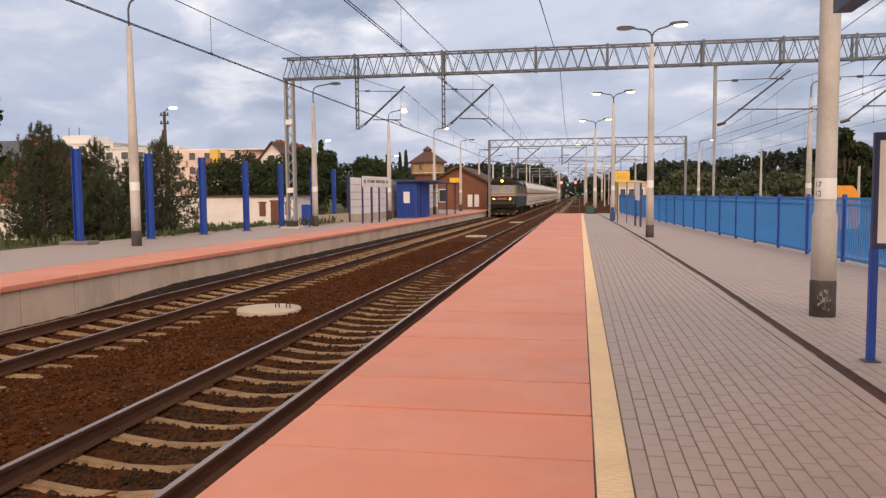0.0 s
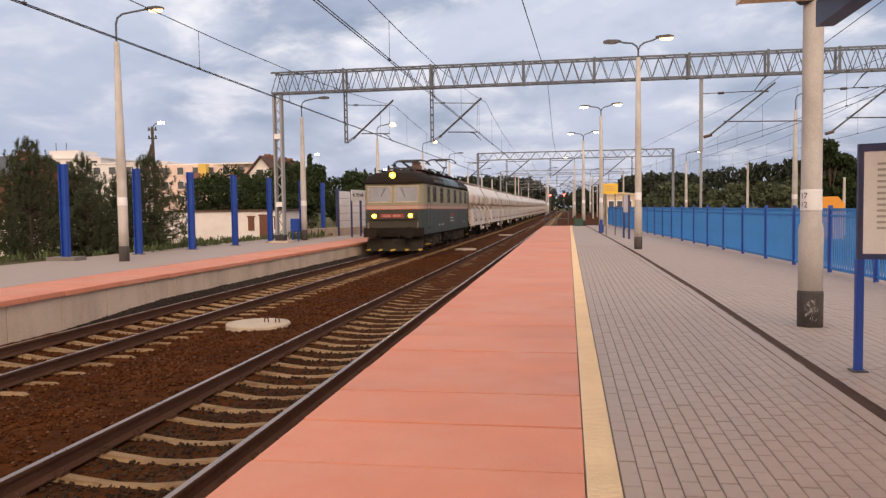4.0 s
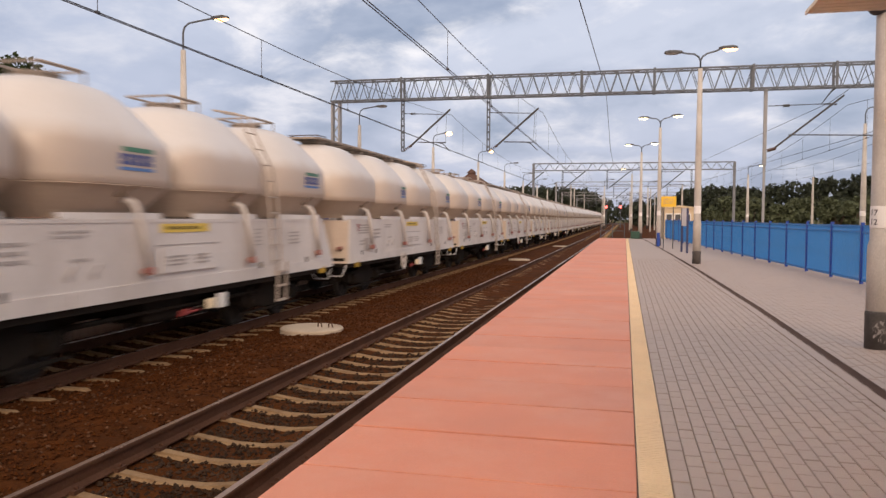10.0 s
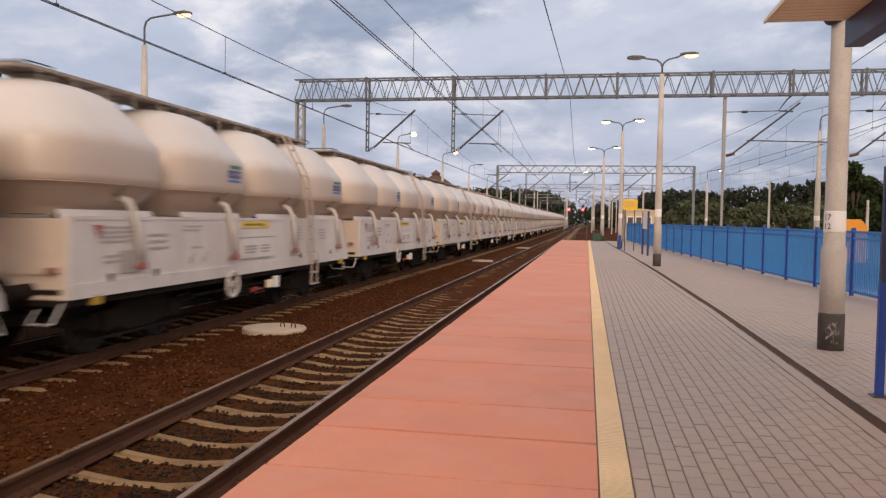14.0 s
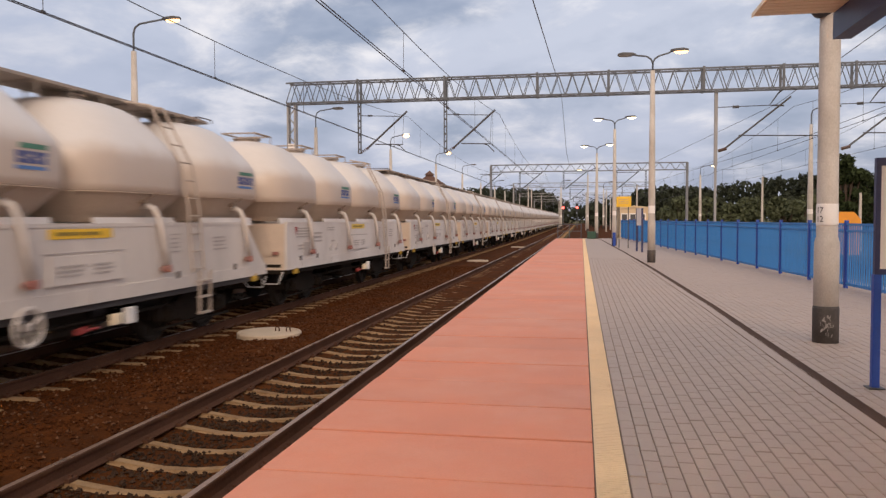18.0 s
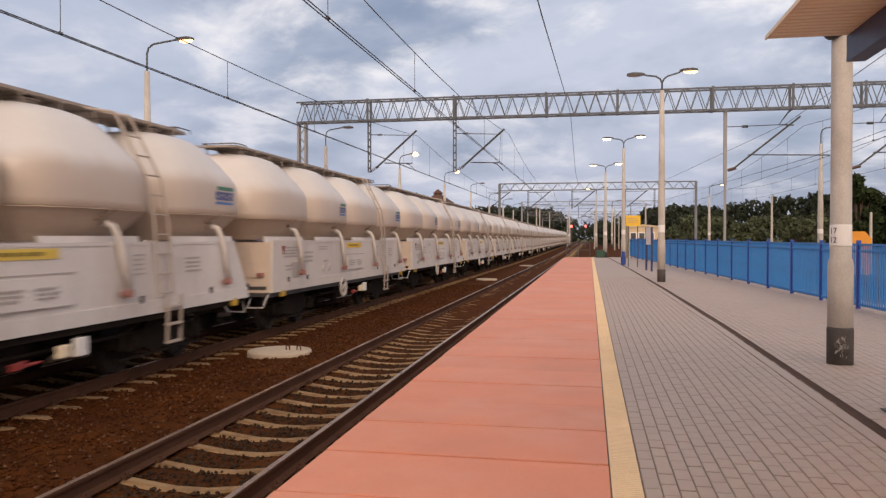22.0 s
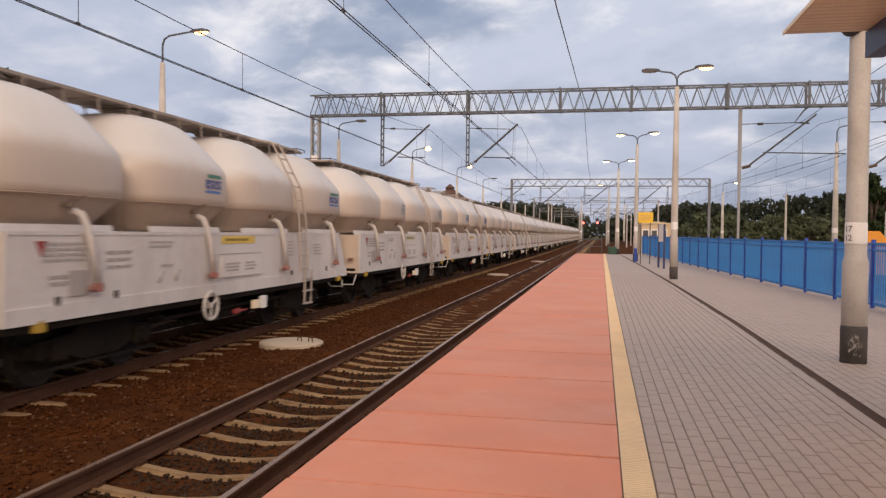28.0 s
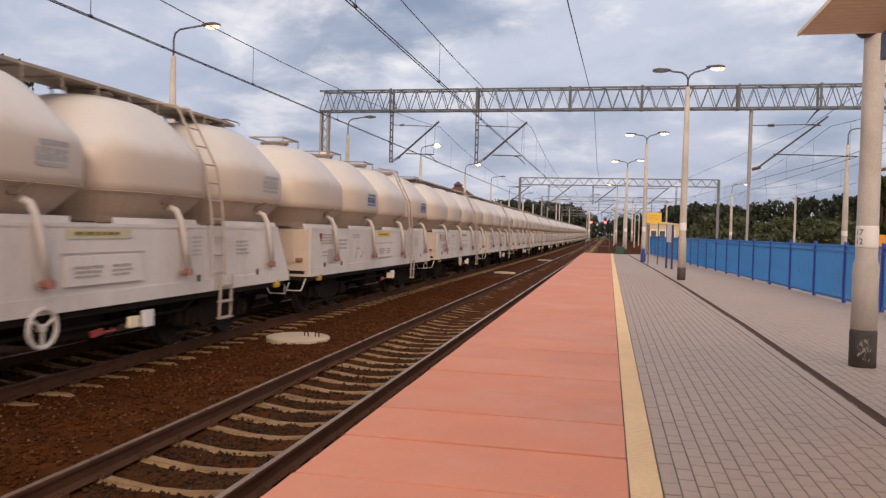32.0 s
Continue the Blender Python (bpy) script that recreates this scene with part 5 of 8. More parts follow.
COUNT = 30
TRAIN = []
engine = locomotive()
TRAIN.append((engine, 0.0))
kinds = {key: hopper_wagon(*args) for key, args in {"a": (True,), "b": (False, False, True, False), "c": (True, True, True, True, 4.85), "d": (True, False, True, True, 5.25, True)}.items()}
used = set()
for k in range(COUNT):
    key = "c" if k in (6, 9, 18, 24) else "d" if k in (12, 14, 20) else "b" if k in (1, 3, 7, 13, 17, 21, 26) else "a"
    ob = copy_thing(kinds[key], pose(TRACKS["far"], 0, RAIL)) if key in used else kinds[key]
    used.add(key)
    TRAIN.append((ob, 9.33 + HALF + k * PITCH - (0.2 if k == 0 else 0.0)))

# ---- catenary gantries, wires, masts ----


def truss(parent, x0, x1, y, z0, z1, depth, step, chord=0.05, mm="steel"):
    """Box lattice beam: four chords, uprights, zig-zag webs on both faces."""
    for dy in (-depth / 2, depth / 2):
        for z in (z0, z1):
            bm = B()
            bar(bm, (x0, y + dy, z), (x1, y + dy, z), chord * 1.4, chord * 1.6)
            part("chord", bm, mm, parent)
        bm = B()
        n = max(2, round((x1 - x0) / step))
        for k in range(n):
            a, b = x0 + (x1 - x0) * k / n, x0 + (x1 - x0) * (k + 1) / n
            m = (a + b) / 2
            bar(bm, (a, y + dy, z0), (m, y + dy, z1), chord * 0.7)
            bar(bm, (m, y + dy, z1), (b, y + dy, z0), chord * 0.7)
        part("lattice_web", bm, mm, parent)["kind"] = "stuff"
    bm = B()
    n = max(2, round((x1 - x0) / (step * 1.5)))
    for k in range(n + 1):
        a = x0 + (x1 - x0) * k / n
        for z in (z0, z1):
            bar(bm, (a, y - depth / 2, z), (a + (step * 0.7 if k < n else 0), y + depth / 2, z), chord * 0.6)
    part("cross_bracing", bm, mm, parent)["kind"] = "stuff"


def lattice_leg(parent, x, y, z0, z1, w=0.36):
    bm = B()
    for dx in (-w / 2, w / 2):
        box(bm, x + dx - 0.045, x + dx + 0.045, y - 0.16, y + 0.16, z0, z1)
    z, s = z0 + 0.3, 1
    while z < z1 - 0.4:
        bar(bm, (x - s * w / 2, y, z), (x + s * w / 2, y, z + 0.45), 0.05)
        s, z = -s, z + 0.45
    leg = part("leg", bm, "mast_grey", parent)
    bm = B()
    box(bm, x - w / 2 - 0.06, x + w / 2 + 0.06, y - 0.19, y + 0.19, z0, z0 + 0.38, 0.01)
    part("painted_foot", bm, "black", leg, "black painted foot")
    bm = B()
    box(bm, x - 0.5, x + 0.5, y - 0.45, y + 0.45, z0 - 0.05, z0 + 0.10, 0.03)
    part("footing", bm, "concrete", leg)
    for z in (z0 + 1.75, z0 + 5.05):
        bm = B()
        box(bm, x - 0.16, x + 0.16, y - 0.18, y - 0.165, z, z + 0.24)
        part("tag", bm, "white", leg)
    return leg


def cantilever(parent, x, y, zb, xt, label="cantilever arm"):
    """Arm that holds the wires: sloping tube with insulators, upper tie, registration arm."""
    s = 1 if xt > x else -1
    c = thing("cantilever", "grey tubular catenary cantilever on a drop post", "catenary arm", "cantilevers of the gantry", at=None)
    bm = B()
    top = (xt + s * 0.05, y, zb + 1.93)
    rod(bm, (x + s * 0.35, y, zb + 0.18), top, 0.045, n=8)
    part("strut", bm, "dark_steel", c)
    bm = B()
    for k in range(5):
        a = Vector((x + s * 0.08, y, zb + 0.03)).lerp(Vector((x + s * 0.40, y, zb + 0.22)), k / 4)
        rod(bm, a, a + Vector((s * 0.035, 0, 0.02)), 0.085, 0.05, 8)
    part("insulator", bm, "insulator", c)
    bm = B()
    rod(bm, (x, y, zb + 1.78), (xt - s * 0.3, y, zb + 1.70), 0.018, n=6)
    for k in range(4):
        rod(bm, (x + s * (0.42 + 0.06 * k), y, zb + 1.765), (x + s * (0.45 + 0.06 * k), y, zb + 1.763), 0.06, 0.04, 8)
    part("tie_rod", bm, "dark_steel", c)
    bm = B()
    rod(bm, (x + s * 0.75, y, zb + 0.40), (xt - s * 0.15, y, zb + 0.36), 0.025, n=6)
    pipe(bm, [(xt - s * 0.5, y, zb + 0.36), (xt - s * 0.3, y, zb + 0.30), (xt - s * 0.05, y, zb + 0.05), (xt, y, zb - 0.02)], 0.02)
    rod(bm, (xt - s * 0.18, y, zb + 0.37), (xt - s * 0.12, y, zb + 1.75), 0.008, n=5)
    part("registration_arm", bm, "dark_steel", c)
    return c


def drop_post(parent, x, y, z0, z1):
    bm = B()
    for d in (-0.06, 0.06):
        box(bm, x + d - 0.02, x + d + 0.02, y - 0.06, y + 0.06, z0, z1)
    for k in range(7):
        z = z0 + (z1 - z0) * (k + 0.5) / 7
        box(bm, x - 0.06, x + 0.06, y - 0.05, y + 0.05, z - 0.04, z + 0.04)
    rod(bm, (x, y, z0 - 0.04), (x, y, z0), 0.09, n=8)
    part("drop_post", bm, "steel", parent, "drop post of paired channels")


M["mast_grey"] = mat("weathered_mast_far_haze", (0.30, 0.305, 0.315), 0.7, 0.1, var=0.15)
G1, G2 = 35.6, 79.7


def main_gantry():
    g = thing("catenary_gantry", "large galvanised steel lattice gantry spanning the tracks", "gantry", "catenary gantries")
    truss(g, -14.2, 24.0, G1, 7.16, 8.12, 0.55, 0.64, 0.045)
    for a in (-10.6, -6.4, -2.1, 1.1, 5.2, 8.5, 11.4, 15.2):
        bm = B()
        for dy in (-0.29, 0.29):
            box(bm, a - 0.05, a + 0.05, G1 + dy - 0.035, G1 + dy + 0.035, 7.1, 8.2)
        part("upright", bm, "steel", g)
    lattice_leg(g, -14.0, G1, -fall(G1), 7.2)
    lattice_leg(g, 24.0, G1, -1.0, 7.2)
    drop_post(g, -10.59, G1, 4.72, 7.1)
    drop_post(g, -6.40, G1, 4.67, 7.1)
    bm = B()
    box(bm, 5.69, 5.83, G1 - 0.08, G1 + 0.08, 3.85, 7.15, 0.01)
    box(bm, 5.71, 5.81, G1 - 0.05, G1 + 0.05, -1.0, 3.85, 0.01)
    part("middle_mast", bm, "mast_grey", g, "slim steel mast below the beam")
    for a in (8.54, 12.6):
        bm = B()
        pipe(bm, [(a, G1, 7.12), (a - 0.2, G1, 6.95), (a - 0.55, G1, 6.45), (a + 0.05, G1, 6.42)], 0.035)
        part("hanger", bm, "dark_steel", g)
    cantilever(g, -10.59, G1, 4.72, -8.3)
    cantilever(g, -6.40, G1, 4.67, -4.1)
    for x0 in (5.77, 10.84):
        c = thing("cantilever", "grey tubular catenary cantilever over the yard tracks", "catenary arm", "cantilevers of the gantry")
        bm = B()
        rod(bm, (x0 + 0.1, G1, 4.5), (x0 + 0.45, G1, 4.6), 0.07, n=8)
        part("insulator", bm, "insulator", c)
        bm = B()
        rod(bm, (x0 + 0.35, G1, 4.58), (x0 + 3.1, G1, 6.80), 0.04, n=8)
        part("strut", bm, "dark_steel", c)
        bm = B()
        rod(bm, (x0 + 0.95, G1, 5.17), (x0 + 4.3, G1, 5.09), 0.025, n=6)
        part("registration_arm", bm, "dark_steel", c)
        bm = B()
        rod(bm, (x0, G1, 6.42), (x0 + 2.6, G1, 6.46), 0.018, n=6)
        rod(bm, (x0 + 0.7, G1, 6.42), (x0 + 0.95, G1, 6.425), 0.06, n=8)
        part("tie_rod", bm, "dark_steel", c)


def far_gantry(y, x0, x1, z0, z1, lab):
    g = thing("catenary_gantry", lab, "gantry", "catenary gantries")
    # paler grey past 100 m puts the distance haze into the steel
    mm = "steel_pale" if y < 100 else "mast_grey"
    truss(g, x0, x1, y, z0, z1, 0.5, 1.1 if y < 100 else 2.0, 0.05, mm)
    for x in (x0, x1):
        bm = B()
        box(bm, x - 0.12, x + 0.12, y - 0.12, y + 0.12, -1.0, z1)
        part("leg", bm, mm, g)
    for x in (-10.6, -6.4, -1.9, 3.4, 6.3):
        if x0 < x < x1:
            drop_post(g, x, y, 4.5, z0)
    for x, t in ((-10.6, -8.3), (-6.4, -4.1), (-1.9, 0.4), (3.4, 5.6)):
        bm = B()
        rod(bm, (x + 0.2, y, 4.6), (t, y, 6.3), 0.05, n=6)
        rod(bm, (x, y, 6.2), (t, y, 6.2), 0.03, n=5)
        rod(bm, (x + 0.5, y, 4.95), (t, y, 4.9), 0.03, n=5)
        part("cantilever", bm, "dark_steel", g)


def catenary(x, zs, lab, spans=(-9.0, G1, G2, 125.0, 175.0, 230.0), contact=4.70, high=6.38, low=5.51, double=True):
    """Overhead line of one track: contact wires, sagging messenger, droppers."""
    c = thing("overhead_line", lab, "overhead line", "overhead lines")
    for d in ((-0.03, 0.03) if double else (0,)):
        bm = B()
        pipe(bm, [(x + d, y, contact) for y in (spans[0] - 30, *spans)], 0.010, 5)
        part("contact_wire", bm, "wire", c)
    bm = B()
    pts = []
    for a, b in zip((spans[0] - 45, *spans), spans):
        for k in range(10):
            u = k / 10
            pts.append((x, a + (b - a) * u, low + (high - low) * (2 * u - 1) ** 2))
    pts.append((x, spans[-1], high))
    pipe(bm, pts, 0.010, 5)
    part("messenger_wire", bm, "wire", c)
    for a, b in zip(spans, spans[1:4]):
        for k in range(1, 9):
            u = (k - 0.5) / 8
            bm = B()
            z = low + (high - low) * (2 * u - 1) ** 2
            y = a + (b - a) * u
            rod(bm, (x, y, contact), (x, y, z), 0.006, n=4)
            rod(bm, (x, y - 0.03, contact + 0.01), (x, y + 0.03, contact + 0.01), 0.03, n=6)
            part("dropper", bm, "wire", c)


def single_wire(pts, lab, r=0.012):
    bm = B()
    pipe(bm, pts, r, 5)
    tagged(part("feeder_wire", bm, "wire"), lab, "wire", "loose wires")


main_gantry()
far_gantry(G2, -9.4, 10.3, 6.40, 7.12, "grey lattice gantry further along the line")
far_gantry(125.0, -11.0, 11.0, 6.6, 7.3, "distant grey lattice gantry over the station throat")
far_gantry(175.0, -14.0, 12.0, 6.6, 7.3, "faint lattice gantry far down the line")
far_gantry(230.0, -14.0, 12.0, 6.6, 7.3, "faint lattice gantry far down the line")
catenary(-8.2, 0, "overhead wires above the middle track")
catenary(-3.85, 0, "overhead wires above the near track")
catenary(9.0, 0, "overhead wires above the yard", double=False)
catenary(13.2, 0, "overhead wires above the yard", double=False)
single_wire([(-1.0, -20, 6.0), (-1.0, 6, 5.2), (-1.0, 14, 5.60), (-1.0, 27.6, 6.66), (-1.0, G1, 7.2), (-1.0, 48, 5.6), (-1.0, 60, 5.6), (-1.0, G2, 6.4)], "thin feeder wire hung from the gantry beams")
single_wire([(7.0, 10, 6.4), (8.3, G1, 6.5), (5.5, G2, 6.4)], "thin wire sloping across the yard")
single_wire([(14.0, 8, 6.9), (9.6, G1, 5.1), (5.0, 100, 5.0)], "thin wire sloping across the yard")

# ---- lamp posts ----


def lamp_head(parent, x, y, z, s, lit):
    """Flat street-lamp lantern at the end of an arm; its bowl glows when lit, swollen to imitate glare."""
    bm = B()
    loft(bm, [[(x + s * a, y - w, z + h0), (x + s * a, y + w, z + h0), (x + s * a, y + w * 0.8, z + h1), (x + s * a, y - w * 0.8, z + h1)] for a, w, h0, h1 in ((0.0, 0.05, -0.02, 0.035), (0.12, 0.10, -0.03, 0.06), (0.42, 0.12, -0.03, 0.075), (0.60, 0.08, -0.02, 0.04))])
    bmesh.ops.recalc_face_normals(bm, faces=bm.faces)
    h = part("lantern", bm, "dark_steel", parent)
    bm = B()
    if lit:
        # bulging bowl imitates glare, bigger on yellow-lit lanterns far down the opposite platform
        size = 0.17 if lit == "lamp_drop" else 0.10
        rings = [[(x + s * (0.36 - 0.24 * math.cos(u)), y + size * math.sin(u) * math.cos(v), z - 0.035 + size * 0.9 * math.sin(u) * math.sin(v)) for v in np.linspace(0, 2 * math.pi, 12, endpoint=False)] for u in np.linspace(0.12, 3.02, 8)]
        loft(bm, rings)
    else:
        loft(bm, [[(x + s * a, y - w, z - 0.02), (x + s * a, y + w, z - 0.02), (x + s * a, y + w * 0.6, z - d), (x + s * a, y - w * 0.6, z - d)] for a, w, d in ((0.12, 0.09, 0.05), (0.3, 0.12, 0.07), (0.56, 0.10, 0.05))])
    bmesh.ops.recalc_face_normals(bm, faces=bm.faces)
    part("bowl", bm, lit or "lamp_off", h, "glowing bowl swollen for glare" if lit else "")


def letters(word, size, parent, x, y, r, z, deg, material):
    """Built-in font text bent round a pole."""
    cur = bpy.data.curves.new("letters", "FONT")
    cur.body, cur.size, cur.align_x, cur.align_y = word, size, "CENTER", "CENTER"
    txt = new("letters", cur)
    me = bpy.data.meshes.new_from_object(txt.evaluated_get(bpy.context.evaluated_depsgraph_get()))
    bpy.data.objects.remove(txt)
    for v in me.vertices:
        a = radians(deg) + v.co.x / r
        v.co = (x + r * math.cos(a), y + r * math.sin(a), z + v.co.y)
    me.materials.clear()
    me.materials.append(M[material])
    ob = new("pole_number", me)
    ob.parent = parent
    return ob


def round_pole(parent, x, y, h, r0, r1, tar=0.42, collar=1.35, thick=0.0, tag=1.72, tag_bars=0):
    """Spun concrete pole: tarred foot, thicker sleeve, tapered shaft, white number band (bars only)."""
    prof = [(r0 + thick, tar), (r0 + thick, collar), (r0 + thick * 0.9, collar + 0.06), (r0, collar + 0.12), (r0 * 0.97, 2.9), (r0 * 0.985, 2.92), (r1, h)]
    bm = B()
    turned(bm, x, y, prof, 20)
    low = fall(y) if x < -9 else 0.0
    p = part("pole", bm, "pole", parent, smooth=True)
    for poly in p.data.polygons:
        poly.use_smooth = True
    bm = B()
    turned(bm, x, y, [(r0 + thick + 0.006, -0.02 - low), (r0 + thick + 0.008, tar - 0.02), (r0 + thick, tar + 0.01)], 20)
    part("tarred_foot", bm, "tar", p, "black tarred foot, scraped", smooth=True)
    if tag:
        bm = B()
        turned(bm, x, y, [(r0 + 0.003, tag - 0.02), (r0 + 0.004, tag), (r0 + 0.002, tag + 0.23), (r0 - 0.002, tag + 0.25)], 20)
        t = part("number_band", bm, "white", p, "white painted band", smooth=True)
        if tag_bars:
            for word, dz in (("17", 0.165), ("12", 0.055)):
                letters(word, 0.10, t, x, y, r0 + 0.006, tag + dz, 212, "black")
    return p


def double_lamp(x, y, h, lit_left, lit_right, lab, r0=0.115):
    g = thing("lamp_post", lab, "street lamp", "platform lamp posts")
    round_pole(g, x, y, h - 0.55, r0, 0.075, thick=0.018)
    for s, lit in ((-1, lit_left), (1, lit_right)):
        bm = B()
        rise = 0.10 if s > 0 else 0.02
        pipe(bm, [(x, y, h - 0.7), (x, y, h - 0.3), (x + s * 0.06, y, h - 0.16), (x + s * 0.2, y, h - 0.06), (x + s * 0.5, y, h - 0.03 + rise * 0.5), (x + s * 0.62, y, h + rise * 0.8)], 0.030)
        part("arm", bm, "steel", g)
        lamp_head(g, x + s * 0.58, y, h + rise, s, lit)
    return g


def single_lamp(x, y, h, reach, lit, lab, r0=0.15, s=1):
    g = thing("lamp_post", lab, "street lamp", "platform lamp posts")
    round_pole(g, x, y, h - 0.9, r0, 0.08, tar=0.45, tag=1.75)
    bm = B()
    pipe(bm, [(x, y, h - 1.0), (x, y, h - 0.35), (x + s * 0.06, y, h - 0.16), (x + s * 0.22, y, h - 0.05), (x + s * reach, y, h + 0.05)], 0.032)
    part("arm", bm, "steel", g)
    lamp_head(g, x + s * reach, y, h + 0.05, s, lit)
    return g


near_pole = thing("concrete_pole", "thick grey concrete pole with black tarred foot on the platform", "pole")
round_pole(near_pole, 2.868, 9.98, 9.6, 0.121, 0.108, tar=0.44, collar=1.17, thick=0.022, tag=1.45, tag_bars=2)
double_lamp(2.31, 27.3, 7.15, None, "lamp_warm", "tall double-armed platform lamp, one lantern lit orange")
double_lamp(1.76, 44.5, 7.15, "lamp_pale", "lamp_pale", "double-armed platform lamp with both lanterns lit")
double_lamp(1.05, 59.0, 7.0, "lamp_pale", "lamp_pale", "double-armed platform lamp near the platform end")
double_lamp(0.6, 86.0, 6.9, "lamp_pale", None, "distant double-armed lamp beyond the platform end")
single_lamp(-14.02, 22.2, 7.75, 1.0, "lamp_warm", "tall concrete lamp post with an orange-lit lantern on the opposite platform")
single_lamp(-13.8, 38.4, 7.25, 0.9, None, "concrete lamp post with an unlit lantern on the opposite platform")
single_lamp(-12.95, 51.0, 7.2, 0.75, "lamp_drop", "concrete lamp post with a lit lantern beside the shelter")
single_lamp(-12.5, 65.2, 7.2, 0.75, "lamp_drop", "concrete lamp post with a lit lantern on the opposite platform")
single_lamp(-12.5, 80.1, 7.2, 0.9, None, "slim lamp post with an unlit lantern near the brick building")
single_lamp(12.3, 45.0, 7.55, 0.9, None, "lamp post with unlit lantern in the yard behind the fence")
single_lamp(12.2, 84.0, 7.0, 1.0, "lamp_pale", "lamp post with lit lantern in the yard behind the fence")
for x, y in ((-3.0, 112), (3.2, 118), (-12.6, 96), (-12.4, 110), (-12.5, 126)):
    single_lamp(x, y, 7.0, 0.8, None, "slim distant lamp post beside the line")

# ---- blue fence along the back of the platform ----


def fence():
    f = thing("platform_fence", "long light-blue steel picket fence along the platform", "fence")
    y, ends = -2.0, []
    while y < 62:
        ends.append((spread(FENCE, y), y))
        y += 2.2
    zt = lambda yy: 1.42 - max(0, yy - 30) * 0.0035  # noqa: E731
    post = B()
    box(post, -0.04, 0.04, -0.04, 0.04, -0.02, 1.47, 0.006)
    post_me = part("post", post, "blue", f).data
    bpy.data.objects.remove(f.children[0])
    pick = B()
    box(pick, -0.015, 0.015, -0.012, 0.012, 0.06, 1.40)
    pick_me = part("picket", pick, "fence_blue", f).data
    bpy.data.objects.remove(f.children[0])
    count = 0
    rest_v, rest_f = [], []
    for (x0, y0), (x1, y1) in zip(ends, ends[1:]):
        ob = new("post", post_me)
        ob.parent, ob.location = f, (x0, y0, 0)
        for z in (0.10, 1.24, 1.38):
            bm = B()
            bar(bm, (x0, y0, z), (x1, y1, z), 0.035, 0.045)
            part("rail", bm, "fence_blue", f)
        n = 19 if y0 > 8 else 12
        for k in range(1, n):
            u = k / n
            p = (x0 + (x1 - x0) * u, y0 + (y1 - y0) * u, 0)
            if 9 < y0 < 40 and count < 300:
                ob = new("picket", pick_me)
                ob.parent, ob.location = f, p
                count += 1
            else:
                i = len(rest_v)
                rest_v += [(v.co.x + p[0], v.co.y + p[1], v.co.z) for v in pick_me.vertices]
                rest_f += [tuple(i + a for a in q.vertices) for q in pick_me.polygons]
    ob = new("picket_infill", slab_mesh("picket_infill", rest_v, rest_f, "fence_blue"))
    ob.parent = f
    ob["kind"] = "stuff"


fence()

# ---- things on the near platform ----


def notice_board():
    b = thing("notice_board", "glazed timetable case on dark blue posts on the platform", "notice board")
    x0, y0, x1, y1 = 2.50, 7.32, 3.45, 6.95
    for x, y in ((x0, y0), (x1, y1)):
        bm = B()
        box(bm, x - 0.032, x + 0.032, y - 0.032, y + 0.032, 0.0, 1.02, 0.004)
        part("post", bm, "blue", b)
        bm = B()
        box(bm, x - 0.07, x + 0.07, y - 0.07, y + 0.07, 0.0, 0.012, 0.003)
        part("base_plate", bm, "dark_steel", b)
    for z0, z1 in ((1.02, 1.07), (1.98, 2.05)):
        bm = B()
        bar(bm, (x0, y0, (z0 + z1) / 2), (x1, y1, (z0 + z1) / 2), 0.055, z1 - z0)
        part("frame_bar", bm, "navy", b)
    for u in (0.0, 1.0):
        bm = B()
        bar(bm, (x0 + (x1 - x0) * u, y0 + (y1 - y0) * u, 1.02), (x0 + (x1 - x0) * u, y0 + (y1 - y0) * u, 2.05), 0.05, 0.05)
        part("frame_bar", bm, "navy", b)
    bm = B()
    bar(bm, (x0 + 0.02, y0 - 0.01, 1.525), (x1 - 0.02, y1 + 0.01, 1.525), 0.03, 0.93)
    part("backing", bm, "white", b)
    bm = B()
    for u0, u1, z0, z1 in ((0.12, 0.42, 1.3, 1.92), (0.5, 0.9, 1.2, 1.9)):
        a = Vector((x0 + (x1 - x0) * u0, y0 + (y1 - y0) * u0 - 0.022, 0))
        c = Vector((x0 + (x1 - x0) * u1, y0 + (y1 - y0) * u1 - 0.022, 0))
        for k in range(12):
            z = z0 + (z1 - z0) * k / 12
            bar(bm, a + Vector((0, 0, z)), a.lerp(c, 0.6 + 0.4 * ((k * 7) % 5) / 5) + Vector((0, 0, z)), 0.004, 0.02)
    part("timetable_lines", bm, "text", b, "grey lines of unreadable print")["kind"] = "stuff"


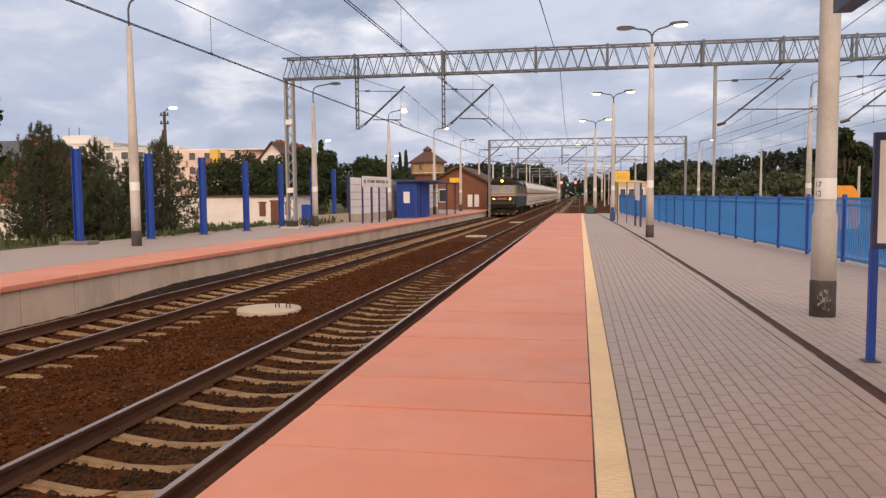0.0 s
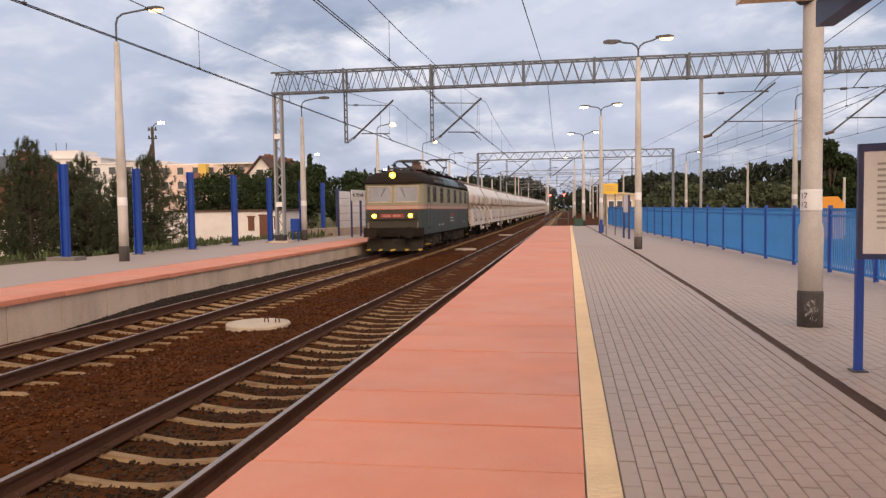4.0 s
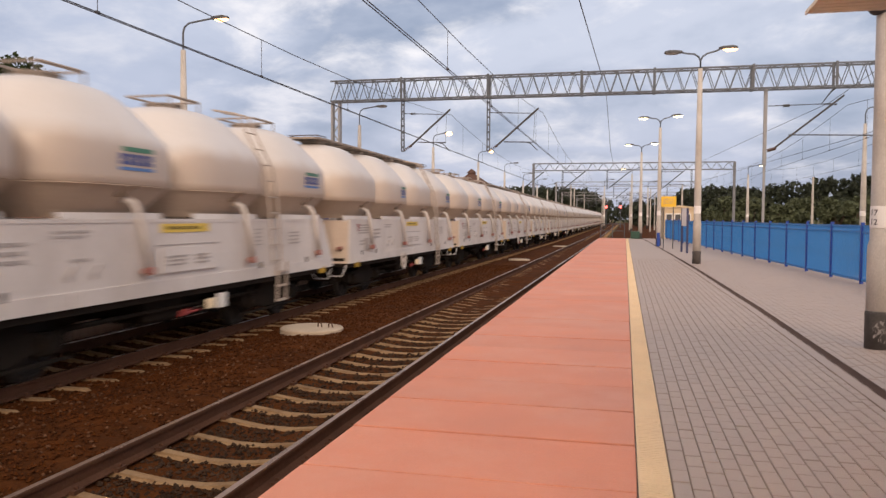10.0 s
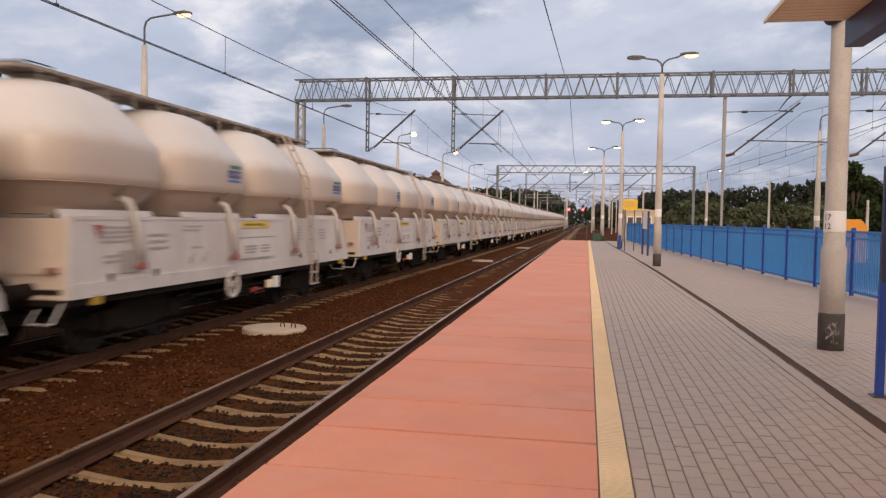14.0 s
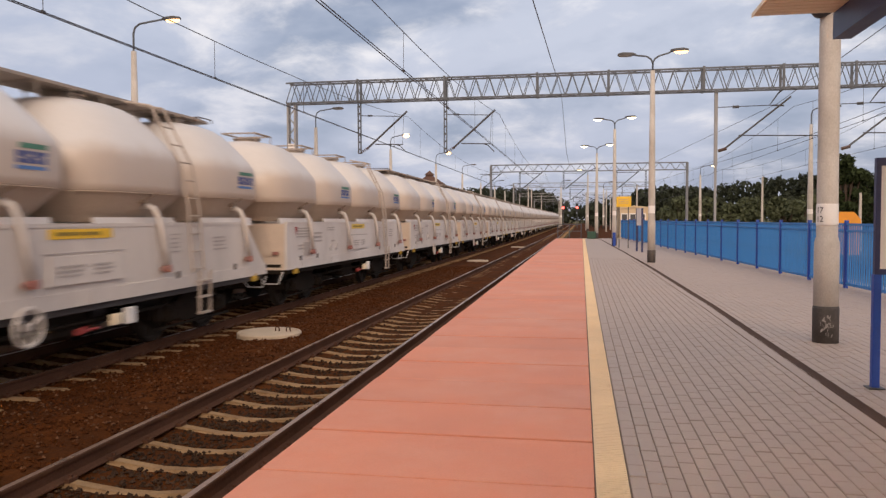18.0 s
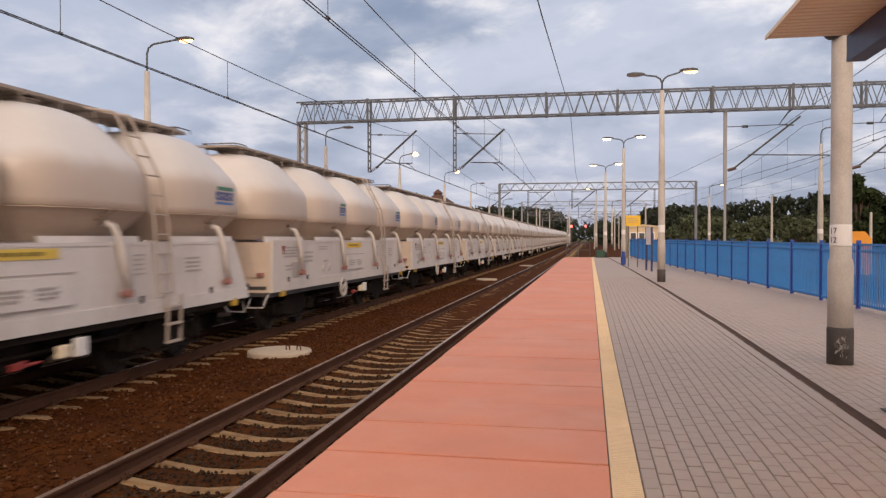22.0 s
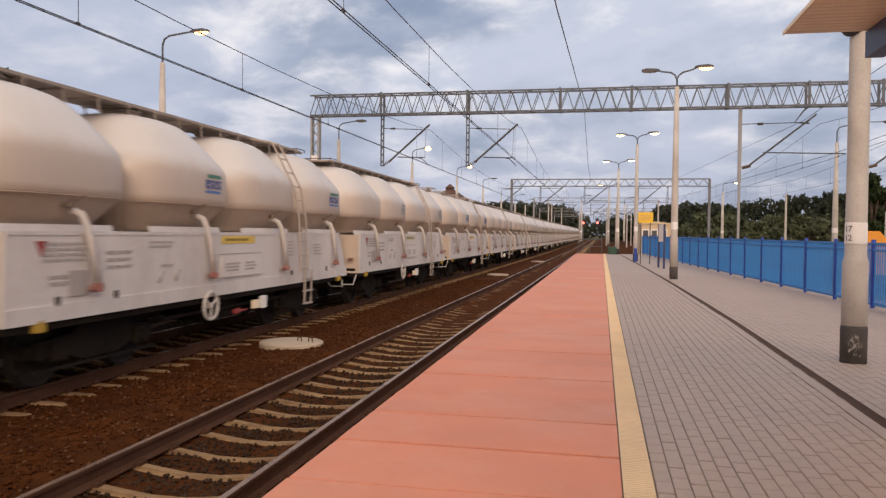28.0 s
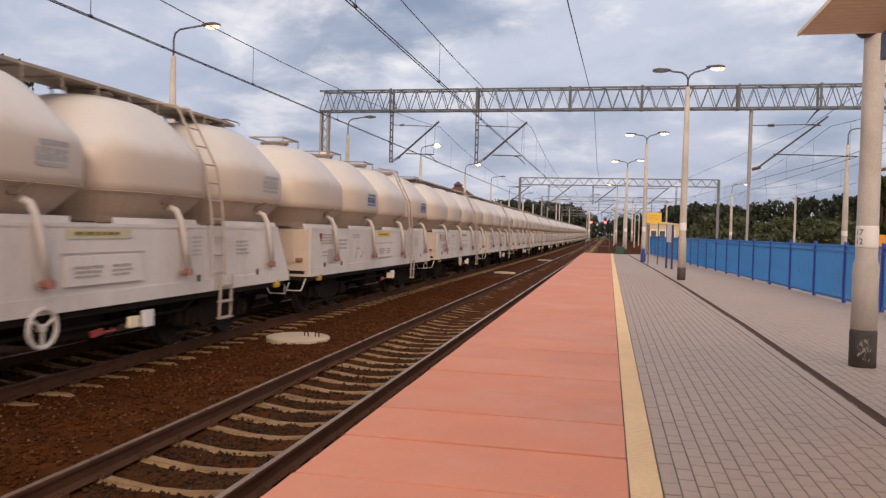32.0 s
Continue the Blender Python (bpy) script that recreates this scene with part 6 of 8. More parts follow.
def canopy():
    c = thing("shelter_canopy", "cream-lined canopy roof of the platform shelter on navy beams", "canopy")
    bm = B()
    # carried back unseen behind the camera, to shade the near paving
    box(bm, 1.31, 4.2, -4.0, 6.72, 3.20, 3.215)
    part("soffit", bm, "cream", c, "cream ribbed ceiling cladding")
    y = 6.70
    while y > 1.7:
        bm = B()
        box(bm, 1.315, 4.195, y - 0.088, y - 0.006, 3.185, 3.20, 0.003)
        part("slat", bm, "cream", c)
        y -= 0.094
    bm = B()
    box(bm, 1.36, 4.25, -4.05, 6.66, 3.216, 3.27, 0.01)
    part("roof_sheet", bm, "navy", c)
    for x in (1.285,):
        bm = B()
        box(bm, x + 0.012, x + 0.025, -4.0, 6.72, 3.183, 3.215)
        part("edge_trim", bm, "cream", c)
    bm = B()
    loft(bm, [[(x, y, z) for x, z in ((1.92, 3.18), (2.06, 3.18), (2.06, 2.97), (1.92, 2.97))] for y in (6.70, -3.6)])
    bmesh.ops.recalc_face_normals(bm, faces=bm.faces)
    part("beam", bm, "navy", c, "navy box beam")
    bm = B()
    bar(bm, (2.1, 4.9, 3.08), (4.2, 4.9, 3.08), 0.12, 0.12)
    part("cross_beam", bm, "navy", c)
    # walls out of view, added to keep sky light off the near paving
    for x0, x1, y0, y1 in ((4.06, 4.14, -4.0, 3.2), (1.7, 4.06, -4.0, -3.92)):
        bm = B()
        box(bm, x0, x1, y0, y1, 0.0, 3.18)
        part("shelter_wall", bm, "pale_panel", c, "plain pale wall, unseen, added to shade the near paving")
    for x, y in ((3.9, 4.9), (3.9, -2.2)):
        bm = B()
        box(bm, x - 0.08, x + 0.08, y - 0.08, y + 0.08, 0.0, 3.18, 0.01)
        part("column", bm, "navy", c)


M["pale_panel"] = mat("pale_panel", (0.45, 0.40, 0.36), 0.6, var=0.1)
M["tube_warm"] = glow("tube_warm", (1.0, 0.80, 0.56), 120.0)


M["scrape"] = mat("scraped_tar", (0.30, 0.28, 0.27), 0.85, var=0.35, scale=14, grain=80, stain=(0.10, 0.09, 0.085), stain_amount=0.9)


def loudspeaker():
    l = thing("loudspeaker", "dark horn loudspeaker clamped to the concrete pole", "loudspeaker")
    bm = B()
    turned(bm, 0, 0, [(0.06, 0.0), (0.13, 0.05), (0.14, 0.22), (0.10, 0.26)], 16)
    ob = part("housing", bm, "black", l, smooth=True)
    ob.matrix_basis = pose(2.64, 9.86, 4.02, 0, 70, 20)
    bm = B()
    bar(bm, (2.66, 9.9, 4.12), (2.84, 9.98, 4.12), 0.04)
    part("bracket", bm, "dark_steel", l)


def yellow_sign():
    s = thing("information_sign", "yellow information sign on slim posts near the platform end", "sign")
    for x in (1.84, 2.30):
        bm = B()
        box(bm, x - 0.025, x + 0.025, 40.48, 40.53, 0, 2.72)
        part("post", bm, "dark_steel", s)
    bm = B()
    box(bm, 1.70, 2.44, 40.46, 40.48, 2.12, 2.66, 0.004)
    board = part("board", bm, "yellow", s, "bright yellow board")
    bm = B()
    for z in (2.3, 2.4, 2.5):
        box(bm, 1.8, 2.3, 40.454, 40.459, z, z + 0.03)
    part("lettering", bm, "loco_stripe", board)
    t = thing("information_board", "narrow dark timetable board on two posts", "notice board")
    for x, y in ((2.47, 36.7), (2.62, 35.5)):
        bm = B()
        box(bm, x - 0.045, x + 0.045, y - 0.045, y + 0.045, 0, 2.0)
        part("post", bm, "navy", t)
    bm = B()
    bar(bm, (2.47, 36.7, 1.6), (2.62, 35.5, 1.6), 0.05, 0.8)
    part("board", bm, "white", t)
    bm = B()
    box(bm, 1.63, 1.79, 43.3, 43.5, 0, 0.75, 0.02)
    tagged(part("waste_bin", bm, "blue"), "small blue waste bin beside a lamp post", "bin")
    bm = B()
    box(bm, 0.35, 1.0, 58.6, 59.2, 0, 0.55, 0.04)
    tagged(part("grit_box", bm, "bush_green"), "dark green grit box at the platform end", "grit box")


M["bush_green"] = mat("dark_green_plastic", (0.02, 0.07, 0.045), 0.5)
notice_board()
canopy()
# unseen lamp assumed from the bright soffit; trough added to keep light off paving
tube = thing("shelter_light", "unseen warm tube light assumed under the shelter canopy, in an added trough", "ceiling light")
bm = B()
rod(bm, (2.9, -2.6, 3.02), (2.9, 5.6, 3.02), 0.025, n=10)
part("tube", bm, "tube_warm", tube, "glowing tube")
bm = B()
loft(bm, [[(2.9 + a, y, z) for a, z in ((-0.20, 3.03), (-0.10, 2.985), (0.10, 2.985), (0.20, 3.03), (0.20, 3.02), (0.10, 2.975), (-0.10, 2.975), (-0.20, 3.02))] for y in (-2.65, 5.65)])
bmesh.ops.recalc_face_normals(bm, faces=bm.faces)
part("trough", bm, "white", tube, "white trough added to hold tube light off the paving")
for y in (-2.5, 1.5, 5.5):
    bm = B()
    rod(bm, (2.9, y, 2.98), (2.9, y, 3.18), 0.008, n=5)
    part("hanger", bm, "dark_steel", tube)
loudspeaker()
yellow_sign()
scr = random.Random(5)
for k in range(26):
    a = radians(256 + scr.gauss(0, 15))
    z = 0.23 + scr.gauss(0, 0.06)
    bm = B()
    da, dz, sl = scr.uniform(0.02, 0.10), scr.uniform(0.006, 0.022), scr.uniform(-0.03, 0.03)
    vs = []
    for u, w in ((-1, -0.6), (-0.2, -1), (0.9, -0.5), (1, 0.4), (0.1, 1), (-0.8, 0.7)):
        b = a + da * u * 1.3
        vs.append(bm.verts.new((2.868 + 0.1528 * math.cos(b), 9.98 + 0.1528 * math.sin(b), z + dz * w + sl * u)))
    bm.faces.new(vs)
    part("scrape", bm, "scrape", near_pole, "pale scraped patch")


def manhole(x, y, r, lab):
    m = thing("manhole_cover", lab, "manhole cover", "manhole covers between the tracks")
    bm = B()
    turned(bm, x, y, [(r, -0.82 - fall(y)), (r, -0.64 - fall(y)), (r - 0.02, -0.62 - fall(y)), (r - 0.07, -0.617 - fall(y)), (r - 0.08, -0.627 - fall(y)), (r - 0.10, -0.616 - fall(y)), (0.02, -0.612 - fall(y))], 36)
    part("slab", bm, "lid", m)
    for d in (0.05, 0.27):
        bm = B()
        pipe(bm, [(x + a + d, y, h - fall(y)) for a, h in ((0.08, -0.64), (0.08, -0.55), (0.11, -0.52), (0.15, -0.55), (0.16, -0.64))], 0.012)
        part("lifting_loop", bm, "rail_rust", m, "rusty lifting loop")


M["lid"] = mat("pale_concrete", (0.50, 0.41, 0.31), 0.85, var=0.12, scale=3, grain=60, bump=0.2, stain=(0.30, 0.22, 0.15), stain_amount=0.5)
manhole(-5.98, 13.75, 0.61, "round pale concrete manhole lid with lifting loops in the ballast")
manhole(-5.62, 41.1, 0.58, "round pale concrete manhole lid in the ballast")
manhole(-5.3, 63.8, 0.58, "round pale concrete manhole lid further along the ballast")

# ---- things on the opposite platform ----
M["old_footing"] = mat("old_grey_concrete", (0.17, 0.15, 0.135), 0.9, var=0.25, scale=4, grain=50, bump=0.3)
M["barrier"] = mat("barrier_panel", (0.88, 0.86, 0.85), 0.7, var=0.08, scale=1.5, grain=30, stain=(0.55, 0.50, 0.46), stain_amount=0.35)


def barrier_post(x, y, h, lab):
    p = thing("barrier_post", lab, "steel post", "bare noise-barrier posts")
    bm = B()
    for d in (-0.10, 0.10):
        box(bm, x + d - 0.012, x + d + 0.012, y - 0.10, y + 0.10, -fall(y), h)
    box(bm, x - 0.10, x + 0.10, y - 0.008, y + 0.008, -fall(y), h)
    part("profile", bm, "blue", p)
    bm = B()
    w = 0.52 if y < 24 else 0.22
    box(bm, x - w, x + w, y - w * 0.6, y + w * 0.6, -0.08 - fall(y), 0.03 - fall(y) if y > 24 else 0.10, 0.02)
    part("footing", bm, "old_footing", p)


for k, (x, y) in enumerate(((-16.34, 22.6), (-15.73, 25.87), (-15.3, 29.1), (-15.02, 32.6), (-14.75, 36.1), (-14.5, 40.0), (-14.7, 44.3))):
    barrier_post(x, y, 3.12, "bright blue steel H-post standing bare on a concrete footing")


def noise_barrier():
    b = thing("noise_barrier", "pale ribbed noise barrier panels between blue posts", "noise barrier")
    pts = [(-14.0, 45.0), (-13.8, 49.4), (-13.6, 53.8), (-13.5, 58.2), (-13.4, 62.6), (-13.4, 67.0), (-13.4, 71.4)]
    for x, y in pts:
        bm = B()
        box(bm, x - 0.09, x + 0.09, y - 0.09, y + 0.09, -fall(y), 2.75)
        part("post", bm, "navy", b)
    for (x0, y0), (x1, y1) in zip(pts, pts[1:]):
        for k in range(5):
            bm = B()
            z = 0.35 + 0.46 * k
            bar(bm, (x0, y0 + 0.1, z + 0.225), (x1, y1 - 0.1, z + 0.225), 0.10, 0.44)
            for j in range(3):
                bar(bm, (x0 + 0.05, y0 + 0.1, z + 0.1 + 0.13 * j), (x1 + 0.05, y1 - 0.1, z + 0.1 + 0.13 * j), 0.04, 0.05)
            part("panel", bm, "barrier", b)
        bm = B()
        bar(bm, (x0, y0 + 0.1, 0.08), (x1, y1 - 0.1, 0.08), 0.14, 0.54)
        part("plinth", bm, "concrete", b)


noise_barrier()
low = B()
bar(low, (-14.6, 40.2, 0.16), (-14.05, 44.9, 0.16), 0.14, 0.56)
tagged(part("plinth_wall", low, "lid"), "low white concrete plinth wall between blue posts", "wall", kind="structure")


def station_sign():
    s = thing("station_sign", "white direction sign on four dark posts on the opposite platform", "sign")
    for x, y in ((-12.37, 42.4), (-12.2, 43.7), (-12.05, 44.9), (-11.9, 46.2)):
        bm = B()
        box(bm, x - 0.045, x + 0.045, y - 0.045, y + 0.045, -fall(y), 2.6)
        part("post", bm, "navy", s)
    bm = B()
    bar(bm, (-12.33, 42.3, 2.32), (-11.84, 46.3, 2.32), 0.05, 0.62)
    bd = part("board", bm, "white", s, "white sign board")
    a, c = Vector((-12.305, 42.3, 2.32)), Vector((-11.81, 46.3, 2.32))
    way = (c - a).normalized()
    side = Vector((way.y, -way.x, 0))
    cur = bpy.data.curves.new("sign_text", "FONT")
    cur.body, cur.size, cur.align_x, cur.align_y = "POZNAŃ   WROCŁAW", 0.27, "CENTER", "CENTER"
    cur.extrude = 0.004
    txt = new("sign_text", cur)
    rot = Matrix((way, Vector((0, 0, 1)), side)).transposed().to_4x4()
    dep = bpy.context.evaluated_depsgraph_get()
    me = bpy.data.meshes.new_from_object(txt.evaluated_get(dep))
    bpy.data.objects.remove(txt)
    me.transform(Matrix.Translation((a + c) / 2 + side * 0.008) @ rot)
    me.materials.clear()
    me.materials.append(M["black"])
    ob = new("lettering", me)
    ob.parent = bd
    for p, d in ((a.lerp(c, 0.06), -1), (a.lerp(c, 0.94), 1)):
        bm = B()
        q = p + side * 0.012
        loft(bm, [[q + way * (d * 0.16) + side * o, q - way * (d * 0.1) + Vector((0, 0, 0.12)) + side * o, q - way * (d * 0.1) - Vector((0, 0, 0.12)) + side * o] for o in (0, 0.004)])
        part("arrow", bm, "black", bd)


def blue_shelter():
    s = thing("platform_shelter", "blue corrugated metal waiting shelter with a flat roof", "shelter")
    x0, x1, y0, y1, h = -13.0, -11.55, 53.4, 58.0, 2.45
    # ribbed back and side walls as sheets
    for name, p, q in (("end_wall", (x0, y0), (x1, y0)), ("back_wall", (x0, y0), (x0, y1)), ("front_wall", (x1, y0 + 0.1), (x1, y1)), ("end_wall", (x0, y1), (x1, y1))):
        n = int(max(abs(q[0] - p[0]), abs(q[1] - p[1])) / 0.12)
        for k in range(n):
            a = Vector((p[0] + (q[0] - p[0]) * (k + 0.1) / n, p[1] + (q[1] - p[1]) * (k + 0.1) / n, 0))
            c = Vector((p[0] + (q[0] - p[0]) * (k + 0.9) / n, p[1] + (q[1] - p[1]) * (k + 0.9) / n, 0))
            if name == "front_wall" and 6 < k < 11:
                continue
            bm = B()
            bar(bm, a + Vector((0, 0, h / 2 - 0.07)), c + Vector((0, 0, h / 2 - 0.07)), 0.06 if k % 2 else 0.035, h + 0.14)
            part("wall_sheet", bm, "blue", s)
    bm = B()
    box(bm, x0 - 0.25, x1 + 0.75, y0 - 0.4, y1 + 0.5, h, h + 0.16, 0.02)
    part("roof", bm, "navy", s)
    bm = B()
    box(bm, x0 - 0.2, x1 + 0.7, y1 + 0.5, y1 + 9.0, h - 0.02, h + 0.1, 0.02)
    part("roof_extension", bm, "navy", s)
    for y in (y1 + 4.5, y1 + 8.8):
        bm = B()
        box(bm, x1 + 0.55, x1 + 0.65, y - 0.05, y + 0.05, -fall(y), h)
        part("post", bm, "navy", s)
    bm = B()
    box(bm, x0 + 0.5, x0 + 0.95, y0 - 0.05, y0 - 0.035, 0.95, 1.75)
    part("poster", bm, "white", s)


station_sign()
blue_shelter()
bin2 = thing("waste_bin", "blue waste bin on a post on the opposite platform", "bin")
bm = B()
box(bm, -13.95, -13.55, 36.75, 37.1, 0.42, 1.08, 0.03)
part("container", bm, "blue", bin2)
for x in (-13.9, -13.6):
    bm = B()
    box(bm, x - 0.03, x + 0.03, 36.9, 36.96, -0.08, 0.45)
    part("leg", bm, "blue", bin2)

# ---- signals ----


def signal(x, y, z, lab):
    s = thing("railway_signal", lab, "signal", "red signals over the line")
    bm = B()
    box(bm, x - 0.35, x + 0.35, y, y + 0.25, z - 1.1, z + 1.1, 0.1)
    part("head", bm, "black", s)
    bm = B()
    # lens drawn oversize to imitate the red light's bloom
    rod(bm, (x, y - 0.02, z), (x, y + 0.05, z), 0.30, n=14)
    part("red_light", bm, "signal_red", s, "lit red light")
    bm = B()
    box(bm, x - 0.08, x + 0.08, y + 0.05, y + 0.2, -0.9, z - 1.0)
    part("mast", bm, "steel", s)


signal(-4.72, 200.0, 4.35, "railway signal showing red, far down the line")
signal(-1.18, 200.0, 4.4, "railway signal showing red, far down the line")

# ---- trees and bushes ----
M["needle"] = mat("pine_needles", (0.058, 0.068, 0.035), 0.85, var=0.55, scale=1.2, grain=20, bump=0, island=0.9, world_space=True, spec=0.2)
M["leaf"] = mat("dark_leaves", (0.032, 0.047, 0.018), 0.85, var=0.5, scale=0.5, grain=8, bump=0, island=0.9, world_space=True, spec=0.2)
M["leaf_pale"] = mat("willow_leaves", (0.072, 0.088, 0.043), 0.8, var=0.4, scale=0.5, grain=8, bump=0, island=0.9, world_space=True)
M["leaf_far"] = mat("far_wood_leaves", (0.024, 0.033, 0.018), 0.85, var=0.45, scale=0.15, grain=2, bump=0, island=0.9, world_space=True)
M["weed"] = mat("weeds", (0.075, 0.095, 0.030), 0.85, var=0.45, scale=1.5, grain=10, bump=0, island=0.9, world_space=True)
M["bark"] = mat("bark", (0.085, 0.06, 0.045), 0.9, var=0.3, scale=5, grain=40, bump=0.4)


def leaf_mesh(name, blobs, size, material, seed, flat=0.6):
    """Many small leaf sprays scattered through the given clumps (x, y, z, radius x, radius z, count)."""
    r = np.random.RandomState(seed)
    verts, faces = [], []
    for x, y, z, rx, rz, n in blobs:
        d = r.normal(size=(n, 3))
        d /= np.linalg.norm(d, axis=1)[:, None]
        d *= (0.55 + 0.5 * r.rand(n) ** 0.7)[:, None]
        c = d * (rx, rx, rz) + (x, y, z)
        for p in c:
            s = size * (0.6 + 0.9 * r.rand())
            u = r.normal(size=3)
            u /= np.linalg.norm(u)
            v = np.cross(u, r.normal(size=3))
            v /= np.linalg.norm(v) + 1e-9
            k = len(verts)
            verts += [tuple(p - u * s), tuple(p + v * s * flat), tuple(p + u * s), tuple(p - v * s * flat + np.cross(u, v) * s * 0.3)]
            faces.append((k, k + 1, k + 2, k + 3))
    return slab_mesh(name, verts, faces, material)


def broad_tree(x, y, z0, h, r, lab, seed, mm="leaf", size=0.16, per=260, group="trees", clumps=16, trunk=True):
    t = thing("tree", lab, "tree", group)
    q = random.Random(seed)
    blobs = []
    bm = B()
    th = h * 0.35
    rod(bm, (x, y, z0), (x + q.uniform(-0.2, 0.2), y, z0 + th), h * 0.03, h * 0.018, 8)
    for k in range(clumps):
        a = q.random() * 6.28
        u = q.random()
        zz = z0 + h * (0.32 + 0.60 * u)
        rr = r * (1 - 0.75 * max(0, u - 0.35) ** 1.2) * q.uniform(0.25, 0.85)
        bx, by = x + rr * math.cos(a), y + rr * math.sin(a)
        cr = r * q.uniform(0.28, 0.48)
        blobs.append((bx, by, zz, cr, cr * 0.75, per))
        rod(bm, (x, y, z0 + th * q.uniform(0.6, 1)), (bx, by, zz), h * 0.010, h * 0.004, 5)
    part("trunk", bm, "bark", t)
    ob = new("crown", leaf_mesh("crown", blobs, size, mm, seed))
    ob.parent = t
    return t


def pine(x, y, z0, h, r, lab, seed):
    """Young pine: straight stem, whorls of rising branches, tufts of needles along them."""
    t = thing("pine_tree", lab, "pine tree", "young pines behind the platform")
    q = random.Random(seed)
    bm = B()
    rod(bm, (x, y, z0), (x, y, z0 + h * 0.97), 0.07, 0.015, 7)
    verts, faces = [], []

    def tuft(p, w, s):
        for k in range(13):
            d = (w * 0.9 + Vector((q.gauss(0, 0.55), q.gauss(0, 0.55), q.gauss(0.12, 0.5)))).normalized() * s * q.uniform(0.7, 1.25)
            n = d.orthogonal().normalized() * s * 0.05
            i = len(verts)
            verts.extend([tuple(p - n), tuple(p + n), tuple(p + d)])
            faces.append((i, i + 1, i + 2))

    z = 0.18
    while z < h:
        u = z / h
        reach = r * (1 - u) ** 0.75 * (0.55 + 0.45 * min(1, u * 5))
        n = 8 if u < 0.8 else 5
        for k in range(n):
            a = 6.28 * (k + q.random()) / n
            ln = reach * q.uniform(0.45, 1.25) + 0.12
            rise = 0.25 + 0.75 * u
            p0 = Vector((x, y, z0 + z + q.uniform(-0.1, 0.1)))
            w = Vector((math.cos(a), math.sin(a), rise * 0.55)).normalized()
            p1 = p0 + w * ln
            rod(bm, p0, p1, 0.018, 0.006, 4)
            m = max(4, int(ln / 0.085))
            for j in range(m):
                f = 0.25 + 0.75 * (j + q.random()) / m
                c = p0.lerp(p1, f) + Vector((q.gauss(0, 0.10), q.gauss(0, 0.10), q.gauss(0, 0.06)))
                tuft(c, w, 0.19)
            for up in range(3):
                tuft(p1 + Vector((0, 0, 0.10 * up)), w * (1 - 0.4 * up) + Vector((0, 0, 0.9)), 0.20 - 0.03 * up)
        z += 0.24 - 0.06 * u
    for up in range(6):
        tuft(Vector((x, y, z0 + h - 0.35 + 0.12 * up)), Vector((0, 0, 1)), 0.22)
    part("trunk", bm, "bark", t)
    ob = new("needles", slab_mesh("needles", verts, faces, "needle"))
    ob.parent = t


pine(-20.6, 26.5, -0.3, 4.4, 2.15, "dense young dark-green pine behind the opposite platform", 3)
pine(-19.7, 28.5, -0.3, 3.9, 1.7, "slender young pine with upright shoots beside a blue post", 4)
pine(-18.6, 29.6, -0.3, 3.3, 1.7, "bushy young pine behind the opposite platform", 5)
pine(-17.7, 30.1, -0.3, 3.95, 2.1, "bushy young pine beside the white low building", 6)
pine(-22.6, 28.8, -0.3, 3.3, 1.8, "dense young dark-green pine behind the opposite platform", 7)
pine(-18.9, 27.6, -0.3, 2.6, 1.5, "low bushy young pine between taller ones", 8)
broad_tree(-28.4, 30.0, -0.5, 9.3, 2.6, "tall open-crowned broadleaf tree behind the opposite platform", 11, clumps=22, size=0.14, per=220)
for k, (x, y, h, r) in enumerate(((-34.5, 70, 5.2, 3.0), (-31.5, 66, 5.4, 3.2), (-28.5, 70, 5.7, 3.0), (-26.0, 62, 5.0, 2.6), (-24.3, 68, 6.1, 2.6), (-22.2, 64, 5.6, 2.2), (-21.3, 72, 5.0, 2.4), (-19.0, 66, 3.6, 2.0), (-17.5, 74, 3.8, 2.2), (-24.0, 90, 5.5, 3.2), (-29.0, 92, 5.0, 3.2), (-20.5, 52, 3.6, 1.7), (-18.7, 50, 3.2, 1.5))):
    broad_tree(x, y, -0.5, h + 0.5, r, "dark green deciduous tree behind the opposite platform", 20 + k, size=0.13, per=260, clumps=14, group="trees behind the platform")
for k, (x, y, h) in enumerate(((-33.9, 120, 8.2), (-32.2, 119, 8.0), (-30.9, 121, 8.4), (-28.5, 120, 8.7), (-27.3, 119, 8.9), (-22.3, 64, 6.4))):
    t = thing("poplar", "narrow columnar dark poplar", "tree", "columnar poplars")
    bm = B()
    rod(bm, (x, y, -0.6), (x, y, h - 0.8), 0.14, 0.03, 6)
    part("trunk", bm, "bark", t)
    ob = new("crown", leaf_mesh("crown", [(x, y, -0.2 + h * (0.15 + 0.085 * j), 0.75 * (1 - 0.085 * j), 0.75, 110) for j in range(10)], 0.15, "leaf", 60 + k))
    ob.parent = t
# trees behind the fence
broad_tree(23.7, 75, -1.0, 8.4, 1.8, "large dark broadleaf tree behind the yard", 90, clumps=24, size=0.20, per=220, mm="leaf")
broad_tree(27.2, 78, -1.0, 6.6, 2.6, "broadleaf tree behind the yard", 91, clumps=16, size=0.20, per=200, mm="leaf")
for k in range(17):
    x = 12.0 + k * 2.35 + rng.uniform(-0.6, 0.6)
    broad_tree(x, 108 + rng.uniform(-5, 6), -1.0, rng.uniform(4.6, 6.1), rng.uniform(2.0, 2.9), "pale willow-like bush at the edge of the wood", 120 + k, mm="leaf_pale", size=0.22, per=150, clumps=12, group="willow bushes")


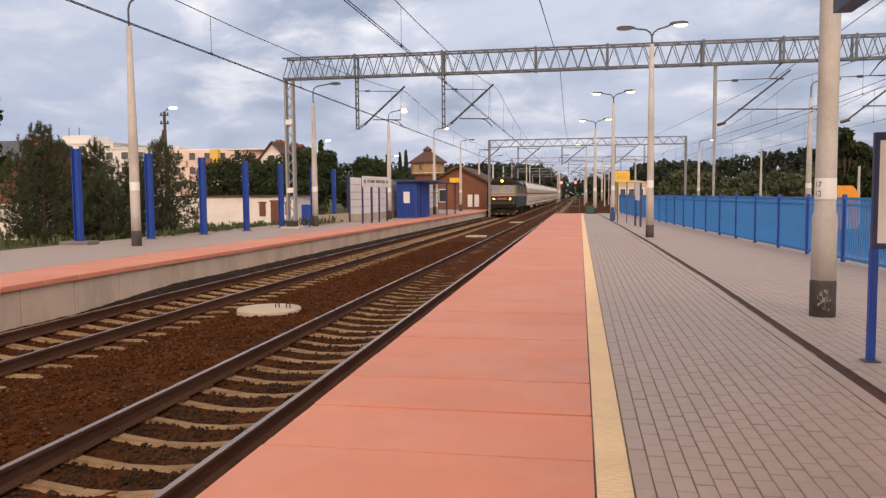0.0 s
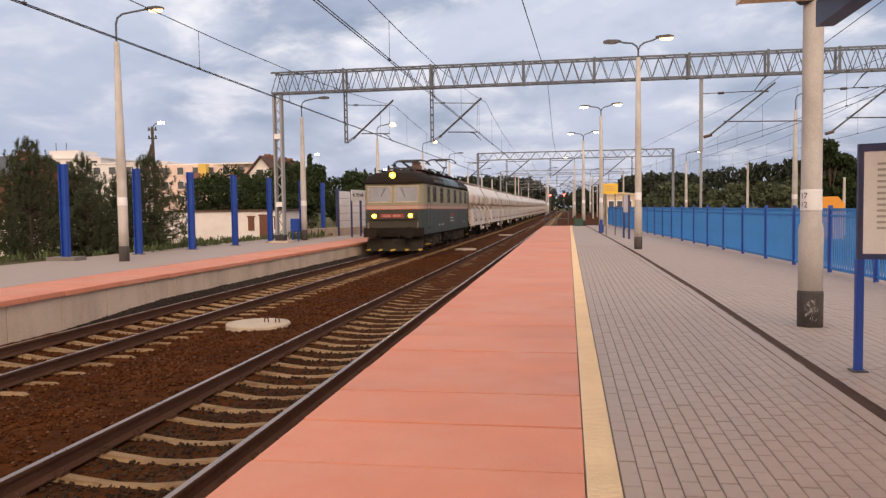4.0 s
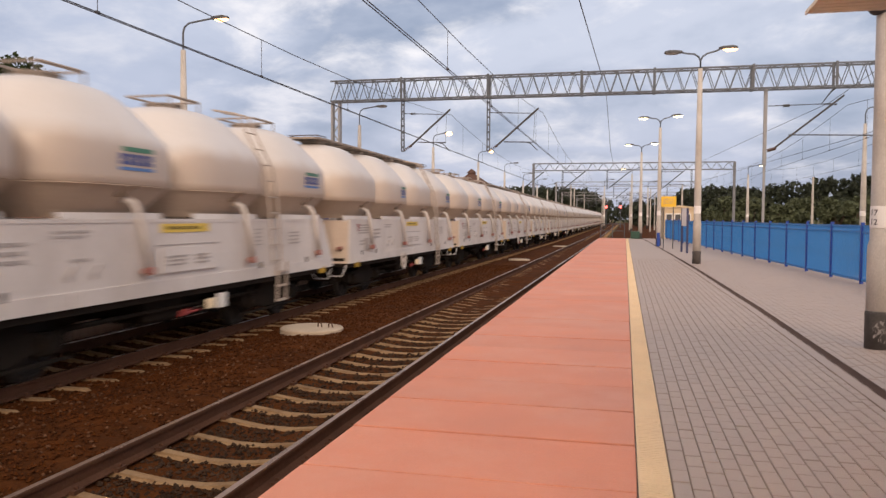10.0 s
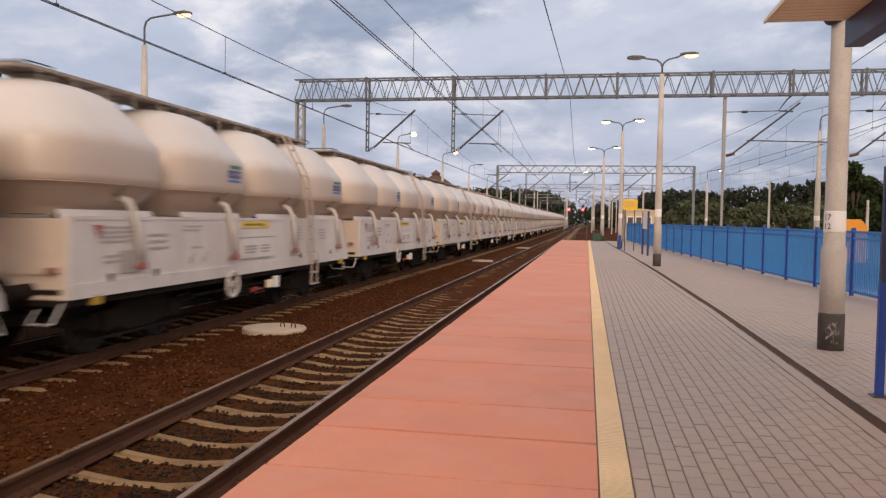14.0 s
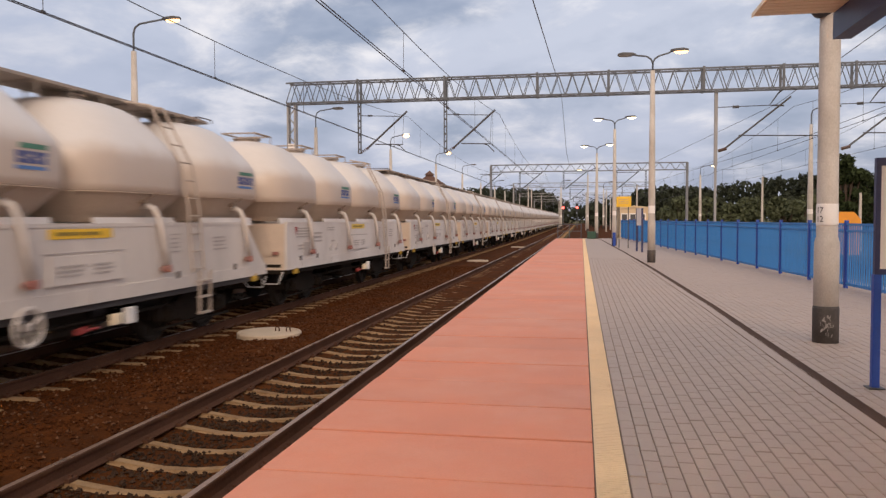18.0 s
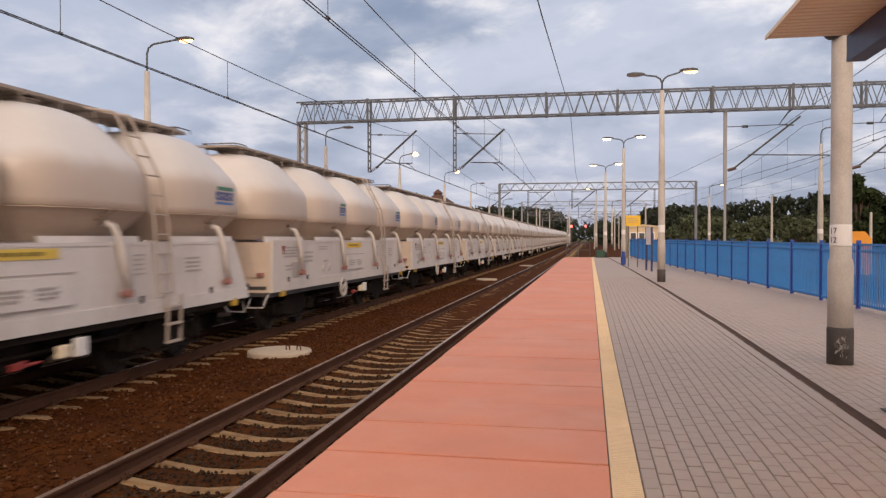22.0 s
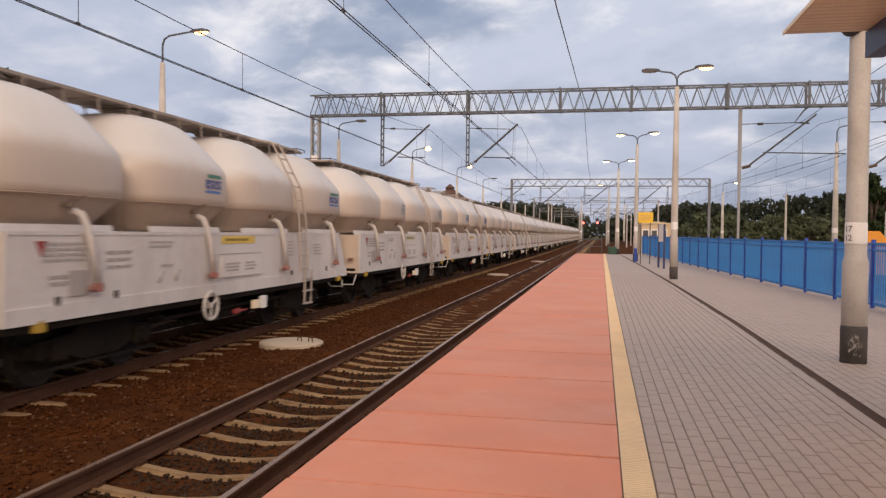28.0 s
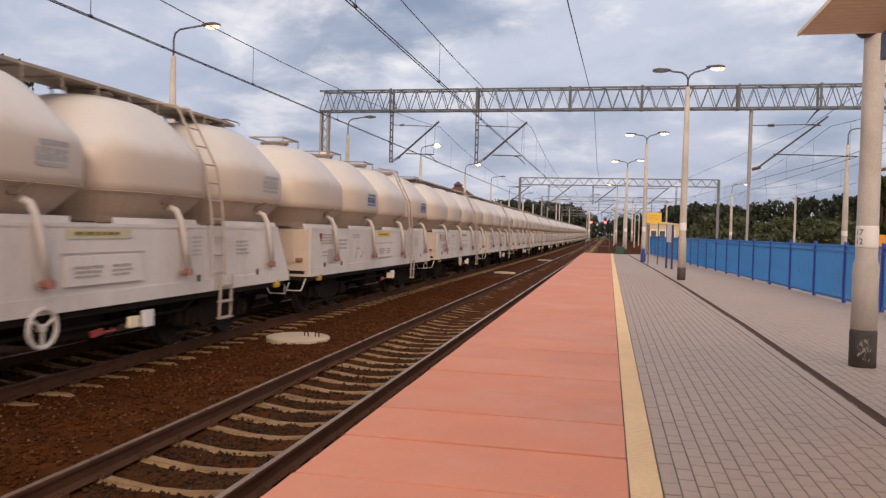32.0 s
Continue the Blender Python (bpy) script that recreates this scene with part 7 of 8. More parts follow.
def far_wood():
    r = random.Random(31)
    blobs = []
    for k in range(210):
        x = r.uniform(11, 95)
        h = float(np.interp(x, [11, 14, 26, 31, 41, 48, 62, 95], [7.5, 9.0, 8.2, 9.6, 10.6, 11.2, 10.5, 10])) * r.uniform(0.86, 1.04)
        for j in range(3):
            z = h * (0.35, 0.62, 0.86)[j] - 0.6
            blobs.append((x + r.uniform(-0.8, 0.8), 165 + r.uniform(-6, 14), z, 1.9 - 0.35 * j, 1.5, 58))
    ob = new("far_wood", leaf_mesh("far_wood", blobs, 0.40, "leaf_far", 5))
    tagged(ob, "dark wood of tall trees beyond the railway yard", "woodland", kind="stuff")
    blobs = []
    for k in range(170):
        x = r.uniform(-75, -6)
        h = float(np.interp(x, [-75, -45, -30, -12, -6], [11, 11.6, 12.2, 11.2, 8])) * r.uniform(0.85, 1.03)
        for j in range(3):
            blobs.append((x, 250 + r.uniform(-8, 10), h * (0.35, 0.62, 0.86)[j] - 0.6, 2.6, 2.0, 34))
    ob = new("distant_wood", leaf_mesh("distant_wood", blobs, 0.6, "leaf_far", 6))
    tagged(ob, "dark distant wood behind the brick building", "woodland", kind="stuff")
    blobs = []
    for k in range(60):
        x = r.uniform(2.5, 14)
        blobs.append((x, 215 + r.uniform(-6, 10), r.uniform(0.5, 5.5), 1.8, 1.6, 40))
    ob = new("yard_end_wood", leaf_mesh("yard_end_wood", blobs, 0.5, "leaf_far", 8))
    tagged(ob, "dark trees at the far end of the yard", "woodland", kind="stuff")


def weeds():
    r = random.Random(41)
    verts, faces = [], []
    spots = [(-16.6 + r.gauss(0, 0.4), r.uniform(27, 46), r.uniform(0.12, 0.4)) for _ in range(150)] + [(-20 + r.uniform(-6, 2.5), r.uniform(18, 44), r.uniform(0.15, 0.4)) for _ in range(450)] + [(-14.4 + r.gauss(0, 0.25), r.uniform(38, 72), r.uniform(0.15, 0.55)) for _ in range(320)]
    for x, y, h in spots:
        z = -0.14 if x < -16.95 else -0.02
        for k in range(6):
            a = r.random() * 6.28
            d = Vector((math.cos(a) * 0.5, math.sin(a) * 0.5, 1.0)) * h * r.uniform(0.5, 1)
            n = Vector((-math.sin(a), math.cos(a), 0)) * 0.035
            p = Vector((x + r.gauss(0, 0.1), y + r.gauss(0, 0.1), z))
            i = len(verts)
            verts += [tuple(p - n), tuple(p + n), tuple(p + d * 0.6 + n), tuple(p + d)]
            faces.append((i, i + 1, i + 2, i + 3))
    tagged(new("weeds", slab_mesh("weeds", verts, faces, "weed")), "rank green weeds behind the opposite platform", "weeds", kind="stuff")


far_wood()
weeds()
r9 = random.Random(77)
horizon = [(r9.uniform(-40, 45), 400 + r9.uniform(-8, 8), r9.uniform(0.5, 6.5), 3.2, 2.6, 34) for _ in range(110)]
tagged(new("horizon_trees", leaf_mesh("horizon_trees", horizon, 0.9, "leaf_far", 9)), "low dark trees closing the end of the line", "woodland", kind="stuff")

# ---- buildings ----
M["lineside"] = mat("cream_lineside_render", (0.60, 0.48, 0.32), 0.85, var=0.08, scale=1, grain=15)
M["plaster"] = mat("white_plaster", (0.87, 0.81, 0.76), 0.85, var=0.08, scale=0.8, grain=20, stain=(0.55, 0.46, 0.40), stain_amount=0.5)
M["pink"] = mat("pink_render", (0.76, 0.58, 0.49), 0.85, var=0.05, scale=0.3, grain=4)
M["ochre"] = mat("yellow_render", (0.74, 0.50, 0.12), 0.85, var=0.05, scale=0.3, grain=4)
M["pale_render"] = mat("pale_render", (0.74, 0.71, 0.69), 0.85, var=0.05, scale=0.3, grain=4)
M["brick"] = mat("red_brick", (0.20, 0.085, 0.048), 0.9, var=0.25, scale=1.2, grain=12, bump=0.2, stain=(0.11, 0.055, 0.035), stain_amount=0.5, piece=0.3)
M["tile"] = mat("brown_roof_tile", (0.095, 0.050, 0.036), 0.85, var=0.25, scale=1, grain=10, piece=0.2)
M["slate"] = mat("grey_roof", (0.085, 0.088, 0.10), 0.7, var=0.2, scale=1, grain=10)
M["tower_wall"] = mat("ochre_tower_wall", (0.42, 0.27, 0.13), 0.9, var=0.12, scale=0.8, grain=12, stain=(0.24, 0.15, 0.09), stain_amount=0.5)
M["door"] = mat("brown_door", (0.17, 0.065, 0.035), 0.7, var=0.2, scale=3)
M["window_dark"] = mat("dark_window", (0.05, 0.052, 0.06), 0.15, var=0.2, bump=0, spec=0.8)
M["balcony"] = mat("brown_balcony", (0.22, 0.10, 0.07), 0.7, var=0.15)
bm = B()
box(bm, -31.0, -20.9, 31.4, 31.6, -0.5, 1.25, 0.02)
tagged(part("garden_wall", bm, "plaster"), "low white plastered garden wall behind the pines", "wall", kind="structure")


def block(x0, x1, y, depth, z0, z1, storeys, bays, wall, lab, pane_w=1.5, pane_h=1.4, balc=(), slope=0.0):
    """Apartment block: walls, roof slab with parapet, a window and sill for each bay and storey, some balconies."""
    b = thing("apartment_building", lab, "apartment building", "apartment blocks behind the station", at=(0, 0, 0))
    bm = B()
    loft(bm, [[(x0, y, z0), (x1, y + slope, z0), (x1, y + slope + depth, z0), (x0, y + depth, z0)], [(x0, y, z1), (x1, y + slope, z1), (x1, y + slope + depth, z1), (x0, y + depth, z1)]])
    bmesh.ops.recalc_face_normals(bm, faces=bm.faces)
    part("wall", bm, wall, b)
    bm = B()
    bar(bm, ((x0 + x1) / 2, y + slope / 2 - 0.2, z1 + 0.15), ((x0 + x1) / 2, y + depth + slope / 2 + 0.2, z1 + 0.15), abs(x1 - x0) + 0.4, 0.3)
    part("roof", bm, "pale_render", b)
    sh = (z1 - z0) / storeys
    for s in range(storeys):
        for k in range(bays):
            u = (k + 0.5) / bays
            cx, cy = x0 + (x1 - x0) * u, y + slope * u
            zz = z0 + sh * (s + 0.32)
            bm = B()
            box(bm, cx - pane_w / 2 - 0.1, cx + pane_w / 2 + 0.1, cy - 0.10, cy - 0.01, zz - 0.1, zz + pane_h + 0.1)
            w = part("window", bm, "white", b)
            bm = B()
            box(bm, cx - pane_w / 2, cx + pane_w / 2, cy - 0.13, cy - 0.105, zz, zz + pane_h)
            part("pane", bm, "window_dark", w)
            if k in balc:
                bm = B()
                box(bm, cx - 1.4, cx + 1.4, cy - 1.2, cy - 0.12, zz - 0.9, zz + 0.25)
                part("balcony", bm, "balcony", b)
    return b


block(-96, -79, 142, 12, -0.6, 11.2, 4, 5, "pale_render", "pale four-storey apartment block with rows of windows")
bl = block(-79.5, -57, 139, 12, -0.6, 10.6, 4, 8, "pink", "pink and yellow four-storey apartment block with brown balconies", balc=(2, 5), slope=6)
bm = B()
box(bm, -71.6, -69.9, 140.3, 143.5, 6.2, 10.7)
part("stair_tower", bm, "ochre", bl, "yellow rendered stair tower")
ap = block(-118, -100, 152, 14, -0.6, 13.2, 5, 6, "pale_render", "white apartment block with a raised roof structure")
bm = B()
box(bm, -113, -106, 153, 160, 13.2, 15.2)
part("roof_house", bm, "pale_render", ap)
for x in (-112.0, -109.5):
    bm = B()
    rod(bm, (x, 154, 15.2), (x, 154, 17.0), 0.08, n=5)
    part("aerial", bm, "dark_steel", ap)


def gable_house(name, lab, cat, x0, x1, y0, y1, z0, eave, ridge, wall, roof, along="x", over=0.4, windows=(), doors=(), chimneys=()):
    """House with pitched roof in two planes, gables, windows on the front face, chimneys."""
    h = thing(name, lab, cat)
    cx, cy = (x0 + x1) / 2, (y0 + y1) / 2
    bm = B()
    if along == "x":
        ends = [[(x, y0, z0), (x, y1, z0), (x, y1, eave), (x, cy, ridge), (x, y0, eave)] for x in (x0, x1)]
    else:
        ends = [[(x0, y, z0), (x1, y, z0), (x1, y, eave), (cx, y, ridge), (x0, y, eave)] for y in (y0, y1)]
    loft(bm, ends)
    bmesh.ops.recalc_face_normals(bm, faces=bm.faces)
    part("wall", bm, wall, h)
    for s in (-1, 1):
        bm = B()
        if along == "x":
            ye = y0 if s < 0 else y1
            dz = (ridge - eave) / (abs(cy - ye)) * over
            loft(bm, [[(x, ye + s * over, eave - dz), (x, cy, ridge + 0.02), (x, cy, ridge + 0.2), (x, ye + s * over, eave - dz + 0.18)] for x in (x0 - over, x1 + over)])
        else:
            xe = x0 if s < 0 else x1
            dz = (ridge - eave) / (abs(cx - xe)) * over
            loft(bm, [[(xe + s * over, y, eave - dz), (cx, y, ridge + 0.02), (cx, y, ridge + 0.2), (xe + s * over, y, eave - dz + 0.18)] for y in (y0 - over, y1 + over)])
        bmesh.ops.recalc_face_normals(bm, faces=bm.faces)
        part("roof", bm, roof, h)
    for x, z, w, hh in windows:
        bm = B()
        box(bm, x - w / 2 - 0.1, x + w / 2 + 0.1, y0 - 0.08, y0 - 0.01, z - 0.1, z + hh + 0.1)
        f = part("window", bm, "white", h)
        bm = B()
        box(bm, x - w / 2, x + w / 2, y0 - 0.1, y0 - 0.085, z, z + hh)
        part("pane", bm, "window_dark", f)
    for x, z, w, hh in doors:
        bm = B()
        box(bm, x - w / 2, x + w / 2, y0 - 0.08, y0 - 0.01, z, z + hh)
        part("door", bm, "door", h)
    for x, y, zb, zt in chimneys:
        bm = B()
        box(bm, x - 0.35, x + 0.35, y - 0.35, y + 0.35, zb, zt)
        part("chimney", bm, "brick", h)
    return h


gable_house("house", "brown-roofed house with pale gable and brick chimneys above the trees", "house", -40.9, -36.6, 93, 106, -0.6, 5.8, 8.3, "plaster", "tile", "y", 0.6,
            windows=((-39.0, 5.6, 0.9, 1.1), (-40.2, 2.6, 0.9, 1.1), (-37.8, 2.6, 0.9, 1.1)), chimneys=((-38.75, 95, 8.0, 8.8), (-38.75, 97, 8.0, 8.8), (-38.5, 100, 7.8, 8.7), (-38.6, 102.5, 7.8, 8.7)))
gable_house("shed", "dark-roofed brick outbuilding at the edge of the view", "building", -48.0, -38.6, 47, 55, -0.6, 4.2, 5.6, "brick", "slate", "x", 0.6, chimneys=((-39.0, 50, 4.6, 6.0),))
st = gable_house("station_building", "old red-brick railway building with brown pitched roofs", "building", -17.6, -10.9, 90, 106, -0.6, 3.0, 4.75, "brick", "tile", "y", 0.6,
                 windows=((-16.2, 0.7, 0.8, 1.4),), doors=((-12.9, 0.0, 0.55, 1.45), (-12.1, 0.0, 0.55, 1.45)))
for x in (-12.9, -12.1):
    bm = B()
    box(bm, x - 0.28, x + 0.28, 89.88, 89.91, 0.05, 1.5)
    part("white_panel", bm, "white", st)
bm = B()
box(bm, -15.3, -14.1, 89.6, 89.75, 2.95, 3.5)
tagged(part("sign_board", bm, "yellow"), "plain yellow sign on the brick building", "sign")


def tower():
    """Octagonal tower: brick base, wider ochre upper storey, brown hipped roof with a small lantern."""
    t = thing("water_tower", "octagonal ochre water tower with a brown hipped roof", "tower", at=None)
    cx, cy = -21.4, 107
    for name, mm, prof in (("base", "brick", [(1.95, -0.6), (1.9, 4.4)]), ("upper_storey", "tower_wall", [(2.15, 4.3), (2.4, 4.55), (2.4, 6.05)]), ("roof", "tile", [(2.85, 5.98), (2.8, 6.15), (0.6, 7.6), (0.55, 7.85)]), ("lantern_roof", "tile", [(0.72, 7.8), (0.68, 7.9), (0.06, 8.4)])):
        bm = B()
        turned(bm, cx, cy, prof, 8)
        part(name, bm, mm, t)
    bm = B()
    box(bm, cx - 0.65, cx - 0.45, cy - 2.30, cy - 2.15, 4.95, 5.7)
    part("slit_window", bm, "window_dark", t)
    bm = B()
    turned(bm, cx, cy, [(2.43, 4.5), (2.46, 4.62)], 8)
    part("cornice", bm, "plaster", t)


tower()


def low_building():
    b = thing("outbuilding", "low white plastered outbuilding with a flat roof and brown doors", "outbuilding")
    bm = B()
    loft(bm, [[(x, y, z) for x, y in ((-23.2, 40.5), (-19.3, 42.0), (-16.55, 42.4), (-17.0, 47.5), (-23.5, 46.0))] for z in (-0.5, 1.48)])
    bmesh.ops.recalc_face_normals(bm, faces=bm.faces)
    part("wall", bm, "plaster", b)
    bm = B()
    loft(bm, [[(x, y, z) for x, y in ((-23.3, 40.35), (-19.3, 41.85), (-16.4, 42.25), (-16.8, 47.7), (-23.7, 46.2))] for z in (1.485, 1.58)])
    bmesh.ops.recalc_face_normals(bm, faces=bm.faces)
    part("roof", bm, "tile", b)
    d = Vector((2.75, 0.4, 0)).normalized()
    n = Vector((d.y, -d.x, 0))
    for u, w, z0, z1, mm, name in ((0.95, 0.36, 0.35, 1.12, "door", "window"), (1.75, 0.62, -0.25, 1.2, "door", "door"), (2.45, 0.3, 0.4, 1.1, "door", "window")):
        p = Vector((-19.3, 42.0, 0)) + d * u
        bm = B()
        bar(bm, p + n * 0.02 + Vector((0, 0, (z0 + z1) / 2)) - d * w / 2, p + n * 0.02 + Vector((0, 0, (z0 + z1) / 2)) + d * w / 2, 0.06, z1 - z0)
        part(name, bm, mm, b)
        bm = B()
        bar(bm, p + n * 0.03 + Vector((0, 0, z1 + 0.04)) - d * (w / 2 + 0.06), p + n * 0.03 + Vector((0, 0, z1 + 0.04)) + d * (w / 2 + 0.06), 0.08, 0.08)
        part("lintel", bm, "brick", b)
    bm = B()
    box(bm, -19.42, -19.2, 41.92, 42.05, -0.5, 1.48)
    part("corner_pier", bm, "brick", b)
    w = B()
    bar(w, (-34.0, 35.0, 0.15), (-24.0, 40.2, 0.4), 0.2, 1.6)
    tagged(part("yard_wall", w, "plaster"), "long white plastered yard wall", "wall", kind="structure")


low_building()


def utility_pole():
    u = thing("utility_pole", "dark wooden A-frame utility pole with a white lamp", "utility pole")
    for a, b in (((-34.6, 60, -0.5), (-34.7, 60, 8.7)), ((-36.8, 60, -0.5), (-34.78, 60, 7.2))):
        bm = B()
        rod(bm, a, b, 0.17, 0.12, 8)
        part("leg", bm, "bark", u)
    for z in (7.7, 8.4):
        bm = B()
        bar(bm, (-35.1, 60, z), (-34.3, 60, z), 0.1)
        for x in (-35.0, -34.4):
            turned(bm, x, 60, [(0.05, z + 0.05), (0.08, z + 0.12), (0.05, z + 0.25)], 8)
        part("crossarm", bm, "dark_steel", u)
    bm = B()
    pipe(bm, [(-34.7, 60, 8.6), (-34.4, 60, 8.9), (-34.1, 60, 9.0)], 0.04)
    part("lamp_arm", bm, "steel", u)
    bm = B()
    box(bm, -34.15, -33.6, 59.85, 60.15, 8.9, 9.1, 0.03)
    part("lantern", bm, "lamp_cold", u, "lit cold-white lantern")


M["lamp_cold"] = glow("lamp_cold", (0.9, 0.95, 1.0), 8.0)
M["orange"] = mat("orange_paint", (0.75, 0.30, 0.02), 0.5, var=0.1)
M["car_white"] = mat("car_white", (0.75, 0.75, 0.76), 0.25, var=0.03, bump=0)
utility_pole()


def small_lamp(x, y, h, lab):
    g = thing("street_lamp", lab, "street lamp", "street lamps among the houses")
    bm = B()
    rod(bm, (x, y, -0.6), (x, y, h), 0.10, 0.06, 8)
    part("pole", bm, "dark_steel", g)
    bm = B()
    bar(bm, (x, y, h), (x + 0.9, y, h + 0.12), 0.06)
    part("arm", bm, "dark_steel", g)
    bm = B()
    box(bm, x + 0.8, x + 1.3, y - 0.12, y + 0.12, h + 0.05, h + 0.2, 0.03)
    part("lantern", bm, "lamp_cold", g, "lit cold-white lantern")


small_lamp(-27.4, 78.0, 7.2, "slim street lamp with cold-white light among trees")
small_lamp(-26.3, 104.0, 6.8, "slim street lamp with cold-white light among trees")

# ---- yard behind the fence ----


def car(x, y, lab):
    c = thing("parked_car", lab, "car", "cars parked in the yard", at=None)
    bm = B()
    side = [(-2.1, 0.35), (2.1, 0.35), (2.15, 0.75), (1.4, 0.92), (0.75, 1.42), (-1.0, 1.45), (-1.75, 0.98), (-2.15, 0.85)]
    loft(bm, [[(x + a, y + d, z - 1.0) for a, z in side] for d in (-0.85, 0.85)])
    bmesh.ops.recalc_face_normals(bm, faces=bm.faces)
    part("body", bm, "car_white", c)
    bm = B()
    loft(bm, [[(x + a, y + d, z - 1.0) for a, z in ((-1.5, 0.98), (1.25, 0.95), (0.7, 1.36), (-0.95, 1.38))] for d in (-0.87, 0.87)])
    bmesh.ops.recalc_face_normals(bm, faces=bm.faces)
    part("windows", bm, "window_dark", c)
    for a in (-1.35, 1.35):
        for d in (-0.8, 0.8):
            bm = B()
            rod(bm, (x + a, y + d - 0.1, -0.68), (x + a, y + d + 0.1, -0.68), 0.32, n=14)
            part("wheel", bm, "black", c)


def van(x, y):
    c = thing("parked_van", "white van parked in the yard behind the fence", "van")
    bm = B()
    side = [(-2.4, 0.35), (2.4, 0.35), (2.45, 1.0), (1.9, 1.25), (1.35, 2.2), (-2.4, 2.3)]
    loft(bm, [[(x + a, y + d, z - 1.0) for a, z in side] for d in (-0.95, 0.95)])
    bmesh.ops.recalc_face_normals(bm, faces=bm.faces)
    part("body", bm, "car_white", c)
    bm = B()
    loft(bm, [[(x + a, y + d, z - 1.0) for a, z in ((0.4, 1.3), (1.8, 1.28), (1.35, 2.0), (0.4, 2.05))] for d in (-0.97, 0.97)])
    bmesh.ops.recalc_face_normals(bm, faces=bm.faces)
    part("windows", bm, "window_dark", c)
    for a in (-1.5, 1.6):
        for d in (-0.9, 0.9):
            bm = B()
            rod(bm, (x + a, y + d - 0.1, -0.66), (x + a, y + d + 0.1, -0.66), 0.34, n=14)
            part("wheel", bm, "black", c)


van(8.9, 78.0)
car(13.5, 92.0, "white car parked in the yard behind the fence")


def orange_machine():
    o = thing("rail_machine", "orange-yellow track machine cab behind the fence", "machine")
    bm = B()
    loft(bm, [[(13.5, y, -0.5), (14.9, y, -0.5), (14.9, y, 1.45), (14.55, y, 1.85), (13.85, y, 1.85), (13.5, y, 1.6)] for y in (45, 47)])
    bmesh.ops.recalc_face_normals(bm, faces=bm.faces)
    part("cab", bm, "orange", o)
    bm = B()
    box(bm, 13.0, 15.6, 44.8, 49, -1.05, -0.5)
    part("chassis", bm, "dark_steel", o)


orange_machine()
gable_house("yard_house", "small beige lineside building beyond the platform end", "building", 3.3, 5.95, 71, 76, -1.0, 2.38, 2.5, "lineside", "lineside", "y", 0.08, windows=((3.75, 0.9, 0.45, 1.0), (4.5, 0.9, 0.45, 1.0), (5.3, 0.9, 0.45, 1.0)))
for x, y, h in ((-9.5, 138, 7.5), (-10.0, 155, 7.6), (-9.8, 190, 7.5), (2.4, 140, 6.8), (4.6, 150, 7.0), (0.9, 165, 7.2), (3.4, 185, 7.4), (6.2, 172, 7.0), (-6.2, 215, 7.6), (1.6, 225, 7.6), (5.2, 240, 7.8), (-11.5, 250, 8.0)):
    g = thing("catenary_mast", "slim grey far catenary mast with a short arm", "mast", "far catenary masts")
    bm = B()
    rod(bm, (x, y, -1.0), (x, y, h), 0.14, 0.10, 8)
    part("shaft", bm, "pole", g)
    bm = B()
    rod(bm, (x, y, h - 2.0), (x - 2.4, y, h - 0.9), 0.05, n=5)
    rod(bm, (x, y, h - 0.9), (x - 2.4, y, h - 0.9), 0.035, n=5)
    part("arm", bm, "dark_steel", g)
for x, y in ((17.5, 80), (6.5, 95), (20.5, 62)):
    g = thing("catenary_mast", "slim grey catenary mast in the yard", "mast", "yard masts")
    bm = B()
    rod(bm, (x, y, -1.0), (x, y, 3.4 if x > 20 else 5.6), 0.13, 0.09, 10)
    part("shaft", bm, "pole", g)
for k, (x, lab) in enumerate(((9.0, "inner"), (13.2, "outer"))):
    tr = thing("railway_track", f"{lab} yard track behind the fence", "railway track", "tracks of the station", kind="structure")
    for s in (-1, 1):
        bm = B()
        extrude_y(bm, [(x + s * 0.7535 + a, -0.82 + z) for a, z in RAIL_OUT], 0, 300)
        part("rail", bm, "rail_rust", tr)
barrier = thing("end_barrier", "pedestrian railing at the platform end", "railing")
for x in (-1.9, -1.0, -0.1):
    bm = B()
    rod(bm, (x, 60.5, -0.2), (x, 60.5, 1.1), 0.03, n=6)
    part("post", bm, "steel", barrier)
for z in (0.55, 1.08):
    bm = B()
    rod(bm, (-1.9, 60.5, z), (-0.1, 60.5, z), 0.025, n=6)
    part("rail", bm, "steel", barrier)

# ---- pieces of the platforms and tracks ----


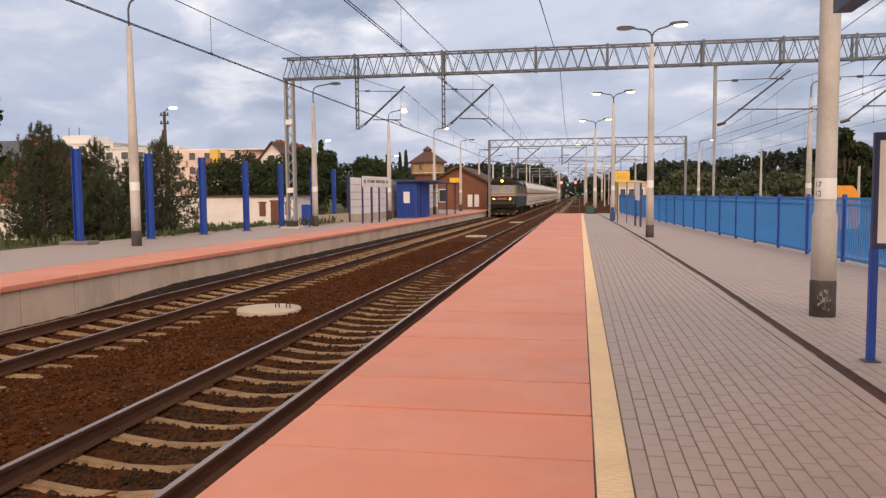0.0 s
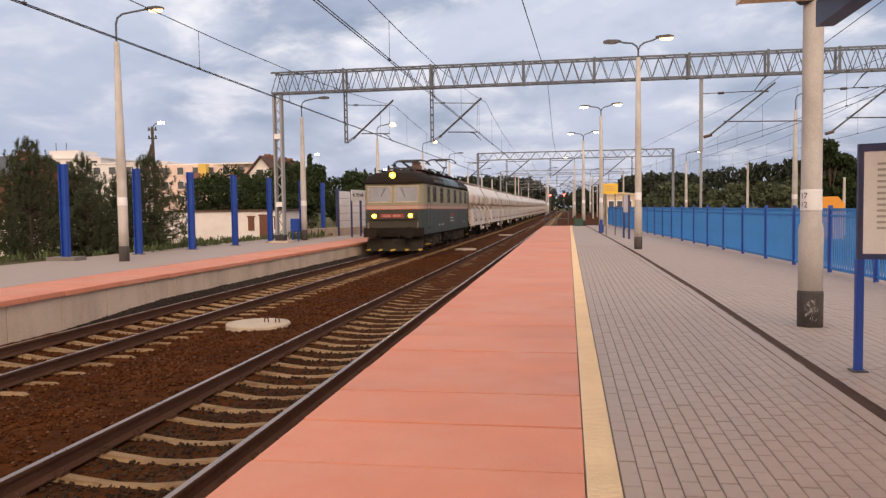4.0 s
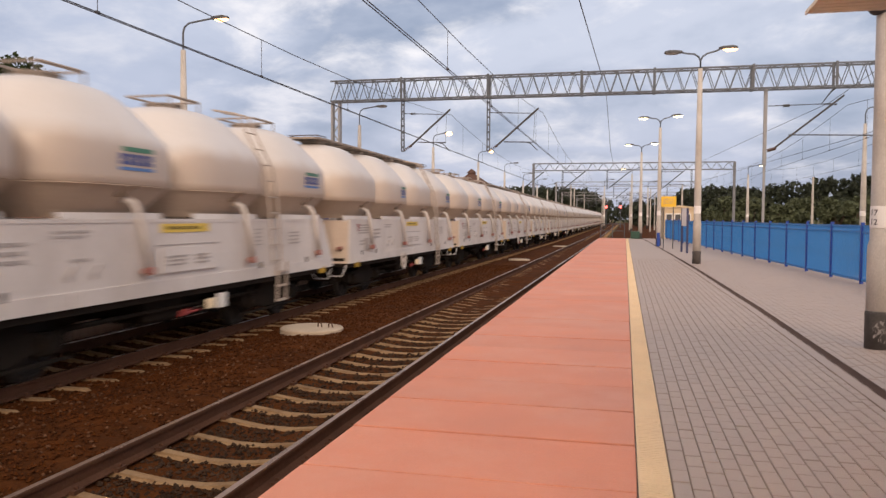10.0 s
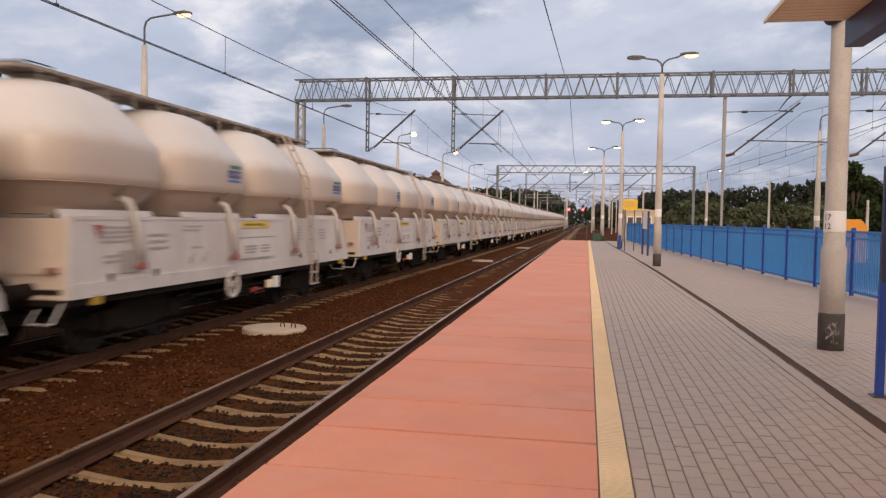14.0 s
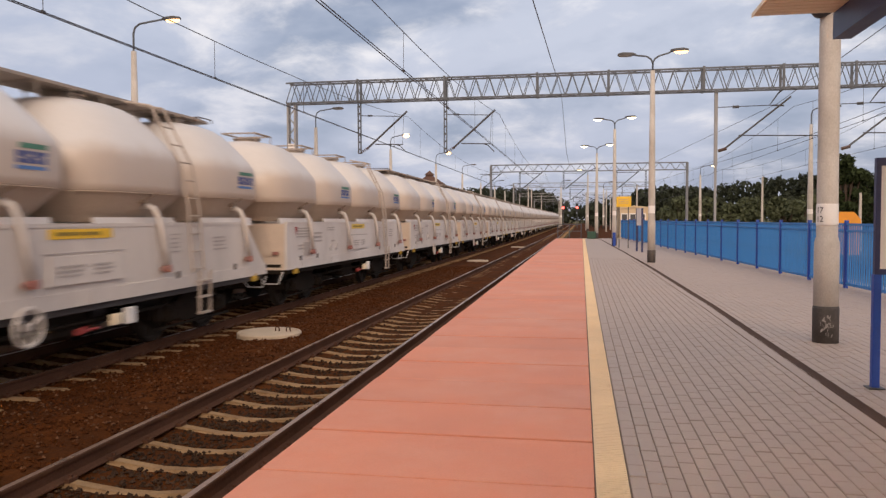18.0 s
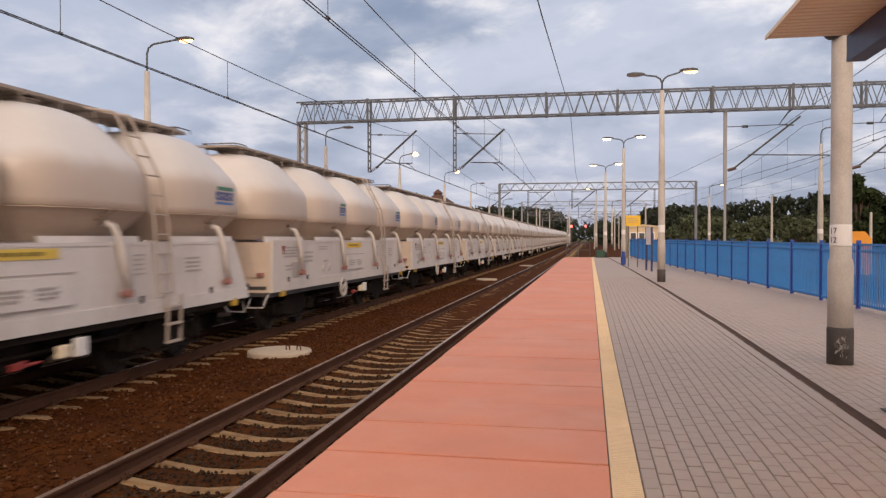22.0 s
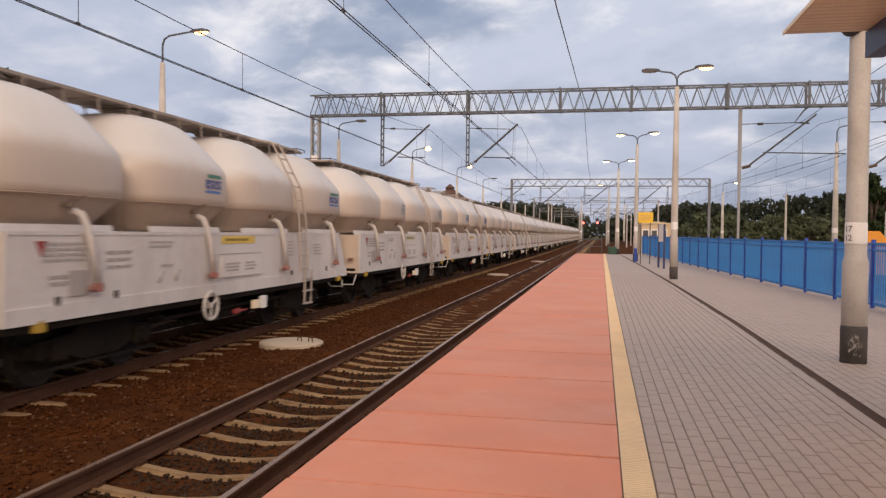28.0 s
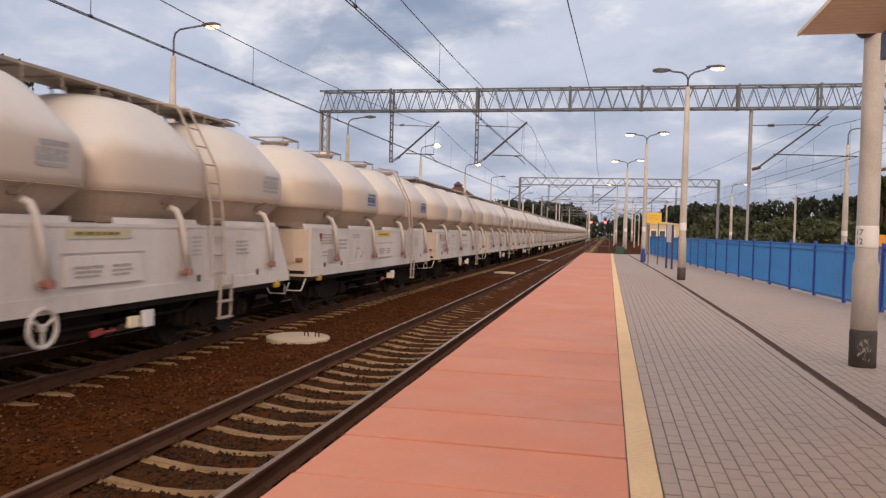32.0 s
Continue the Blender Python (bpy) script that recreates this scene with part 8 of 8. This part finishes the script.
def lay_slabs():
    def slab(w, ln, deep=0.12):
        bm = B()
        box(bm, 0, w, 0.014, ln - 0.014, -deep, 0.0, 0.004)
        me = bpy.data.meshes.new("edge_slab")
        bm.to_mesh(me)
        bm.free()
        me.materials.append(M["slab"])
        return me

    me = slab(2.017, 0.91)
    base = tagged(new("platform_edge", slab_mesh("platform_edge", [(EDGE + 0.02, -9, -0.11), (-0.012, -9, -0.11), (-0.012, END, -0.11), (EDGE + 0.02, END, -0.11)], [(0, 1, 2, 3)], "slab_joint")),
                  "row of large salmon-red concrete edge slabs along the platform", "platform edge", kind="structure")
    for k in range(75):
        ob = new("edge_slab", me)
        ob.parent = base
        ob.location = (EDGE, -8.42 + 0.91 * k, rng.uniform(-0.004, 0.002))
        ob.rotation_euler = (0, 0, rng.uniform(-0.002, 0.002))
    me = slab(1.775, 1.0, 0.10)
    base = tagged(new("far_platform_edge", slab_mesh("far_platform_edge", [(x, y, -0.095 - fall(y)) for y in (-9, 15, 95) for x in (-11.6, EDGE_FAR - 0.02)], [(0, 1, 3, 2), (2, 3, 5, 4)], "slab_joint")),
                  "row of salmon-red edge slabs on the opposite platform", "platform edge", kind="structure")
    for k in range(103):
        ob = new("edge_slab", me)
        ob.parent = base
        ob.location = (-11.655, -8.5 + k, rng.uniform(-0.006, 0.004) - fall(k - 8.0))
        ob.rotation_euler = (-0.0035 if k > 23 else 0, 0, 0)


def lay_tactile():
    bm = B()
    box(bm, 0, 0.186, 0.003, 0.297, -0.05, 0.0, 0.003)
    for k in range(8):
        y = 0.022 + k * 0.0365
        box(bm, 0.008, 0.178, y, y + 0.014, 0.0, 0.0035)
    me = bpy.data.meshes.new("tactile_tile")
    bm.to_mesh(me)
    bm.free()
    me.materials.append(M["tactile"])
    base = tagged(new("tactile_strip", slab_mesh("tactile_strip", [(0.004, -9, -0.006), (0.196, -9, -0.006), (0.196, END, -0.006), (0.004, END, -0.006)], [(0, 1, 2, 3)], "joint")),
                  "yellow ribbed tactile warning strip on the platform", "tactile paving", kind="structure")
    for k in range(int((END + 3) / 0.3)):
        ob = new("tactile_tile", me)
        ob.parent = base
        ob.location = (0.006, -3 + 0.3 * k, rng.uniform(-0.002, 0.002))


def lay_pavers():
    w, ln = 0.105, 0.21

    def verts_of(x, y, z, xa=None, xb=None):
        g, c = 0.0032, 0.004
        x0, x1, y0, y1 = (x if xa is None else xa) + g, (x + w if xb is None else xb) - g, y + g, y + ln - g
        lo = [(x0, y0, -0.02), (x1, y0, -0.02), (x1, y1, -0.02), (x0, y1, -0.02)]
        mid = [(a, b, z - 0.004) for a, b, _ in lo]
        top = [(x0 + c, y0 + c, z), (x1 - c, y0 + c, z), (x1 - c, y1 - c, z), (x0 + c, y1 - c, z)]
        return lo + mid + top

    faces1 = [(8, 9, 10, 11)] + [(a + i, a + (i + 1) % 4, b + (i + 1) % 4, b + i) for a, b in ((0, 4), (4, 8)) for i in range(4)]
    one = slab_mesh("paver", verts_of(0, 0, 0), faces1, "paver_piece")
    vs, fs, n = [], [], 0
    col = 0
    x = 0.2
    while x < 7.0:
        y = -3.0 + (0.105 if col % 2 else 0)
        while y < 30.0:
            ch, fe = spread(CHANNEL, y), spread(FENCE, y)
            ca, cb = ch + 0.03, ch + 0.130
            xa, xb = (x, min(x + w, ca)) if x < ca else (max(x, cb), x + w)
            inside = xb - xa > 0.018 and x < fe + 0.9
            if inside:
                z = rng.uniform(-0.003, 0.002)
                if x < 1.7 and 3.55 < y < 7.6 and n < 300:
                    ob = new("paver", one)
                    ob.parent = PAVING
                    ob.location = (x, y, z)
                    n += 1
                else:
                    k = len(vs)
                    vs += verts_of(x, y, z, xa, xb)
                    fs += [tuple(k + i for i in f) for f in faces1]
            y += ln
        x += w
        col += 1
    ob = new("pavers", slab_mesh("pavers", vs, fs, "paver"))
    ob.parent = PAVING
    ob["kind"] = "stuff"
    # a straight course of blocks laid along the drain
    for name, a0, a1, z, mm in (("course_joint", -0.122, 0.012, 0.003, "joint"), ("edge_course", -0.112, 0.0, 0.006, "paver")):
        bm = B()
        loft(bm, [[(spread(CHANNEL, y) + a0, y, -0.02), (spread(CHANNEL, y) + a1, y, -0.02), (spread(CHANNEL, y) + a1, y, z), (spread(CHANNEL, y) + a0, y, z)] for y in (-3, 4, 9, 14, 19, 24, 29.8)])
        part(name, bm, mm, PAVING)
    # the far stretch
    bm = B()
    for c0, c1 in ((lambda y: 0.2, lambda y: spread(CHANNEL, y) + 0.025), (lambda y: spread(CHANNEL, y) + 0.125, lambda y: spread(FENCE, y) + 1.0)):
        ys = [29.9, 36, 42, 48, 55, END]
        loft(bm, [[(c0(y), y, -0.02), (c1(y), y, -0.02), (c1(y), y, 0.0), (c0(y), y, 0.0)] for y in ys])
    ob = part("far_pavers", bm, "paver", PAVING)


lay_slabs()
lay_tactile()
lay_pavers()
sleepers(SLEEPER, TRACK_OBS)

# ---- what moves ----


def on_track(x, y):
    """A vehicle's pose with its middle at y, leaning with the fall of the line."""
    a, b = fall(y - 5), fall(y + 5)
    return pose(x, y, RAIL - (a + b) / 2, math.degrees((a - b) / 10))


def motions():
    """The train runs past, each vehicle on its own rows; its nearer wheelsets turn."""
    x = TRACKS["far"]
    times = [0.4 * k for k in range(81)]
    fine = [k / 15 for k in range(481)]
    for n, (ob, y) in enumerate(TRAIN):
        walk(ob, [(t, on_track(x, y - run(t))) for t in times])
        if n > 9:
            continue
        for w in [o for o in ob.children_recursive if o.name.startswith("wheelset")]:
            p, r = w.location.copy(), w.location.z
            walk(w, [(t, pose(p.x, p.y, p.z, math.degrees(run(t) - run(0)) / r % 360)) for t in fine])


motions()
